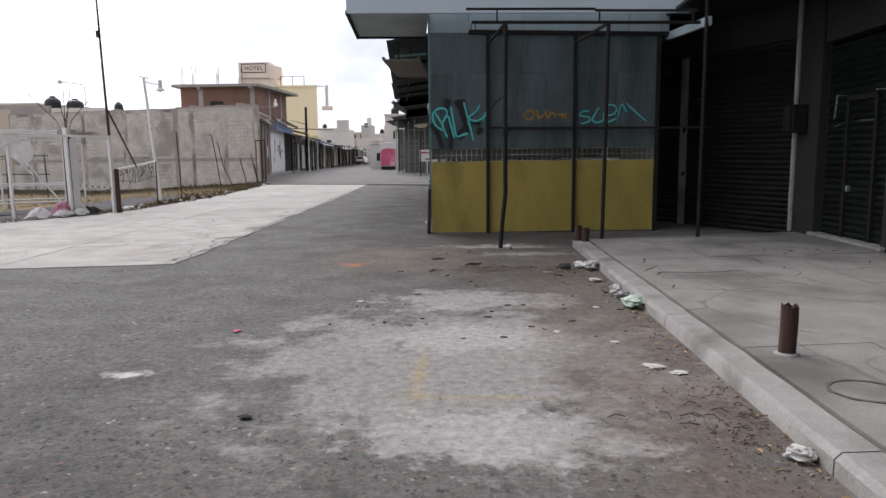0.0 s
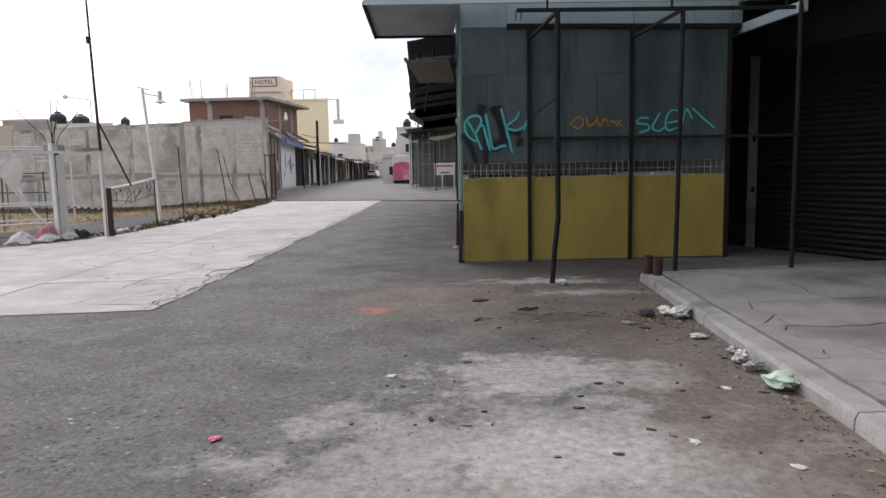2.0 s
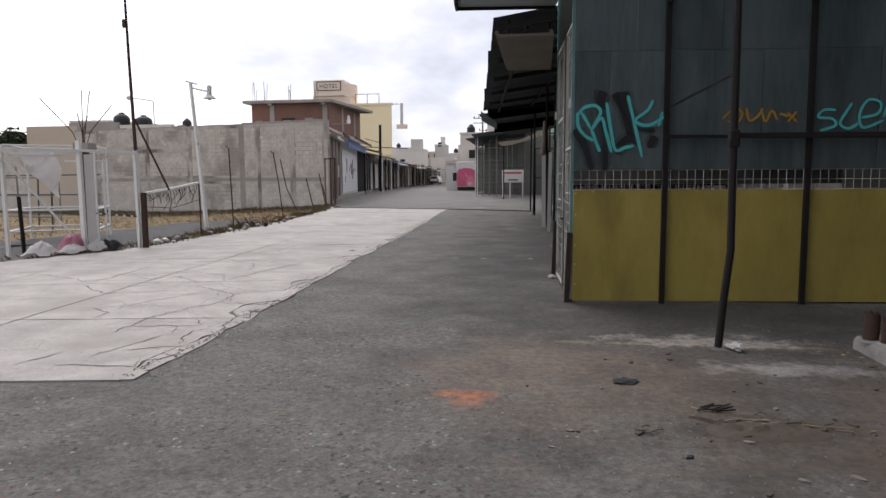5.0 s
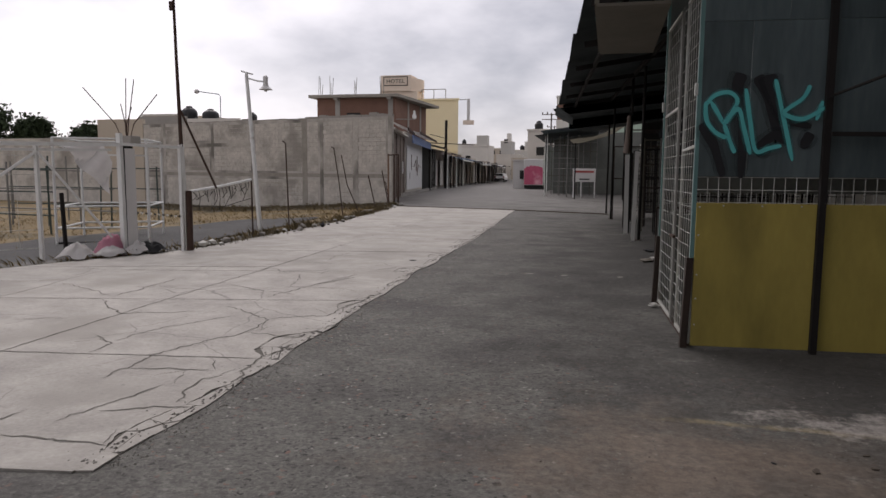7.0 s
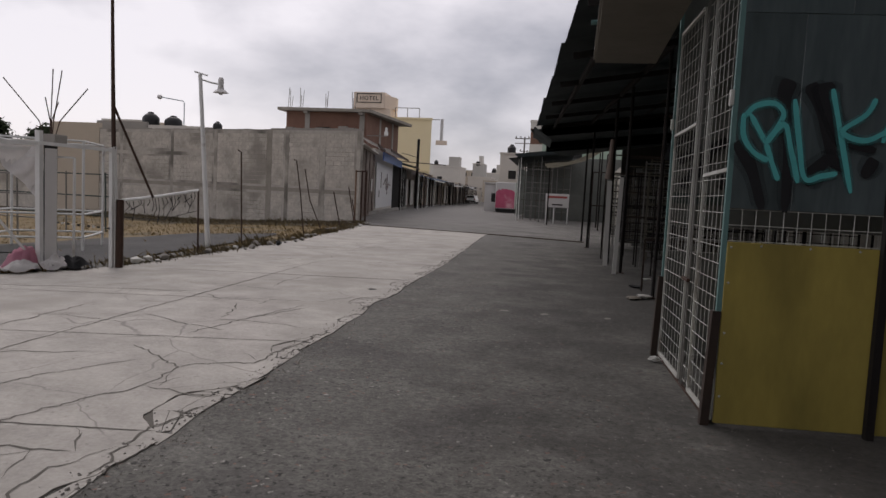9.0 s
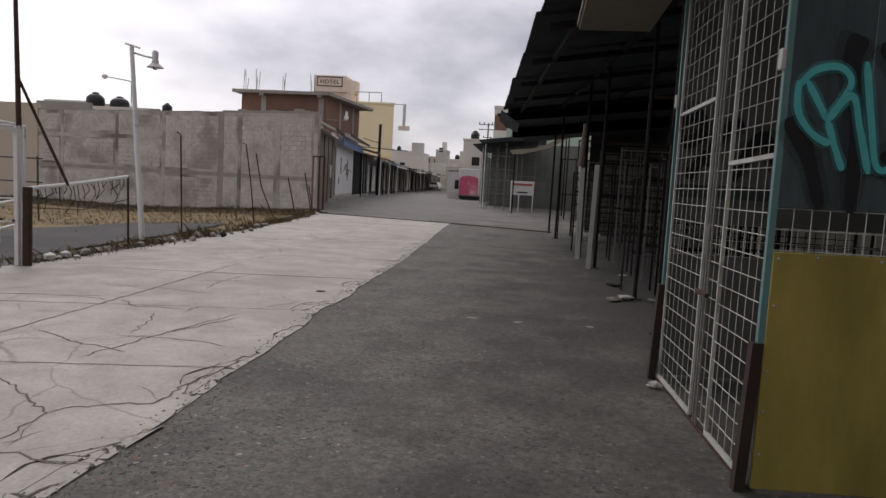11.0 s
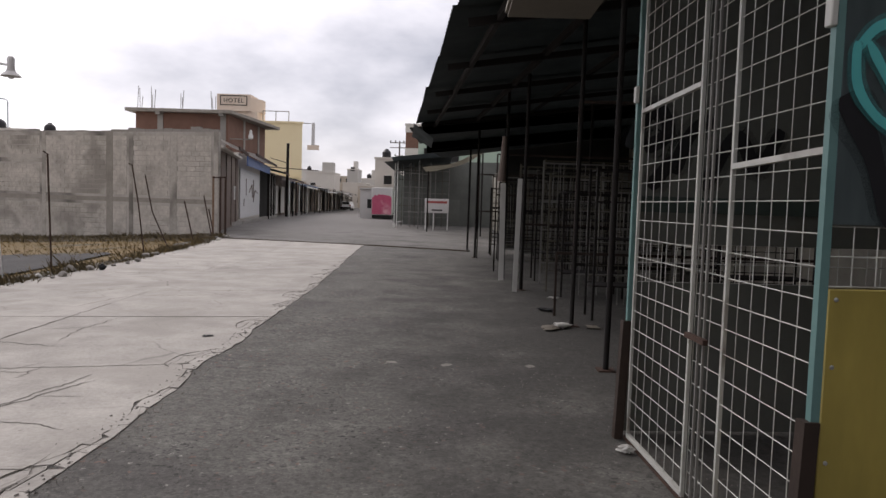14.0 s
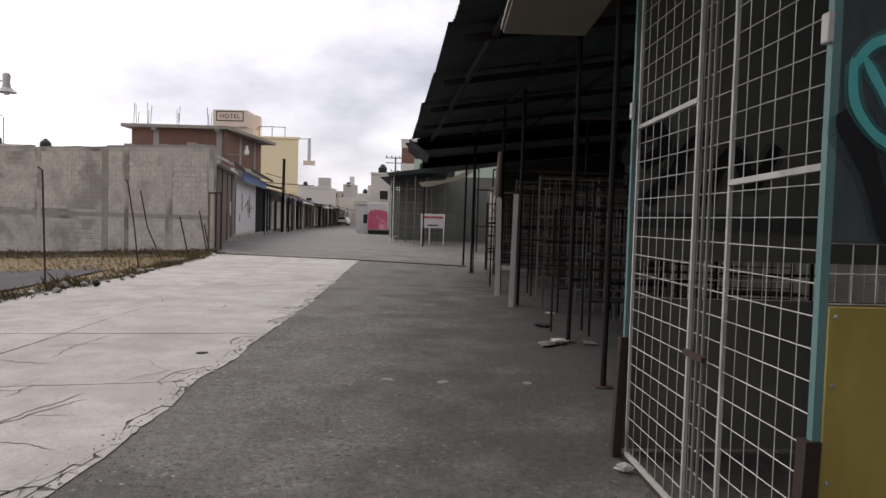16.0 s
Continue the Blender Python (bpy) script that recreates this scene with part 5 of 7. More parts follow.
# left-hand lot ----------------------------------------------------------------
def block_wall():
    w = thing("wall_block", "long weathered grey concrete block wall", "wall", kind="structure")
    d = (WALL1 - WALL0)
    ln = d.length
    ang = math.degrees(math.atan2(d.y, d.x))
    w.matrix_basis = pose(WALL0.x, WALL0.y, 0, 0, 0, ang)
    # local x runs along the wall, local +y towards the street end
    part("mortar_core", B(0, -0.13, -0.9, ln, 0.0455, 4.0), M_MORTAR, w)
    bands = [(-0.9, -0.35), (1.15, 1.35), (2.70, 2.90)]
    cols = [0.0, 1.88, 3.95, 4.95, 8.35, 11.3, 15.0]
    part("tie_beam", B(0.02, 0.02, 1.16, ln - 0.02, 0.0545, 1.34), M_TIED, w)
    part("tie_beam", B(8.4, 0.02, 2.71, ln - 0.02, 0.0545, 2.89), M_TIE, w)
    for c in cols:
        part("tie_column", B(c, 0.02, -0.8, c + (0.3 if c in (1.88, 4.95) else 0.2), 0.0565, 4.0), M_TIED if c == 4.95 else M_TIE, w)
    bm0 = box(bmesh.new(), 0, 0.03, 0, 0.386, 0.052, 0.186)
    me = mesh_of("block", bm0, M_BLOCK)
    rest = bmesh.new()
    rng = random.Random(3)
    k = 0
    spots = []
    for a, b in zip(cols, cols[1:] + [ln]):
        z = -0.75
        r = 0
        while z < 3.85:
            if not any(z0 - 0.15 < z < z1 for z0, z1 in (bands[1:] if a > 8 else bands[1:2])):
                x = a + 0.23 - (0.2 if r % 2 else 0)
                while x < b:
                    x0, x1 = max(x, a + 0.32), min(x + 0.386, b - 0.01)
                    if x1 - x0 > 0.06:
                        spots.append((x0, x1, z))
                    x += 0.4
            z += 0.2
            r += 1
    for x0, x1, z in spots:
        dy = rng.uniform(-0.002, 0.006)
        if x1 - x0 > 0.385 and k < 300 and x0 < 9 and z > 0:
            o = new("block", me)
            o.parent = w
            o.location = (x0, dy, z)
            k += 1
        else:
            box(rest, x0, 0.03 + dy, z, x1, 0.052 + dy, z + 0.186)
    o = part("blockwork", rest, M_BLOCKS, w)
    o["kind"] = "stuff"
    cap = bmesh.new()
    for i in range(40):
        x0 = ln * i / 40
        box(cap, x0, -0.14, 4.0, x0 + ln / 40 - 0.01, 0.05, 4.03 + (0.06 if i < 12 else 0.0) + 0.09 * abs(noise.noise(Vector((i * 0.7, 0, 0)))) + (0.06 if i in (2, 9, 21) else 0))
    part("coping", cap, M_BAND, w)
    west = facade_west()
    solid("wall_lot_west", west, M_BLOCKS, "low grey block wall on the lot's far side", "wall", kind="structure")
    b = solid("wall_beige", B(-30.0, 41.5, -0.8, -27.0, 41.75, 4.32), M_BEIGEW, "beige rendered wall at the end of the lot", "wall", kind="structure")
    return w


concrete_lane()
lane_cracks()
sidewalk()
stall()
pipe_frame()
shop_corner()
# Enlarged about the origin to fit the camera's view.
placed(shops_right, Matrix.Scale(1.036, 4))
canopy()
stalls_inside()
block_wall()


# gate, mast and fence of the lot -----------------------------------------------
def gate():
    a, m, b = (-9.85, 15.35), (-9.12, 16.35), (-8.52, 17.15)
    g = thing("lot_gate", "white tubular steel gate of the vacant lot, standing open", "gate")
    for p, h in ((a, 1.82), (m, 2.05), (b, 1.88)):
        part("post", R((*p, -0.05), (p[0] - 0.02, p[1], h), 0.075 if p == m else 0.055), M_WHITE, g)
    part("top_rail", R((*m, 1.87), (*b, 1.84), 0.05), M_WHITE, g)
    e = (-12.4, 11.9)
    part("top_rail", R((*e, 1.75), (*m, 1.86), 0.06), M_WHITE, g)
    part("top_rail", R((*e, 1.66), (m[0] - 0.1, m[1] - 0.1, 1.77), 0.04), M_WHITE, g)
    part("post", R((-11.1, 13.65, 0), (-11.1, 13.65, 1.8), 0.05), M_WHITE, g)
    part("brace", R((-11.1, 13.65, 0.15), (a[0], a[1], 1.72), 0.04), M_WHITE, g)
    part("brace", R((a[0], a[1], 1.72), (m[0] - 0.05, m[1] - 0.1, 0.2), 0.035), M_WHITE, g)
    part("brace", R((-12.4, 11.9, 1.6), (-11.1, 13.65, 0.15), 0.04), M_WHITE, g)
    part("mesh", wire_grid(bmesh.new(), (-12.4, 12.0), a, 0.2, 1.65, 0.3, 0.004), M_WIRE, g)
    part("leaf_panel", B(-0.005, 0, 0, 0.005, 0.16, 1.7), M_VAN, g, "grey sheet wicket leaf").matrix_basis = pose(m[0] + 0.04, m[1] + 0.05, 0.1, 0, 0, -38)
    for i in range(14):
        u, v = i / 14, (i + 0.55) / 14
        part("tape", R((m[0] + (b[0] - m[0]) * u, m[1] + (b[1] - m[1]) * u, 0.74 - 0.12 * u), (m[0] + (b[0] - m[0]) * v, m[1] + (b[1] - m[1]) * v, 0.74 - 0.12 * v), 0.008, 0.03), M_WHITE if i % 2 == 0 else M_RAGB, g)
    part("inner_frame", R((m[0] - 0.15, m[1] + 0.9, 0.0), (m[0] - 0.15, m[1] + 0.9, 1.7), 0.03), M_WHITE, g)
    part("inner_frame", R((m[0] - 0.15, m[1] + 0.9, 1.7), (m[0] - 0.75, m[1] + 0.6, 1.7), 0.03), M_WHITE, g)
    c = thing("rebar_column", "unfinished concrete column with bent rebar ends", "column")
    part("shaft", B(-9.56, 16.93, -0.2, -9.42, 17.07, 1.95, bevel=0.01), M_RENDER, c)
    part("cap", B(-9.64, 16.88, 1.88, -9.32, 17.16, 2.04, bevel=0.01), M_BAND, c)
    for q, z in (((-10.35, 17.0), 2.9), ((-8.85, 17.0), 2.75), ((-9.5, 17.05), 3.05), ((-9.3, 17.0), 3.02), ((-9.55, 16.95), 2.6), ((-9.44, 17.1), 2.55)):
        part("rebar", T([(-9.49 + (q[0] + 9.49) * 0.12, 17.0, 2.0), (-9.49 + (q[0] + 9.49) * 0.25, 17.0, 2.25), (q[0], q[1], z)], 0.009, 5), M_RUST, c)
    mast = thing("mast", "thin rusty mast with a diagonal stay", "mast")
    part("pole", T([(-8.54, 17.2, 1.86), (-8.58, 17.2, 3.4), (-8.62, 17.2, 5.4)], 0.035, 8, 0.02), M_RUST, mast)
    part("stay", T([(-8.56, 17.2, 2.55), (-8.12, 17.62, 1.12)], 0.022, 6), M_RUST, mast)
    part("foot", R((-8.5, 17.24, 0), (-8.54, 17.2, 1.9), 0.06), M_WHITE, mast, "white painted foot")
    part("bracket", B(-8.66, 17.15, 4.2, -8.6, 17.2, 4.35), M_RUST, mast)
    s = thing("old_fence", "leaning pipe fence with torn wire", "fence")
    part("post", T([(-8.42, 17.2, -0.1), (-8.46, 17.26, 1.08)], 0.06, 8), M_RUST, s)
    part("rail", T([(-8.47, 17.26, 1.06), (-8.55, 18.5, 1.14), (-8.72, 20.0, 1.25)], 0.028, 6), M_WHITE, s)
    part("post", T([(-8.72, 20.05, -0.15), (-8.71, 20.0, 1.26)], 0.02, 6), M_RUST, s)
    rng = random.Random(8)
    for i in range(22):
        t = i / 22
        x, y, z = -8.47 - 0.24 * t, 17.4 + 2.55 * t, 1.07 + 0.17 * t
        l = rng.uniform(0.12, 0.5)
        part("loose_wire", T([(x, y, z), (x + rng.uniform(-0.05, 0.05), y + 0.05, z - l * 0.5), (x + rng.uniform(-0.1, 0.1), y + rng.uniform(-0.1, 0.1), z - l)], 0.007, 4), M_DARKSTEEL, s)
    part("wire", T([(-8.47, 17.35, 0.8), (-8.6, 18.6, 0.72), (-8.7, 19.95, 0.85)], 0.006, 4), M_DARKSTEEL, s)


def lamp_post():
    l = thing("lamp_post", "leaning white lamp post with a bell lamp", "street lamp")
    part("pole", T([(-9.1, 21.25, -0.1), (-9.28, 21.3, 1.9), (-9.47, 21.4, 3.72)], 0.055, 10, 0.04), M_WHITE, l)
    part("cross_arm", T([(-9.6, 21.4, 3.78), (-9.3, 21.4, 3.7)], 0.02, 6), M_WHITE, l)
    part("arm", T([(-9.46, 21.4, 3.62), (-9.2, 21.4, 3.55), (-9.0, 21.4, 3.52)], 0.022, 6), M_WHITE, l)
    s = part("shade", lathe(bmesh.new(), [(0.16, -0.06), (0.13, -0.03), (0.07, 0.02), (0.055, 0.1), (0.06, 0.22), (0.04, 0.26), (0.015, 0.27)], 16, (-8.98, 21.4, 3.4)), M_VAN, l, "grey bell-shaped shade")
    part("bulb", lathe(bmesh.new(), [(0.03, -0.1), (0.045, -0.08), (0.045, -0.06), (0.03, -0.05)], 10, (-8.98, 21.4, 3.4)), M_WHITE, s)


def fence_stubs():
    for pts, r in (([(-8.95, 22.6, -0.1), (-9.02, 22.6, 2.15), (-9.1, 22.6, 2.2)], 0.017), ([(-9.35, 27.4, -0.1), (-9.5, 27.4, 1.2), (-9.62, 27.3, 2.2), (-9.7, 27.3, 2.22)], 0.017), ([(-9.3, 28.9, -0.1), (-9.75, 28.8, 1.0), (-9.95, 28.8, 2.0)], 0.017),
                   ([(-9.8, 32.0, 0), (-10.1, 32, 1.3)], 0.022), ([(-10.0, 34.3, 0), (-10.3, 34.3, 1.5)], 0.022), ([(-10.3, 35.4, 0), (-10.5, 35.4, 1.0)], 0.022)):
        solid("fence_post", T(pts, r, 7), M_RUST, "rusty leaning fence post at the lot's edge", "post", group="rusty fence posts")
    f = thing("pipe_rack", "rusty orange pipe frame against the wall's corner", "frame")
    for x, m in ((-10.72, M_RUSTL), (-10.45, M_RUST), (-10.25, M_RUST)):
        part("upright", T([(x, 36.5, 0), (x, 36.5, 2.25)], 0.04, 7), m, f)
    part("bar", T([(-10.72, 36.45, 2.2), (-10.22, 36.45, 2.22)], 0.03, 6), M_RUST, f)
    st = random.Random(4)
    for i in range(34):
        y = 17.6 + 19 * st.random() ** 1.1
        x = lerp(FENCE, y) + st.uniform(-0.12, 0.25)
        r = st.uniform(0.03, 0.1)
        solid("stone", lump(r, i, 0.7, 0.4, 1), M_STONE if i % 4 else M_PAPER, "rough loose stone along the lane's edge" if i % 4 else "pale plaster lump along the lane's edge", "stone", group="edge stones", m=pose(x, y, 0.0, 0, 0, st.uniform(0, 360)))


def cloth(name, pts, material, label, seed):
    """A heap of cloth: a crumpled sheet over the plan rectangle."""
    x0, y0, x1, y1, h = pts
    bm = bmesh.new()
    n = 14
    g = []
    for i in range(n + 1):
        row = []
        for j in range(n + 1):
            u, v = i / n * 2 - 1, j / n * 2 - 1
            k = max(0, 1 - (u * u + v * v) * 0.75)
            z = h * k * (0.65 + 0.75 * abs(noise.noise(Vector((u * 2.2 + seed, v * 2.2, seed))))) + 0.012
            w = 1 + 0.25 * noise.noise(Vector((u * 1.5, v * 1.5 + seed, 4)))
            row.append(bm.verts.new(((x0 + x1) / 2 + u * w * (x1 - x0) / 2, (y0 + y1) / 2 + v * w * (y1 - y0) / 2, z)))
        g.append(row)
    for a, b in zip(g, g[1:]):
        for j in range(n):
            bm.faces.new((a[j], b[j], b[j + 1], a[j + 1]))
    bmesh.ops.solidify(bm, geom=bm.faces[:], thickness=0.008)
    solid(name, bm, material, label, "rag", group="rag heap", m=pose(0, 0, 0.03))


def rags():
    cloth("rag", (-9.55, 15.35, -9.05, 15.85, 0.27), M_RAGW, "crumpled white cloth dumped by the gate", 1)
    cloth("rag", (-9.2, 15.75, -8.8, 16.3, 0.16), M_RAGW, "flattened white cloth dumped by the gate", 2)
    cloth("rag", (-9.35, 15.95, -8.95, 16.45, 0.4), M_RAGP, "crumpled pink cloth dumped by the gate", 3)
    cloth("rag", (-9.0, 16.5, -8.5, 16.95, 0.18), M_RAGB, "crumpled black cloth dumped by the gate", 4)
    cloth("rag", (-9.0, 16.2, -8.65, 16.7, 0.2), M_RAGW, "grey-white bundle dumped by the gate", 5)


def lot_frames():
    f = thing("tube_booth", "white tube booth frame with a torn white tarp", "frame")
    for x, y in ((-13.2, 19.5), (-11.6, 20.6), (-14.0, 21.3), (-12.4, 22.3)):
        z = lot_z(x, y)
        part("upright", T([(x, y, z), (x, y, 2.15)], 0.03, 6), M_WHITE, f)
    for p, q in (((-13.2, 19.5), (-11.6, 20.6)), ((-14.0, 21.3), (-12.4, 22.3)), ((-13.2, 19.5), (-14.0, 21.3)), ((-11.6, 20.6), (-12.4, 22.3))):
        for z in (2.15, 0.6, 0.1):
            part("rail", T([(*p, z), (*q, z)], 0.025, 6), M_WHITE, f)
    part("deck", prism(bmesh.new(), [(-13.2, 19.5), (-11.6, 20.6), (-12.4, 22.3), (-14.0, 21.3)], -0.3, -0.22), M_DARKROOM, f)
    bm = bmesh.new()
    rows = []
    for i in range(13):
        t = 0.1 + 0.5 * i / 12
        c = Vector((-13.1 + 1.45 * t, 19.45 + 1.1 * t, 2.12 - 0.15 * math.sin(t * 3.1)))
        drop = 0.15 + 1.9 * (t - 0.1)
        rows.append([bm.verts.new(c + Vector((0.08 * math.sin(k * 1.3 + i), 0.1 * math.sin(k + i * 0.9), -drop * k / 6))) for k in range(7)])
    for a, b in zip(rows, rows[1:]):
        for k in range(6):
            bm.faces.new((a[k], b[k], b[k + 1], a[k + 1]))
    bmesh.ops.solidify(bm, geom=bm.faces[:], thickness=0.006)
    part("tarp", bm, M_RAGW, f, "torn white tarp hanging down")
    rng = random.Random(19)
    for k in range(3):
        g = thing("stacked_frames", "stack of grey-green tube stall frames in the lot", "frame", group="stacked frames")
        y0 = 24.0 + 2.6 * k
        for i in range(6):
            x = -24.0 + 1.3 * i + rng.uniform(-0.2, 0.2)
            part("upright", T([(x, y0, lot_z(x, y0) - 0.05), (x + rng.uniform(-0.1, 0.1), y0, 1.7 + rng.uniform(-0.2, 0.3))], 0.03, 6), (M_GREYW, M_RAILG)[i % 2], g)
        for z in (0.1, 0.75, 1.45):
            part("rail", T([(-24.1, y0, z), (-17.3, y0, z + rng.uniform(-0.1, 0.1))], 0.025, 6), (M_RAILG, M_GREYW)[k % 2], g)
    for x, y in ((-11.0, 17.3), (-10.9, 15.2)):
        solid("fence_post", T([(x, y, lot_z(x, y) - 0.1), (x - 0.05, y, 1.0)], 0.04, 7), M_DARKSTEEL, "short dark post inside the lot", "post", group="lot posts")


def grass():
    rng = random.Random(21)
    vs, fs = [], []
    dv, df = [], []
    for i in range(16000):
        y = rng.uniform(9, 38.5)
        d = rng.random() ** 1.7 * 16
        x = lerp(FENCE, y) - 0.05 - d
        if y > wall_y(x) - 0.3:
            continue
        if 0.9 < d < 7.0 and 10 < y < 27 and rng.random() < 0.97:
            continue
        near_wall = y > wall_y(x) - 2.2
        dark = near_wall or (d < 0.9 and rng.random() < 0.35)
        h = rng.uniform(0.04, 0.14) * (1.2 if near_wall else 1) * (1.4 if d < 0.8 else 1)
        a = rng.uniform(0, 6.28)
        w = 0.018 if not near_wall else 0.035
        z = lot_z(x, y) - 0.02
        V, F = (dv, df) if dark else (vs, fs)
        n = len(V)
        lx, ly = rng.uniform(-1.1, 1.1) * h, rng.uniform(-1.1, 1.1) * h
        V += [(x - w * math.cos(a), y - w * math.sin(a), z), (x + w * math.cos(a), y + w * math.sin(a), z), (x + lx * 0.5 + w * 0.5, y + ly * 0.5, z + h * 0.6), (x + lx, y + ly, z + h)]
        F += [(n, n + 1, n + 2), (n, n + 2, n + 3)]
    for i in range(5200):
        u = rng.random()
        x = WALL0.x - 17.5 * u
        y = wall_y(x) - 0.15 - 3.4 * rng.random() ** 1.5
        z = lot_z(x, y) - 0.02
        h = rng.uniform(0.06, 0.36) * (0.4 + 0.6 * abs(noise.noise(Vector((x * 0.5, y, 0)))))
        a = rng.uniform(0, 6.28)
        lx, ly = rng.uniform(-1.0, 1.0) * h, rng.uniform(-1.0, 1.0) * h
        n = len(dv)
        dv += [(x - 0.03 * math.cos(a), y - 0.03 * math.sin(a), z), (x + 0.03 * math.cos(a), y + 0.03 * math.sin(a), z), (x + lx * 0.5 + 0.02, y + ly * 0.5, z + h * 0.6), (x + lx, y + ly, z + h)]
        df += [(n, n + 1, n + 2), (n, n + 2, n + 3)]
    for i in range(5200):
        y = 17.3 + 19 * rng.random()
        clump = max(0.0, noise.noise(Vector((y * 0.9, 0, 5))) + 0.15)
        x = lerp(FENCE, y) - 0.05 + rng.gauss(-0.1, 0.16)
        z = lot_z(x, y) - 0.02
        h = rng.uniform(0.05, 0.12) + rng.random() * 0.45 * clump
        a = rng.uniform(0, 6.28)
        lx, ly = rng.uniform(-0.6, 0.6) * h, rng.uniform(-0.6, 0.6) * h
        n = len(dv)
        dv += [(x - 0.012 * math.cos(a), y - 0.012 * math.sin(a), z), (x + 0.012 * math.cos(a), y + 0.012 * math.sin(a), z), (x + lx * 0.5 + 0.01, y + ly * 0.5, z + h * 0.6), (x + lx, y + ly, z + h)]
        df += [(n, n + 1, n + 2), (n, n + 2, n + 3)]
    for nm, V, F, m, lab in (("dry_grass", vs, fs, M_BLADE, "dry yellow grass of the vacant lot"), ("dark_weeds", dv, df, M_WEED, "dark dead weeds along wall and fence")):
        me = bpy.data.meshes.new(nm)
        me.from_pydata(V, [], F)
        me.materials.append(m)
        tagged(new(nm, me), lab, "grass", kind="stuff")


def tree(x, y, h, r, seed, n=7500):
    rng = random.Random(seed)
    t = thing("tree", "tall dark evergreen tree beyond the lot", "tree", group="far trees")
    bm = tube(bmesh.new(), [(x, y, -0.3), (x + 0.1, y, h * 0.4), (x, y + 0.1, h * 0.85)], 0.32, 8, 0.07)
    cl = []
    for i in range(26):
        z = h * rng.uniform(0.25, 0.98)
        k = r * (1.12 - z / h) ** 0.7 * rng.uniform(0.55, 1.1)
        a = rng.uniform(0, 6.28)
        p = (x + k * math.cos(a), y + k * math.sin(a), z + 0.35)
        cl.append((p, r * rng.uniform(0.22, 0.42)))
        tube(bm, [(x, y, z - 0.5), p], 0.07, 5, 0.02)
    part("trunk", bm, M_BARK, t)
    V, F = [], []
    for i in range(n):
        (cx, cy, cz), rr = rng.choice(cl)
        d = Vector((rng.gauss(0, 1), rng.gauss(0, 1), rng.gauss(0, 0.8))) * rr * 0.6
        o = Vector((cx, cy, cz)) + d
        a, b = Vector((rng.gauss(0, 1), rng.gauss(0, 1), rng.gauss(0, 1))).normalized() * 0.22, Vector((rng.gauss(0, 1), rng.gauss(0, 1), rng.gauss(0, 1))).normalized() * 0.13
        k = len(V)
        V += [tuple(o - a), tuple(o + b), tuple(o + a), tuple(o - b)]
        F.append((k, k + 1, k + 2, k + 3))
    me = bpy.data.meshes.new("crown")
    me.from_pydata(V, [], F)
    me.materials.append(M_LEAF)
    c = new("crown", me)
    c.parent = t


def tank(x, y, z, r, h):
    t = thing("water_tank", "black plastic roof water tank", "water tank", group="roof tanks")
    part("body", lathe(bmesh.new(), [(r, 0), (r * 1.02, h * 0.1), (r, h * 0.2), (r * 1.02, h * 0.35), (r, h * 0.5), (r * 1.02, h * 0.62), (r * 0.95, h * 0.75), (r * 0.6, h * 0.9), (r * 0.36, h * 0.93)], 20, (x, y, z)), M_TANK, t)
    part("lid", lathe(bmesh.new(), [(r * 0.38, h * 0.93), (r * 0.38, h), (r * 0.1, h * 1.04)], 14, (x, y, z)), M_TANK, t)


def houses_left():
    h = thing("house", "low pale flat-roofed house behind the lot wall", "house")
    part("wall", B(-30.5, 46, -0.5, -21.0, 55, 4.35), M_PALE, h)
    part("parapet", B(-30.5, 45.9, 4.35, -27.1, 46.1, 4.85), M_BAND, h)
    part("parapet", B(-27.0, 45.9, 4.35, -23.4, 46.1, 4.68), M_PALE, h)
    part("roof_room", B(-29.6, 50, 4.35, -28.0, 53, 5.2), M_BEIGEW, h)
    h = thing("house", "beige flat-roofed house behind the lot wall", "house")
    part("wall", B(-37.6, 56, -0.5, -34.2, 64, 5.75), M_BEIGEW, h)
    part("roof_edge", B(-37.7, 55.9, 5.75, -34.1, 64.1, 5.88), M_PALE, h)
    tank(-27.35, 46.7, 4.36, 0.5, 1.15)
    tank(-25.95, 46.9, 4.36, 0.52, 0.98)
    tank(-22.95, 46.8, 4.36, 0.28, 0.72)
    l = thing("roof_lamp", "thin roof lamp on a bent pipe", "lamp")
    part("pipe", T([(-25.0, 46.5, 4.3), (-25.0, 46.5, 6.12), (-25.1, 46.5, 6.22), (-26.5, 46.5, 6.42)], 0.035, 6), M_SHEET2, l)
    part("head", lathe(bmesh.new(), [(0.05, -0.16), (0.15, -0.1), (0.15, 0.05), (0.06, 0.12)], 10, (-26.65, 46.5, 6.45)), M_VAN, l)
    for i, (x, y, hh, r) in enumerate(((-58.5, 62, 6.4, 2.8), (-55.5, 64, 5.6, 2.5), (-50.5, 66, 5.2, 2.4), (-64, 60, 6.6, 3.0), (-46.5, 70, 4.8, 2.2))):
        tree(x, y, hh, r, i + 1)


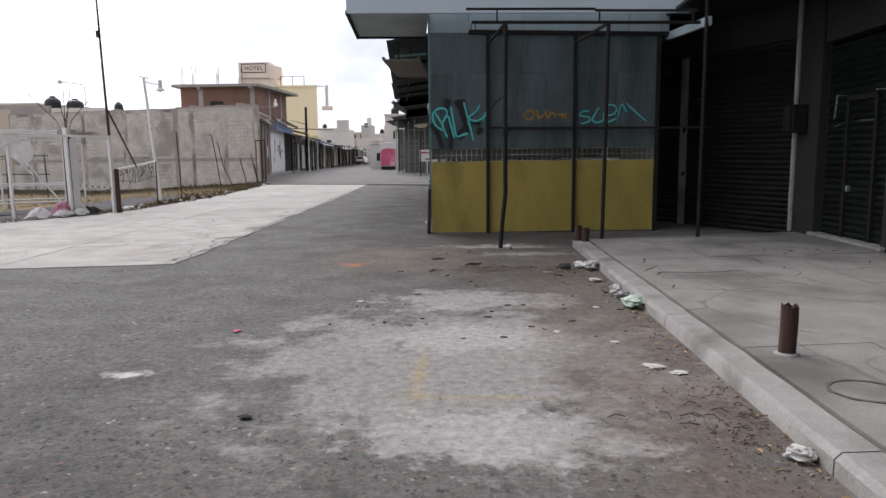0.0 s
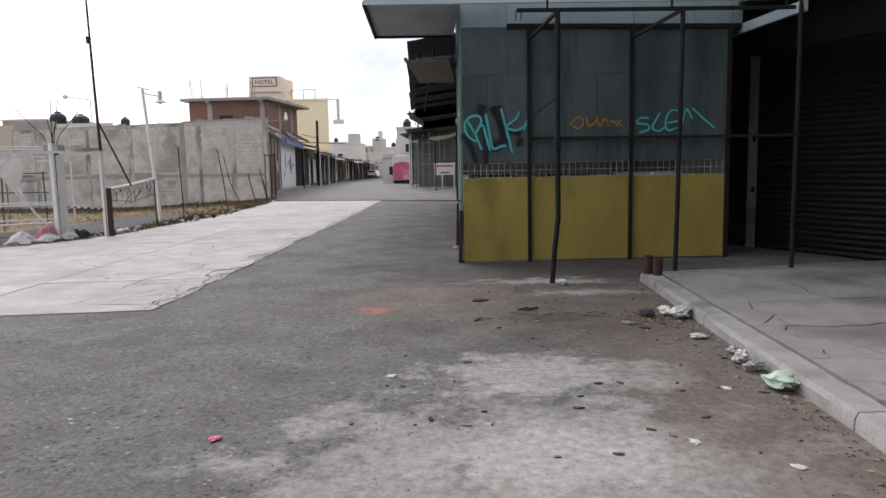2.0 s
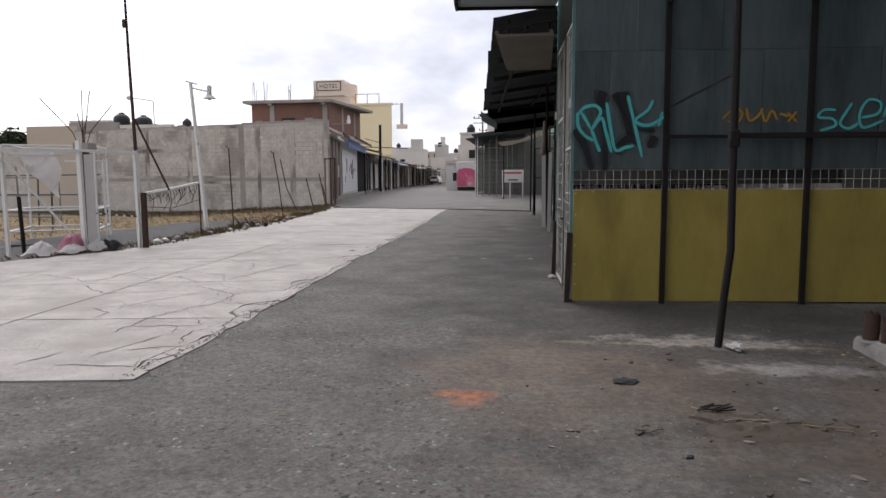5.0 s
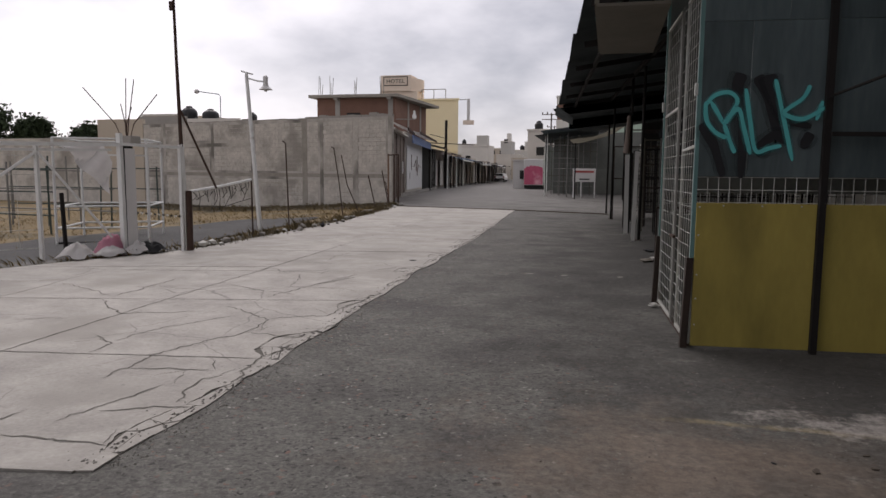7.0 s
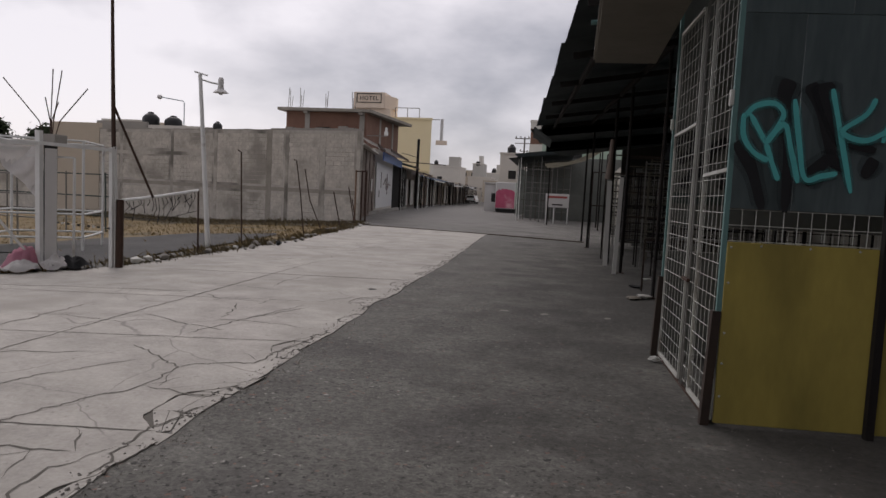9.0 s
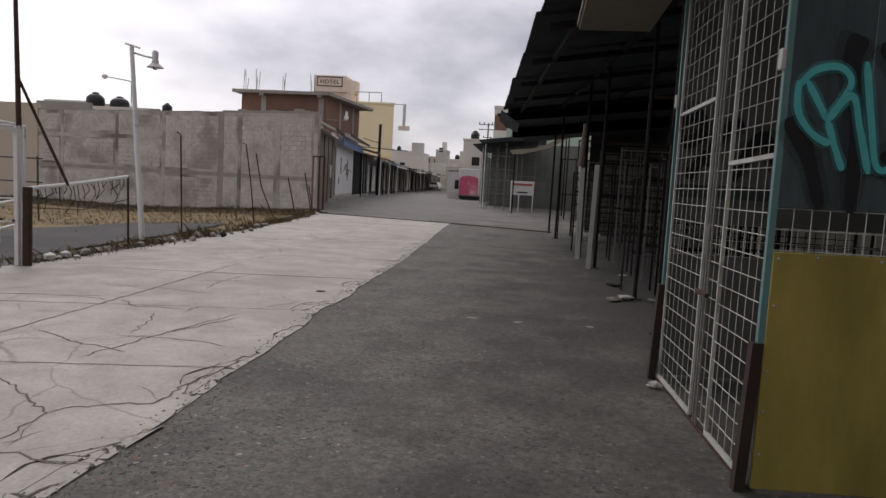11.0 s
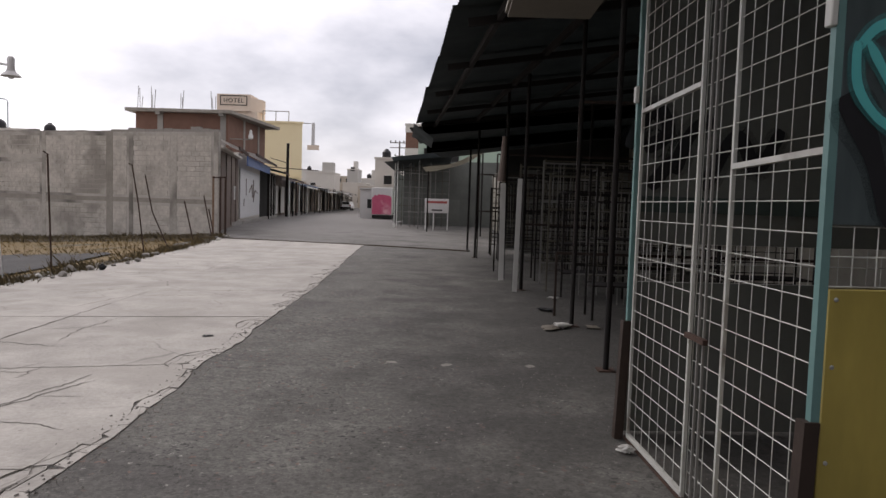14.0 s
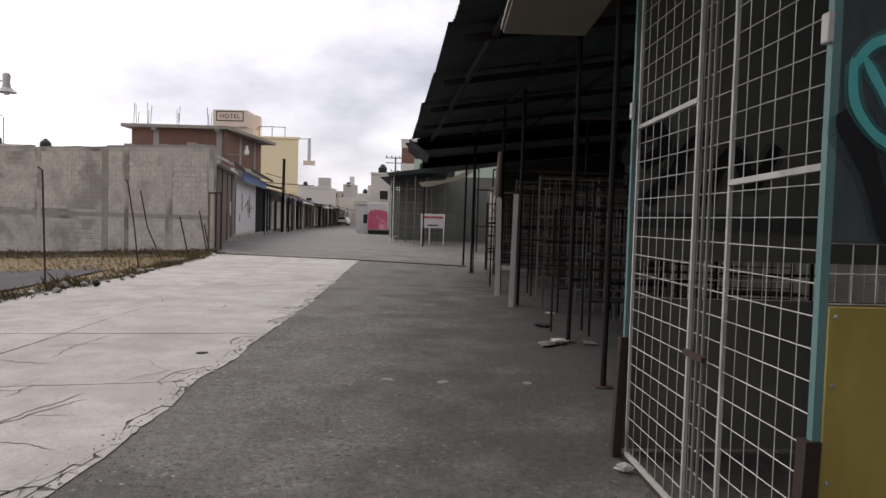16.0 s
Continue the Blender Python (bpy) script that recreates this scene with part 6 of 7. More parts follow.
def window(parent, x, y, z, w, h, side="front"):
    """A recessed window with frame and dark pane, on a wall facing the street end (front) or the street (side)."""
    if side == "front":
        o = part("window", B(x - w / 2, y - 0.06, z - h / 2, x + w / 2, y - 0.04, z + h / 2), M_DARKROOM, parent)
        part("window_frame", B(x - w / 2 - 0.06, y - 0.1, z - h / 2 - 0.08, x + w / 2 + 0.06, y - 0.061, z - h / 2), M_PALE, o)
    else:
        o = part("window", B(x - 0.02, y - w / 2, z - h / 2, x + 0.06, y + w / 2, z + h / 2), M_DARKROOM, parent)
        part("window_frame", B(x - 0.02, y - w / 2 - 0.05, z - h / 2 - 0.08, x + 0.1, y + w / 2 + 0.05, z - h / 2), M_PALE, o)


def brick_house():
    h = thing("brick_house", "unfinished red brick house with a concrete roof slab", "house")
    x0, x1, y0, y1 = -22.0, -15.9, 54.3, 63
    part("lower_wall", B(x0, y0, 0, x1, y1, 3.5), M_PALE, h)
    part("brick_wall", B(x0 + 0.2, y0, 3.51, x1, y1, 6.71), M_BRICK, h, "bare red brick upper wall")
    for x in (-20.4, x1 - 0.5):
        part("column", B(x, y0 - 0.04, 3.5, x + 0.35, y0 + 0.2, 6.71), M_BAND, h)
    for y in (57.5, 61):
        part("column", B(x1 - 0.2, y, 3.5, x1 + 0.04, y + 0.35, 6.71), M_BAND, h)
    for x in (-20.4, x1 - 0.5):
        part("roof_beam", B(x, y0 - 0.4, 6.56, x + 0.3, y0 - 0.05, 6.715), M_BAND, h)
    part("roof_slab", prism(bmesh.new(), [(x0 - 0.3, y0 - 0.45), (x1 + 0.35, y0 - 0.45), (x1 + 1.0, y1 + 0.5), (x0 - 0.3, y1 + 0.5)], 6.72, 6.92), M_TIED, h, "thin overhanging concrete roof slab")
    window(h, -19.0, y0, 5.1, 1.0, 1.1)
    rng = random.Random(2)
    for x in (-21.7, -20.9, -18.9, -17.0):
        for k in range(3):
            xx = x + rng.uniform(-0.15, 0.15)
            part("rebar", T([(xx, y0 + 0.3, 6.85), (xx + rng.uniform(-0.1, 0.1), y0 + 0.3, 6.9 + rng.uniform(0.8, 1.7))], 0.02, 4), M_STONE, h)
    part("finial_lamp", lathe(bmesh.new(), [(0.06, 0), (0.15, 0.06), (0.16, 0.22), (0.08, 0.4), (0.1, 0.48), (0.05, 0.6)], 10, (-14.55, 54.6, 5.2)), M_WHITE, h, "white bell-shaped lamp")
    part("lamp_bracket", R((-15.9, 54.6, 5.2), (-14.5, 54.6, 5.2), 0.06), M_BAND, h)


def lettering(text, size, m, material, parent, name="lettering"):
    cu = bpy.data.curves.new(name, "FONT")
    cu.body, cu.size, cu.extrude, cu.space_character = text, size, 0.02, 1.15
    o = new(name, cu)
    dg = bpy.context.evaluated_depsgraph_get()
    me = bpy.data.meshes.new_from_object(o.evaluated_get(dg))
    bpy.data.objects.remove(o)
    me.materials.clear()
    me.materials.append(material)
    t = new(name, me)
    t.parent = parent
    t.matrix_basis = m
    return t


def hotel():
    h = thing("hotel", "tall yellow rendered hotel with a roof sign", "building")
    h.matrix_basis = pose(0, 0, -1.05)
    part("wall", prism(bmesh.new(), [(-31.5, 96), (-20.2, 96), (-25.5, 112), (-31.5, 112)], 0, 11.8), M_HOTEL, h)
    part("parapet", B(-31.6, 95.9, 11.8, -20.1, 96.2, 12.05), M_HOTEL, h)
    part("ledge", B(-31.5, 95.86, 5.2, -20.15, 95.99, 5.4), M_HOTEL, h)
    part("sign_plinth", B(-30.6, 95.2, 11.8, -25.6, 99, 13.0), M_SIGNBOX, h)
    s = part("roof_sign", B(-30.4, 94.9, 13.0, -26.3, 98, 15.0), M_SIGNBOX, h, "faded orange rooftop sign box")
    part("roof_sign_side", prism(bmesh.new(), [(-26.29, 94.95), (-25.3, 96.5), (-25.3, 98), (-26.29, 98)], 13.0, 14.6), M_SIGNBOX, h)
    for a in ((-30.0, 13.65, -26.7, 13.75), (-30.0, 14.75, -26.7, 14.85), (-30.0, 13.65, -29.9, 14.85), (-26.8, 13.65, -26.7, 14.85)):
        part("sign_border", B(a[0], 94.86, a[1], a[2], 94.895, a[3]), M_DARKSTEEL, s)
    lettering("HOTEL", 0.72, pose(-29.6, 94.88, 14.0, 90), M_DARKSTEEL, s)
    for x in (-25.2, -23.6, -22.0):
        part("roof_rail", T([(x, 96.5, 12), (x, 96.5, 13.3)], 0.05, 5), M_STONE, h)
    part("roof_rail", T([(-25.2, 96.5, 13.3), (-22.0, 96.5, 13.3)], 0.05, 5), M_STONE, h)
    v = part("blade_sign", B(-19.1, 96.2, 8.9, -18.75, 96.5, 12.0), M_VAN, h, "upright white blade sign with a red band")
    part("blade_band", B(-19.6, 96.15, 8.7, -18.2, 96.55, 9.25), M_SIGNBOX, v)
    part("bracket", R((-20.2, 96.3, 11.9), (-19.2, 96.3, 11.9), 0.08), M_STONE, v)


def facade(p, q, h, material, name="wall"):
    """A wall slab between two plan points."""
    d = Vector((q[0] - p[0], q[1] - p[1], 0)).normalized()
    n = Vector((-d.y, d.x, 0)) * 0.25
    z0 = -0.1
    return prism(bmesh.new(), [(p[0], p[1]), (q[0], q[1]), (q[0] + n.x, q[1] + n.y), (p[0] + n.x, p[1] + n.y)], z0, h)


LEFT = [(-11.35, 38.6), (-13.4, 48.5), (-16.4, 66.0), (-18.9, 86.0), (-19.6, 105.0), (-23.5, 150.0), (-24.5, 160.0)]


def awning(p, q, z, reach, material, parent, drop=0.35, edge=None):
    d = Vector((q[0] - p[0], q[1] - p[1], 0)).normalized()
    n = Vector((d.y, -d.x, 0)) * reach
    a, b = Vector((*p, z)), Vector((*q, z))
    part("awning_sheet", corrugated(bmesh.new(), a, b, a + n - Vector((0, 0, drop)), b + n - Vector((0, 0, drop)), 30), material, parent)
    part("awning_edge", R(a + n - Vector((0, 0, drop)), b + n - Vector((0, 0, drop)), 0.06, 0.14), edge or M_WHITE, parent)


def left_row():
    s = thing("shop", "brown sheet-metal gated shop front", "shop")
    p, q = LEFT[0], (-13.3, 48.0)
    part("wall", facade(p, q, 3.6, M_BROWN), M_BROWN, s, "brown sheet gate front")
    part("coping", R((p[0] + 0.1, p[1], 3.55), (q[0] + 0.1, q[1], 3.6), 0.3, 0.1), M_PALE, s)
    awning((-11.5, 39.2), (-12.4, 43.6), 3.95, 0.9, M_VAN, s, 0.4, M_RUST)
    for i in range(4):
        yy = 40.2 + i * 2.1
        part("gate_rib", R((lerp(LEFT, yy) + 0.02, yy, 0.1), (lerp(LEFT, yy) + 0.02, yy, 3.5), 0.03), M_RUST, s)
    part("gate_plate", R((lerp(LEFT, 45.4) + 0.05, 45.4, 1.7), (lerp(LEFT, 46.0) + 0.05, 46.0, 1.7), 0.03, 0.7), M_VAN, s, "pale sprayed patch on the gate")
    s = thing("shop", "shop with a wide white roller shutter and blue awning", "shop")
    p, q = (-13.35, 48.2), (-15.28, 59.5)
    part("wall", facade(p, q, 3.95, M_PALE), M_PALE, s)
    for k in range(17):
        z = 0.4 + k * 0.165
        part("slat", R((p[0] + 0.04, p[1] + 0.2, z), (q[0] + 0.04, q[1] - 0.2, z), 0.03, 0.155), M_SHUTTERW, s)
    for y0, z0, y1, z1 in ((51, 1.6, 51.0, 2.6), (52.5, 1.8, 54, 2.3), (54, 2.3, 54.2, 1.5), (55, 1.5, 56, 2.0), (50.0, 1.0, 50.1, 1.4), (56.5, 1.9, 57.4, 1.8), (54.8, 2.6, 54.9, 1.2)):
        part("graffiti", R((lerp(LEFT, y0) + 0.09, y0, z0), (lerp(LEFT, y1) + 0.09, y1, z1), 0.045, 0.02), M_BROWN, s, "thin dark spray stroke")
    awning((-13.2, 47.6), (-15.2, 60.0), 4.05, 0.95, M_VAN, s, 0.22, M_RUST)
    part("blue_fascia", R((-12.72, 47.7, 3.47), (-14.7, 60.0, 3.47), 0.05, 0.5), M_BLUE, s, "blue painted fascia under the awning edge")
    part("step", facade((-12.0, 40.0), (-15.6, 66.0), 0.2, M_KERB), M_KERB, s, "raised concrete step")
    s = thing("shop", "dark gated shop front with white posts", "shop")
    part("wall", facade((-15.3, 59.7), (-16.4, 66.0), 3.7, M_BROWN), M_DARKROOM, s)
    for i in range(9):
        yy = 59.9 + i * 0.72
        part("gate_bar", R((lerp(LEFT, yy) + 0.6, yy, 0), (lerp(LEFT, yy) + 0.6, yy, 3.3), 0.09 if i % 3 else 0.16), M_WHITE if i % 3 == 1 else M_DARKSTEEL, s)
    awning((-15.2, 60.1), (-16.3, 66.2), 3.75, 1.5, M_CORR, s, 0.35, M_RUST)
    rng = random.Random(6)
    s = thing("shop", "row of pale shop fronts behind thin dark posts", "shop")
    part("wall", facade((-16.45, 66.2), (-19.0, 87.5), 3.6, M_BROWN), M_BROWN, s)
    for i in range(4):
        y = 68 + i * 5
        part("shutter", R((lerp(LEFT, y) + 0.2, y, 1.4), (lerp(LEFT, y + 2.6) + 0.2, y + 2.6, 1.4), 0.06, 2.4), (M_VAN, M_VAN, M_VAN, M_PALE)[i], s)
    for i in range(7):
        y = 67 + i * 3.0
        part("post", T([(lerp(LEFT, y) + 1.6, y, 0), (lerp(LEFT, y) + 1.6, y, 3.0)], 0.06, 6), M_DARKSTEEL if i % 3 else M_WHITE, s)
    awning((-16.4, 66.6), (-17.6, 76), 3.6, 1.9, M_CORR, s, 0.5, M_RUST)
    awning((-17.7, 76.3), (-19.0, 88), 3.3, 2.3, M_TARPBL, s, 0.6, M_WHITE)
    u = thing("utility_pole", "dark wooden utility pole with a crossarm", "utility pole")
    part("pole", T([(-15.55, 68.8, 0), (-15.5, 68.8, 6.15)], 0.12, 8), M_DARKSTEEL, u)
    part("crossarm", R((-17.6, 68.8, 4.15), (-12.9, 68.8, 3.95), 0.07), M_RUST, u)
    part("stay", R((-17.0, 68.8, 4.9), (-15.5, 68.8, 4.5), 0.05), M_RUST, u)
    y = 88.5
    i = 0
    tins = (M_TARPBL, M_CORR, M_VAN, M_CORR, M_SHEET2, M_PALE, M_CORR, M_TARPBL, M_VAN)
    while y < 150:
        w = rng.uniform(5, 8)
        h = rng.uniform(2.5, 3.1)
        s = thing("shop", ("low shop with a blue tarp awning" if tins[i % 9] is M_TARPBL else "low market shop with a tin awning on posts"), "shop", group="far left shops")
        a, b = (lerp(LEFT, y), y), (lerp(LEFT, y + w - 0.3), y + w - 0.3)
        part("wall", facade(a, b, h + 0.45, M_PALE), (M_BROWN, M_BAND, M_BEIGEW)[i % 3], s)
        part("shutter", R((a[0] + 0.15, y + w * 0.2, 1.3), (b[0] + 0.3, y + w * 0.75, 1.3), 0.05, 2.4), (M_BAND, M_VAN, M_BROWN)[(i * 2) % 3], s)
        awning(a, b, h + 0.3, rng.uniform(2.0, 2.8), tins[i % 9], s, rng.uniform(0.4, 0.8), M_WHITE if i % 3 else M_DARKSTEEL)
        for yy in (y + 0.3, y + w * 0.6):
            part("post", T([(lerp(LEFT, yy) + 1.9, yy, 0), (lerp(LEFT, yy) + 1.9, yy, h - 0.1)], 0.06, 6), M_DARKSTEEL, s)
        y += w
        i += 1


def box_house(x0, x1, y0, y1, h, material, storeys, label, rng, tanks=True):
    b = thing("far_building", label, "building", group="far buildings")
    part("wall", B(x0, y0, -0.5, x1, y1, h), material, b)
    part("roof_edge", B(x0 - 0.1, y0 - 0.1, h, x1 + 0.1, y1, h + 0.25), M_PALE, b)
    n = max(1, int((x1 - x0) / 2.4))
    for s in range(storeys):
        for k in range(n):
            if rng.random() < 0.5:
                window(b, x0 + (k + 0.5) * (x1 - x0) / n, y0, 1.7 + s * 2.9, 1.1, 1.2)
    if tanks:
        part("roof_tank", lathe(bmesh.new(), [(0.6, 0), (0.62, 0.8), (0.3, 1.2), (0.2, 1.3)], 10, (x0 + (x1 - x0) * 0.4, y0 + 1.2, h + 0.2)), M_TANK, b)
    if rng.random() < 0.6:
        part("roof_room", B(x0 + (x1 - x0) * 0.55, y0 + 0.5, h + 0.2, x1 - 0.3, y0 + 3, h + 2.4), M_CITY, b)
    return b


def far_town():
    rng = random.Random(14)
    for x0, x1, y, h, st in ((-47, -38, 158, 10.5, 3), (-38, -32, 168, 8.5, 2), (-33, -27, 160, 11, 3), (-27.5, -22, 175, 8.6, 2), (-31, -28, 205, 15.5, 5), (-22.5, -17, 165, 7.4, 2), (-25, -20.5, 190, 11, 3), (-18, -12, 178, 8.5, 2), (-44, -36, 200, 14, 4), (-36, -31, 215, 13, 4), (-16.5, -11, 150, 7.0, 2), (-60, -48, 170, 9, 3), (-14, -8, 200, 10, 3)):
        box_house(x0, x1, y, y + 8, h * 0.66, (M_CITY, M_PALE, M_CITY, M_BEIGEW)[rng.randrange(4)], max(1, st - 1), "pale flat-roofed block at the street's far end", rng, rng.random() < 0.35)
    c = thing("parked_car", "small white car parked far down the street", "car")
    x, y = -18.4, 120.5
    z = 0
    bm = bmesh.new()
    prof = [(-0.85, 0.35), (-0.85, 0.8), (-0.72, 0.95), (-0.6, 1.4), (0.6, 1.4), (0.72, 0.95), (0.85, 0.8), (0.85, 0.35)]
    a = [bm.verts.new((x + u, y, z + w)) for u, w in prof]
    b = [bm.verts.new((x + u, y + 3.9, z + w * 0.95)) for u, w in prof]
    bm.faces.new(a)
    bm.faces.new(b[::-1])
    for k in range(8):
        bm.faces.new((a[k], b[k], b[(k + 1) % 8], a[(k + 1) % 8]))
    part("body", bm, M_CAR, c)
    part("rear_window", B(x - 0.55, y - 0.02, z + 0.98, x + 0.55, y - 0.004, z + 1.32), M_DARKROOM, c)
    part("bumper", B(x - 0.84, y - 0.08, z + 0.36, x + 0.84, y - 0.004, z + 0.55), M_DARKSTEEL, c)
    for dx in (-0.7, 0.7):
        for dy in (0.7, 3.2):
            part("wheel", lathe(bmesh.new(), [(0.3, -0.1), (0.32, -0.06), (0.32, 0.06), (0.3, 0.1)], 14), M_TANK, c).matrix_basis = pose(x + dx, y + dy, z + 0.32, 0, 90)
    for dx in (-0.7, 0.7):
        part("tail_light", B(x + dx - 0.1, y - 0.03, z + 0.7, x + dx + 0.1, y - 0.004, z + 0.88), M_RED, c)


def right_far():
    rng = random.Random(9)
    y = 70.0
    t = thing("trailer", "closed white market trailer sprayed pink", "trailer")
    part("body", B(-8.5, y, 0.35, -6.75, y + 5, 2.72, bevel=0.05), M_VAN, t)
    bm = bmesh.new()
    vs = [bm.verts.new((-7.62 + 0.84 * u, y - 0.01, 0.42)) for u in (-1, 0, 1)]
    for k in range(25):
        u = 1 - k / 12
        vs.append(bm.verts.new((-7.62 + 0.84 * u, y - 0.01, 1.88 + 0.24 * max(0, 1 - abs(u) ** 2.5) + 0.12 * noise.noise(Vector((u * 5, 3, 0))))))
    bm.faces.new(vs)
    part("graffiti", bm, M_PINK, t, "large pink spray patch")
    # Dark box put in place of the shadow beneath the trailer.
    part("under_shadow", B(-8.45, y + 0.1, 0.08, -6.8, y + 4.9, 0.35), M_DARKROOM, t)
    for x in (-8.38, -6.9):
        for dy in (1.2, 3.6):
            part("wheel", lathe(bmesh.new(), [(0.3, -0.1), (0.34, 0), (0.3, 0.1)], 12), M_TANK, t).matrix_basis = pose(x, y + dy, 0.34, 0, 90)
    k = thing("kiosk", "plain grey metal kiosk beside the trailer", "kiosk")
    part("body", B(-9.75, y + 2, 0, -8.6, y + 5, 2.6), M_VAN, k)
    part("hatch", B(-9.1, y + 1.97, 0.9, -8.65, y + 1.995, 1.7), M_DARKROOM, k)
    part("roof", B(-9.85, y + 1.8, 2.6, -8.55, y + 5.2, 2.7), M_VAN, k)
    s = thing("market_stall", "empty stall of white tubes under a tin roof", "stall")
    for x, yy in ((-5.0, 51.5), (-4.75, 50.2), (-4.1, 52.2), (-3.5, 50.0), (-2.9, 51.8), (-5.4, 58), (-3.4, 58)):
        part("upright", T([(x, yy, -0.05), (x, yy, 3.9)], 0.03, 6), (M_WHITE if x < -4.6 else M_GREYW) if x > -5.2 else M_DARKSTEEL, s)
    for z in (0.95, 1.75, 2.4, 3.2):
        part("rail", T([(-5.0, 51.5, z), (-3.5, 50.0, z)], 0.022, 6), M_GREYW, s)
        part("rail", T([(-4.75, 50.2, z), (-2.9, 51.8, z)], 0.022, 6), M_GREYW, s)
    for i in range(9):
        x, yy = -5.15 + 0.42 * i, 53.2 + 0.5 * (i % 3)
        part("upright", T([(x, yy, -0.05), (x, yy, 3.9)], 0.025, 6), M_GRIDW if i % 2 else M_GREYW, s)
    for i, z in enumerate((0.6, 1.3, 2.1, 2.9, 3.5)):
        part("rail", T([(-5.2, 53.1, z), (-1.8, 53.9, z)], 0.022, 6), M_GRIDW if i % 2 else M_GREYW, s)
        part("rail", T([(-5.05, 51.4, z + 0.2), (-5.2, 57.5, z + 0.2)], 0.022, 6), M_GRIDW, s)
    part("board", B(-1.75, 52.4, 0.15, -1.1, 52.45, 1.75), M_INNER, s, "pale grey board leaning in the stall")
    part("roof_sheet", corrugated(bmesh.new(), (-5.5, 49.6, 3.75), (-5.9, 63, 3.8), (-1.6, 49.6, 4.2), (-1.9, 63, 4.2), 40), M_CORR, s)
    part("roof_sheet", corrugated(bmesh.new(), (-5.1, 49.3, 4.0), (-5.3, 55, 4.0), (-2.0, 49.3, 4.4), (-2.0, 55, 4.4), 24), M_SHEET, s)
    part("side", B(-5.6, 58, 0.1, -5.5, 68, 3.6), M_INNER, s)
    c = thing("vendor_cart", "white vendor box with a faded red label on legs", "cart")
    z = 0
    part("box", B(-3.1, 49, z + 0.95, -1.75, 49.6, z + 1.75, bevel=0.02), M_VAN, c)
    part("label", B(-3.0, 48.985, z + 1.5, -1.85, 48.998, z + 1.62), M_RED, c, "faded red label")
    part("label_bar", B(-2.7, 48.985, z + 1.08, -2.1, 48.998, z + 1.15), M_DARKSTEEL, c)
    for x in (-3.05, -2.6, -1.8):
        part("leg", R((x, 49.05, z - 0.03), (x, 49.05, z + 0.97), 0.05), M_WHITE, c)
        part("leg", R((x, 49.55, z - 0.03), (x, 49.55, z + 0.97), 0.05), M_WHITE, c)
    t = thing("tarp_awning", "sagging pale tarp strung between posts", "awning")
    bm = bmesh.new()
    rows = []
    for i in range(11):
        u = i / 10
        rows.append([bm.verts.new((-3.0 + 2.9 * u, 42.5 + 4 * v / 5, 3.15 + 0.95 * u - 0.22 * math.sin(math.pi * u) + 0.03 * math.sin(v * 2 + i))) for v in range(6)])
    for a, b in zip(rows, rows[1:]):
        for v in range(5):
            bm.faces.new((a[v], b[v], b[v + 1], a[v + 1]))
    bmesh.ops.solidify(bm, geom=bm.faces[:], thickness=0.01)
    part("tarp", bm, M_PALEIN, t)
    for x, yy, h in ((-2.85, 46.4, 3.2), (-0.2, 42.6, 4.1), (-0.2, 46.4, 4.1)):
        part("pole", T([(x, yy, 0), (x, yy, h)], 0.035, 6), M_DARKSTEEL, t)
    solid("wall_stall_row", facade((-4.9, 57.5), (4.5, 55.5), 4.3, M_INNER), M_INNER, "grey rendered wall behind the stalls", "wall", kind="structure")
    solid("wall_side_row", B(1.0, 34.5, 0, 1.3, 55.4, 3.4), M_PALEIN, "grey side wall behind the tarp", "wall", kind="structure")
    b = box_house(-6.8, -2.0, 86, 96, 9.8, M_BRICK, 0, "brick and white corner building above the stalls", rng, False)
    part("white_band", B(-6.85, 85.95, 6.4, -5.4, 96, 7.4), M_PALE, b)
    part("white_band", B(-6.85, 85.95, 9.1, -5.4, 96, 9.8), M_PALE, b)
    for i in range(4):
        part("window", B(-6.83, 87 + i * 2.3, 7.5, -6.78, 88.3 + i * 2.3, 9.0), M_DARKROOM, b)
    b = thing("far_building", "pale green rendered house behind the stalls", "building")
    part("wall", B(-4.6, 70, 0, 4, 80, 7.3), M_GREENW, b)
    for x in (-3.6, -1.6):
        window(b, x, 70, 5.6, 1.0, 1.2)
    b = box_house(-12.5, -8.8, 108, 118, 7.5, M_PALE, 2, "white two-storey house behind the trailer", rng)
    solid("wall_right_row", facade((-6.2, 84), (-13, 150), 4.5, M_PALE), M_PALE, "pale wall along the street's right side", "wall", kind="structure")
    for x, y in ((-8.2, 96), (-9.6, 120)):
        u = thing("utility_pole", "slim concrete utility pole with crossarms", "utility pole", group="concrete poles")
        part("pole", T([(x, y, 0), (x, y, 9.0)], 0.14, 8, 0.09), M_STONE, u)
        for z in (8.2, 8.8):
            part("crossarm", R((x - 1.2, y, z), (x + 1.2, y, z), 0.1), M_STONE, u)
        for dx in (-1.1, -0.5, 0.5, 1.1):
            part("insulator", lathe(bmesh.new(), [(0.05, 0), (0.09, 0.1), (0.05, 0.25)], 8, (x + dx, y, 8.85)), M_STONE, u)


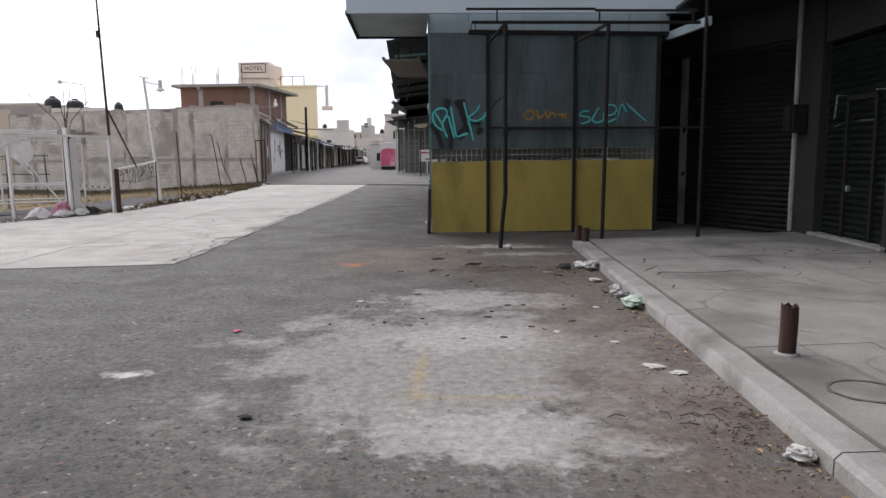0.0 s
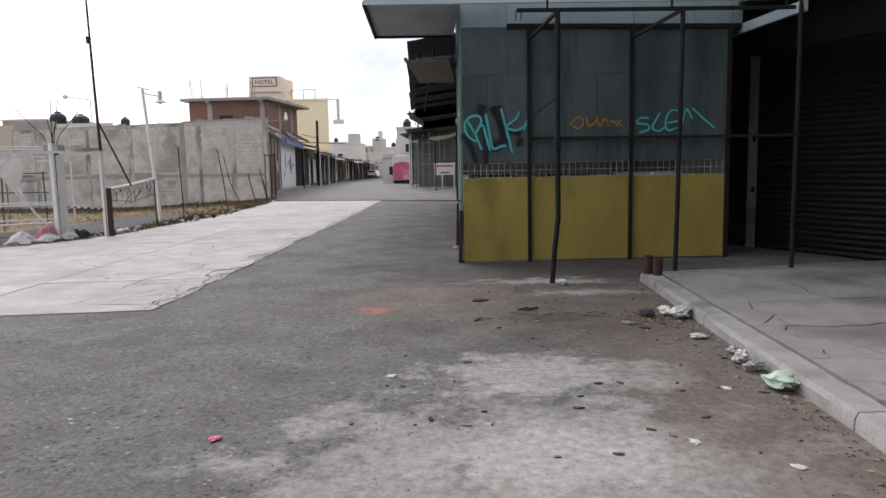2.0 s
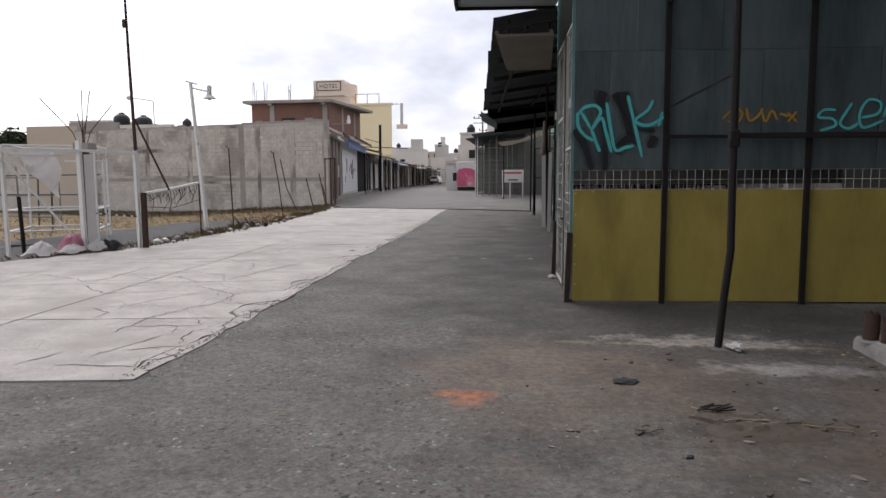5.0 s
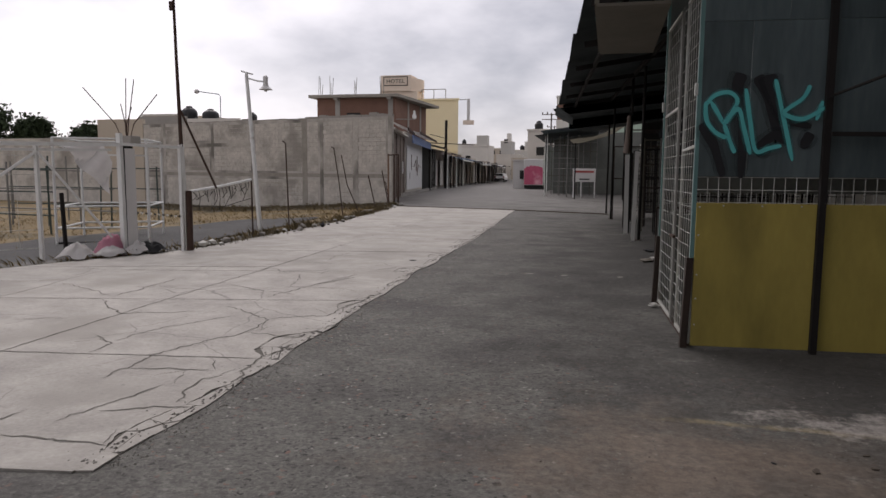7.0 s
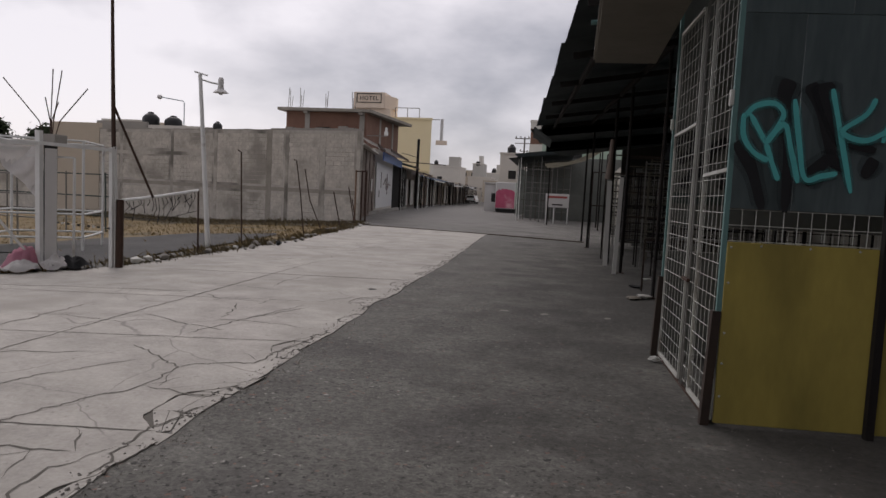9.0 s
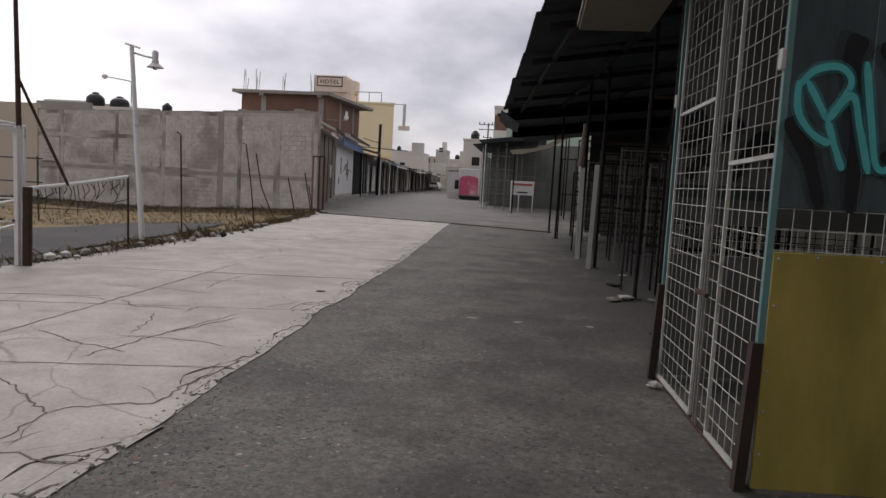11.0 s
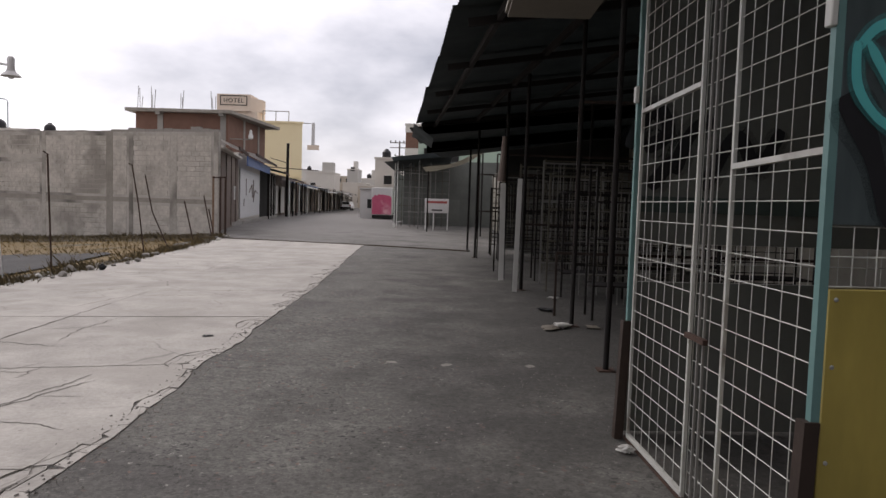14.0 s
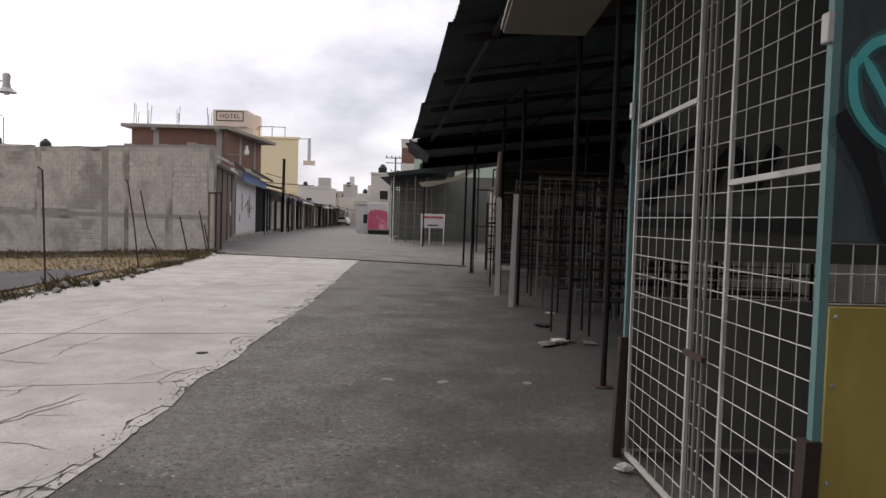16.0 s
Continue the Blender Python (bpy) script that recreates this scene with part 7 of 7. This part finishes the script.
# litter and small things -----------------------------------------------------
def bollard(x, y, h, r, z0=0.1):
    b = thing("pipe_stub", "cut rusty steel pipe stub set in the pavement", "bollard", group="pipe stubs")
    bm = bmesh.new()
    n = 14
    rings = []
    for rr, z in ((r, 0), (r, h * 0.5), (r, h), (r * 0.8, h), (r * 0.8, h - 0.06)):
        rings.append([bm.verts.new((x + rr * math.cos(6.2832 * k / n) + (0.006 if z else 0), y + rr * math.sin(6.2832 * k / n), z0 + z + (0.012 * math.sin(k * 2.4) if z >= h else 0))) for k in range(n)])
    for a, c in zip(rings, rings[1:]):
        for k in range(n):
            bm.faces.new((a[k], a[(k + 1) % n], c[(k + 1) % n], c[k]))
    bm.faces.new(rings[-1])
    part("pipe", bm, M_RUST, b)
    part("collar", lathe(bmesh.new(), [(r * 1.5, 0), (r * 1.35, 0.012), (r * 1.02, 0.016)], 14, (x, y, z0 - 0.002)), M_KERB, b)


def bollards():
    bollard(2.24, 4.53, 0.30, 0.05)
    bollard(1.85, 10.18, 0.22, 0.055, 0.1)
    bollard(1.93, 10.07, 0.20, 0.055, 0.1)


def litter():
    def bit(kind, x, y, r, material, label, flat=0.5, seed=0, z=0.0, group="street litter"):
        solid(kind, crumple(r, seed + x * 3, flat), material, label, "litter", group=group, m=pose(x, y, z, 0, 0, seed * 47))
    bit("plastic_bag", 1.70, 8.30, 0.1, M_PAPER, "crumpled white plastic bag by the kerb", 0.5, 1)
    bit("plastic_bag", 1.60, 8.42, 0.07, M_PAPER, "small white plastic bag by the kerb", 0.6, 2)
    bit("plastic_bag", 1.72, 6.27, 0.09, M_GREENB, "crumpled pale green plastic bag by the kerb", 0.6, 3)
    bit("foil_wrapper", 1.71, 6.66, 0.06, M_FOIL, "crumpled silver wrapper by the kerb", 0.5, 4)
    bit("foil_wrapper", 1.74, 7.1, 0.05, M_FOIL, "crumpled silver wrapper by the kerb", 0.5, 5)
    bit("black_rag", 1.43, 8.41, 0.085, M_RAGB, "flattened black rag by the kerb", 0.3, 6)
    bit("paper_scrap", 1.46, 4.58, 0.05, M_PAPER, "small white paper scrap on the asphalt", 0.15, 7)
    bit("paper_scrap", 1.58, 4.46, 0.045, M_PAPER, "small cream paper scrap on the asphalt", 0.12, 8)
    bit("paper_scrap", -0.68, 6.56, 0.03, M_PAPER, "tiny white paper scrap on the asphalt", 0.15, 9)
    bit("paper_scrap", 1.41, 6.29, 0.03, M_PAPER, "torn white paper scrap on the asphalt", 0.15, 10)
    bit("paper_cup", 1.74, 3.25, 0.06, M_PAPER, "crushed white paper cup against the kerb", 0.5, 11)
    bit("plastic_bag", 0.87, 10.15, 0.06, M_PAPER, "small white bag at the post's foot", 0.5, 14)
    bit("paper_scrap", -0.49, 13.93, 0.042, M_PAPER, "crumpled white paper at the stall's post", 0.6, 15)
    bit("paper_scrap", -0.19, 18.24, 0.10, M_PAPER, "torn white paper at a canopy post", 0.3, 16)
    bit("cardboard_scrap", -0.36, 18.14, 0.13, M_PLY, "flattened brown cardboard scrap by a post", 0.15, 17)
    bit("cardboard_scrap", 0.2, 18.3, 0.09, M_PLY, "small brown cardboard scrap by a post", 0.15, 18)
    bit("black_rag", -0.09, 9.2, 0.075, M_RAGB, "flat dark strip of rag on the asphalt", 0.1, 27)
    bit("paper_scrap", -2.09, 16.12, 0.045, M_STONE, "flat grey paper scrap on the asphalt", 0.04, 19)
    bit("paper_scrap", -1.59, 16.08, 0.05, M_STONE, "flat grey paper scrap on the asphalt", 0.04, 20)
    bit("paper_scrap", -0.82, 16.14, 0.05, M_STONE, "flat grey paper scrap under the canopy", 0.04, 21)
    bit("black_rag", -0.2, 19.6, 0.12, M_RAGB, "dark rag under the canopy", 0.2, 22)
    bit("paper_scrap", 0.1, 21.0, 0.07, M_PAPER, "white paper scrap under the canopy", 0.2, 23)
    bit("paper_scrap", -4.08, 16.98, 0.05, M_RAGB, "dark scrap lying on the concrete lane", 0.1, 24, 0.011)
    bit("plastic_strip", -1.45, 5.47, 0.032, M_PINK, "small pinkish red plastic strip on the asphalt", 0.25, 28)
    bit("paper_scrap", 0.97, 5.45, 0.03, M_PAPER, "tiny white paper scrap on the chalky asphalt", 0.15, 29)
    bit("paper_scrap", 1.34, 5.16, 0.03, M_PAPER, "tiny white paper scrap on the chalky asphalt", 0.15, 30)
    bit("paper_scrap", 1.62, 7.55, 0.06, M_PAPER, "torn white wrapper by the kerb", 0.3, 31)
    bit("plastic_bag", 1.70, 6.85, 0.06, M_PAPER, "knotted white plastic bag by the kerb", 0.7, 32)
    bit("cardboard_scrap", 1.2, 8.1, 0.07, M_PLY, "small brown cardboard scrap on the asphalt", 0.12, 33)
    bit("black_bag", -8.16, 22.9, 0.075, M_RAGB, "small black bag at the lane's edge", 0.7, 25, 0.011)
    bit("metal_scrap", -0.82, 3.7, 0.03, M_DARKSTEEL, "small dark scrap of metal on the asphalt", 0.3, 26)
    rng = random.Random(12)
    for cx, cy, z, n, sp in ((4.3, 9.0, 0.104, 14, 0.35), (1.6, 3.7, 0.0, 22, 0.2), (1.45, 8.4, 0.0, 12, 0.2), (0.55, 8.4, 0.0, 14, 0.22), (-0.13, 8.28, 0.0, 4, 0.06)):
        g = thing("twig_litter", "scatter of dark dry twigs and leaf stalks", "litter", group="twig litter")
        for _ in range(n):
            x, y, a, l = cx + rng.gauss(0, sp), cy + rng.gauss(0, sp * 0.5), rng.uniform(0, 6.28), rng.uniform(0.03, 0.1)
            x = min(x, 1.74) if cx < 1.8 else x
            part("twig", T([(x, y, z + 0.006), (x + l * 0.5 * math.cos(a), y + l * 0.5 * math.sin(a), z + 0.018), (x + l * math.cos(a + 0.3), y + l * math.sin(a + 0.3), z + 0.007)], 0.003, 4), M_DIRT, g)
    # a low heap of swept dirt, with split wood, straw and bark chips round it
    bm = bmesh.new()
    rows = []
    for i in range(23):
        row = []
        for j in range(13):
            u, v = i / 11 - 1, j / 6 - 1
            h = max(0.0, 1 - math.hypot(u, v)) ** 0.8
            k = h * (0.035 + 0.05 * noise.noise(Vector((u * 5, v * 3, 1))) + 0.025 * noise.noise(Vector((u * 13, v * 8, 4))))
            row.append(bm.verts.new((0.56 + 0.33 * u, 8.36 + 0.15 * v, max(k, 0.0) - 0.004 + 0.005 * (h > 0))))
        rows.append(row)
    for a, c in zip(rows, rows[1:]):
        for j in range(12):
            bm.faces.new((a[j], c[j], c[j + 1], a[j + 1]))
    solid("dirt_mound", bm, M_DIRT, "low dark mound of swept dirt on the asphalt", "dirt")
    rng = random.Random(61)
    w = thing("split_wood", "splinters of pale and dark split wood on the dirt", "litter")
    for k in range(26):
        x, y, a, l = 0.62 + rng.gauss(0, 0.16), 8.49 + rng.gauss(0, 0.03), rng.gauss(0, 0.5), rng.uniform(0.05, 0.16)
        if k > 17:
            x, y, a = 0.35 + rng.gauss(0, 0.04), 8.69 + rng.gauss(0, 0.03), rng.gauss(0, 0.3)
        part("splinter", R((x - l / 2 * math.cos(a), y - l / 2 * math.sin(a), 0.012), (x + l / 2 * math.cos(a), y + l / 2 * math.sin(a), rng.uniform(0.01, 0.03)), rng.uniform(0.006, 0.014), 0.006), (M_PLY, M_DIRT, M_CRUMB)[k % 3] if k < 18 else M_DARKSTEEL, w)
    spots = [(-0.12, 8.27, 0.05), (0.08, 7.96, 0.03), (0.78, 7.8, 0.04), (1.05, 8.53, 0.045), (1.24, 8.23, 0.04), (1.29, 7.91, 0.05), (1.2, 8.3, 0.03), (0.85, 8.42, 0.03)]
    spots += [(rng.uniform(-0.8, 1.7), rng.uniform(5.2, 10.0), rng.uniform(0.012, 0.032)) for _ in range(60)]
    for k, (x, y, r) in enumerate(spots):
        a = rng.uniform(0, 6.28)
        bm = bmesh.new()
        n = 9
        pts = [(r * (0.7 + 0.5 * rng.random()) * math.cos(6.2832 * q / n), r * (0.3 + 0.3 * rng.random()) * math.sin(6.2832 * q / n)) for q in range(n)]
        solid("bark_chip", prism(bm, pts, 0.0, 0.004 + r * 0.12), (M_DIRT, M_RAGB, M_PLY, M_DIRT)[k % 4], "dry bark chip lying on the asphalt", "litter", group="bark chips", m=pose(x, y, 0.001, rng.uniform(-3, 3), rng.uniform(-3, 3), a * 57))
    bm = bmesh.new()
    ring = []
    for k in range(28):
        a = 6.2832 * k / 28
        ring.append([bm.verts.new((2.34 + r * math.cos(a), 3.85 + r * 0.95 * math.sin(a), 0.1065)) for r in (0.17, 0.19 + 0.008 * math.sin(k * 1.9))])
    for k in range(28):
        a, c = ring[k], ring[(k + 1) % 28]
        bm.faces.new((a[0], a[1], c[1], c[0]))
    solid("patch_ring", bm, M_CRACK, "dark round seam of a patched pavement hole", "pavement patch", kind="structure")
    rng = random.Random(33)
    V, F = [], []
    for i in range(1500):
        y = rng.uniform(1.5, 9.8)
        x = 1.79 - abs(rng.gauss(0, 0.22)) if i % 3 else rng.uniform(-1.5, 1.75)
        if i > 900:
            cx, cy = ((0.56, 8.44), (1.4, 8.2), (1.55, 3.6))[i % 3]
            x, y = min(cx + rng.gauss(0, 0.16), 1.78), cy + rng.gauss(0, 0.12 if i % 3 < 2 else 0.3)
        r = rng.uniform(0.003, 0.011)
        a = rng.uniform(0, 6.28)
        k = len(V)
        c, s = math.cos(a) * r, math.sin(a) * r
        V += [(x - c, y - s, 0.002), (x + s * 0.6, y - c * 0.6, 0.002), (x + c, y + s, 0.002), (x - s * 0.6, y + c * 0.6, 0.002), (x + r * 0.3, y, 0.003 + r * 0.35)]
        F += [(k, k + 1, k + 4), (k + 1, k + 2, k + 4), (k + 2, k + 3, k + 4), (k + 3, k, k + 4)]
    me = bpy.data.meshes.new("grit")
    me.from_pydata(V, [], F)
    me.materials.append(M_DIRT)
    tagged(new("grit", me), "loose grit and leaf crumbs by the kerb", "grit", kind="stuff")
    rng = random.Random(35)
    V, F = [], []
    for i in range(420):
        y = rng.uniform(2.0, 10.2)
        x = 1.79 - abs(rng.gauss(0, 0.16))
        if i % 4 == 0:
            x, y = 1.45 + rng.gauss(0, 0.2), 8.3 + rng.gauss(0, 0.25)
        x = min(x, 1.79)
        r, a = rng.uniform(0.008, 0.028), rng.uniform(0, 6.28)
        c, d = math.cos(a) * r, math.sin(a) * r
        k = len(V)
        V += [(x - c, y - d, 0.004), (x + d * 0.35, y - c * 0.35, 0.012), (x + c, y + d, 0.005), (x - d * 0.35, y + c * 0.35, 0.006)]
        F += [(k, k + 1, k + 2), (k, k + 2, k + 3)]
    me = bpy.data.meshes.new("leaf_crumbs")
    me.from_pydata(V, [], F)
    me.materials.append(M_CRUMB)
    tagged(new("leaf_crumbs", me), "dry ochre leaf crumbs and paper flecks along the kerb", "litter", kind="stuff")
    rng = random.Random(34)
    V, F = [], []
    for i in range(8500):
        y = 3 + 24 * rng.random() ** 1.2
        x = rng.uniform(lerp(EDGE, max(y, 8.2)) + 0.05, 0.0 if y > 12 else 1.7)
        r = rng.uniform(0.003, 0.009) * rng.uniform(0.6, 1.5)
        a = rng.uniform(0, 6.28)
        k = len(V)
        c, s = math.cos(a) * r, math.sin(a) * r
        V += [(x - c, y - s, -0.002), (x + s, y - c, -0.002), (x + c, y + s, -0.002), (x - s, y + c, -0.002), (x + r * 0.4, y + r * 0.2, 0.002 + r * 0.25)]
        F += [(k, k + 1, k + 4), (k + 1, k + 2, k + 4), (k + 2, k + 3, k + 4), (k + 3, k, k + 4)]
    for i in range(1500):
        y = 8.9 + 15 * rng.random() ** 1.3
        x = lerp(EDGE, y) + rng.gauss(0.03, 0.09)
        r = rng.uniform(0.004, 0.012) * rng.uniform(0.6, 1.6)
        a = rng.uniform(0, 6.28)
        k = len(V)
        c, s = math.cos(a) * r, math.sin(a) * r
        z = 0.009 if x < lerp(EDGE, y) else -0.002
        V += [(x - c, y - s, z), (x + s, y - c, z), (x + c, y + s, z), (x - s, y + c, z), (x + r * 0.4, y + r * 0.2, z + 0.004 + r * 0.5)]
        F += [(k, k + 1, k + 4), (k + 1, k + 2, k + 4), (k + 2, k + 3, k + 4), (k + 3, k, k + 4)]
    me = bpy.data.meshes.new("gravel")
    me.from_pydata(V, [], F)
    me.materials.append(M_STONE)
    tagged(new("gravel", me), "loose small gravel on the asphalt", "gravel", kind="stuff")
    bm = bmesh.new()
    rows = []
    for i in range(31):
        t = i / 30
        x = -10.6 + 9.6 * t
        y = lerp([(34.75, -10.6), (33.1, -4.3), (31.7, -1.0)], x)
        j = 0.05 * noise.noise(Vector((x * 2, 0, 7)))
        rows.append((x, y + j, 0.012 + 0.012 * noise.noise(Vector((x * 3, 1, 2)))))
    for a, c in zip(rows, rows[1:]):
        bar(bm, a, c, 0.16, 0.05)
    solid("road_joint", bm, M_DIRT, "dark broken ridge of a joint across the street", "road joint", kind="structure")


placed(gate, pose(0.13, 0, 0))
placed(lamp_post, pose(0.06, 0, 0))
fence_stubs()
rags()
lot_frames()
grass()
houses_left()
brick_house()
hotel()
left_row()
far_town()
right_far()
bollards()
litter()
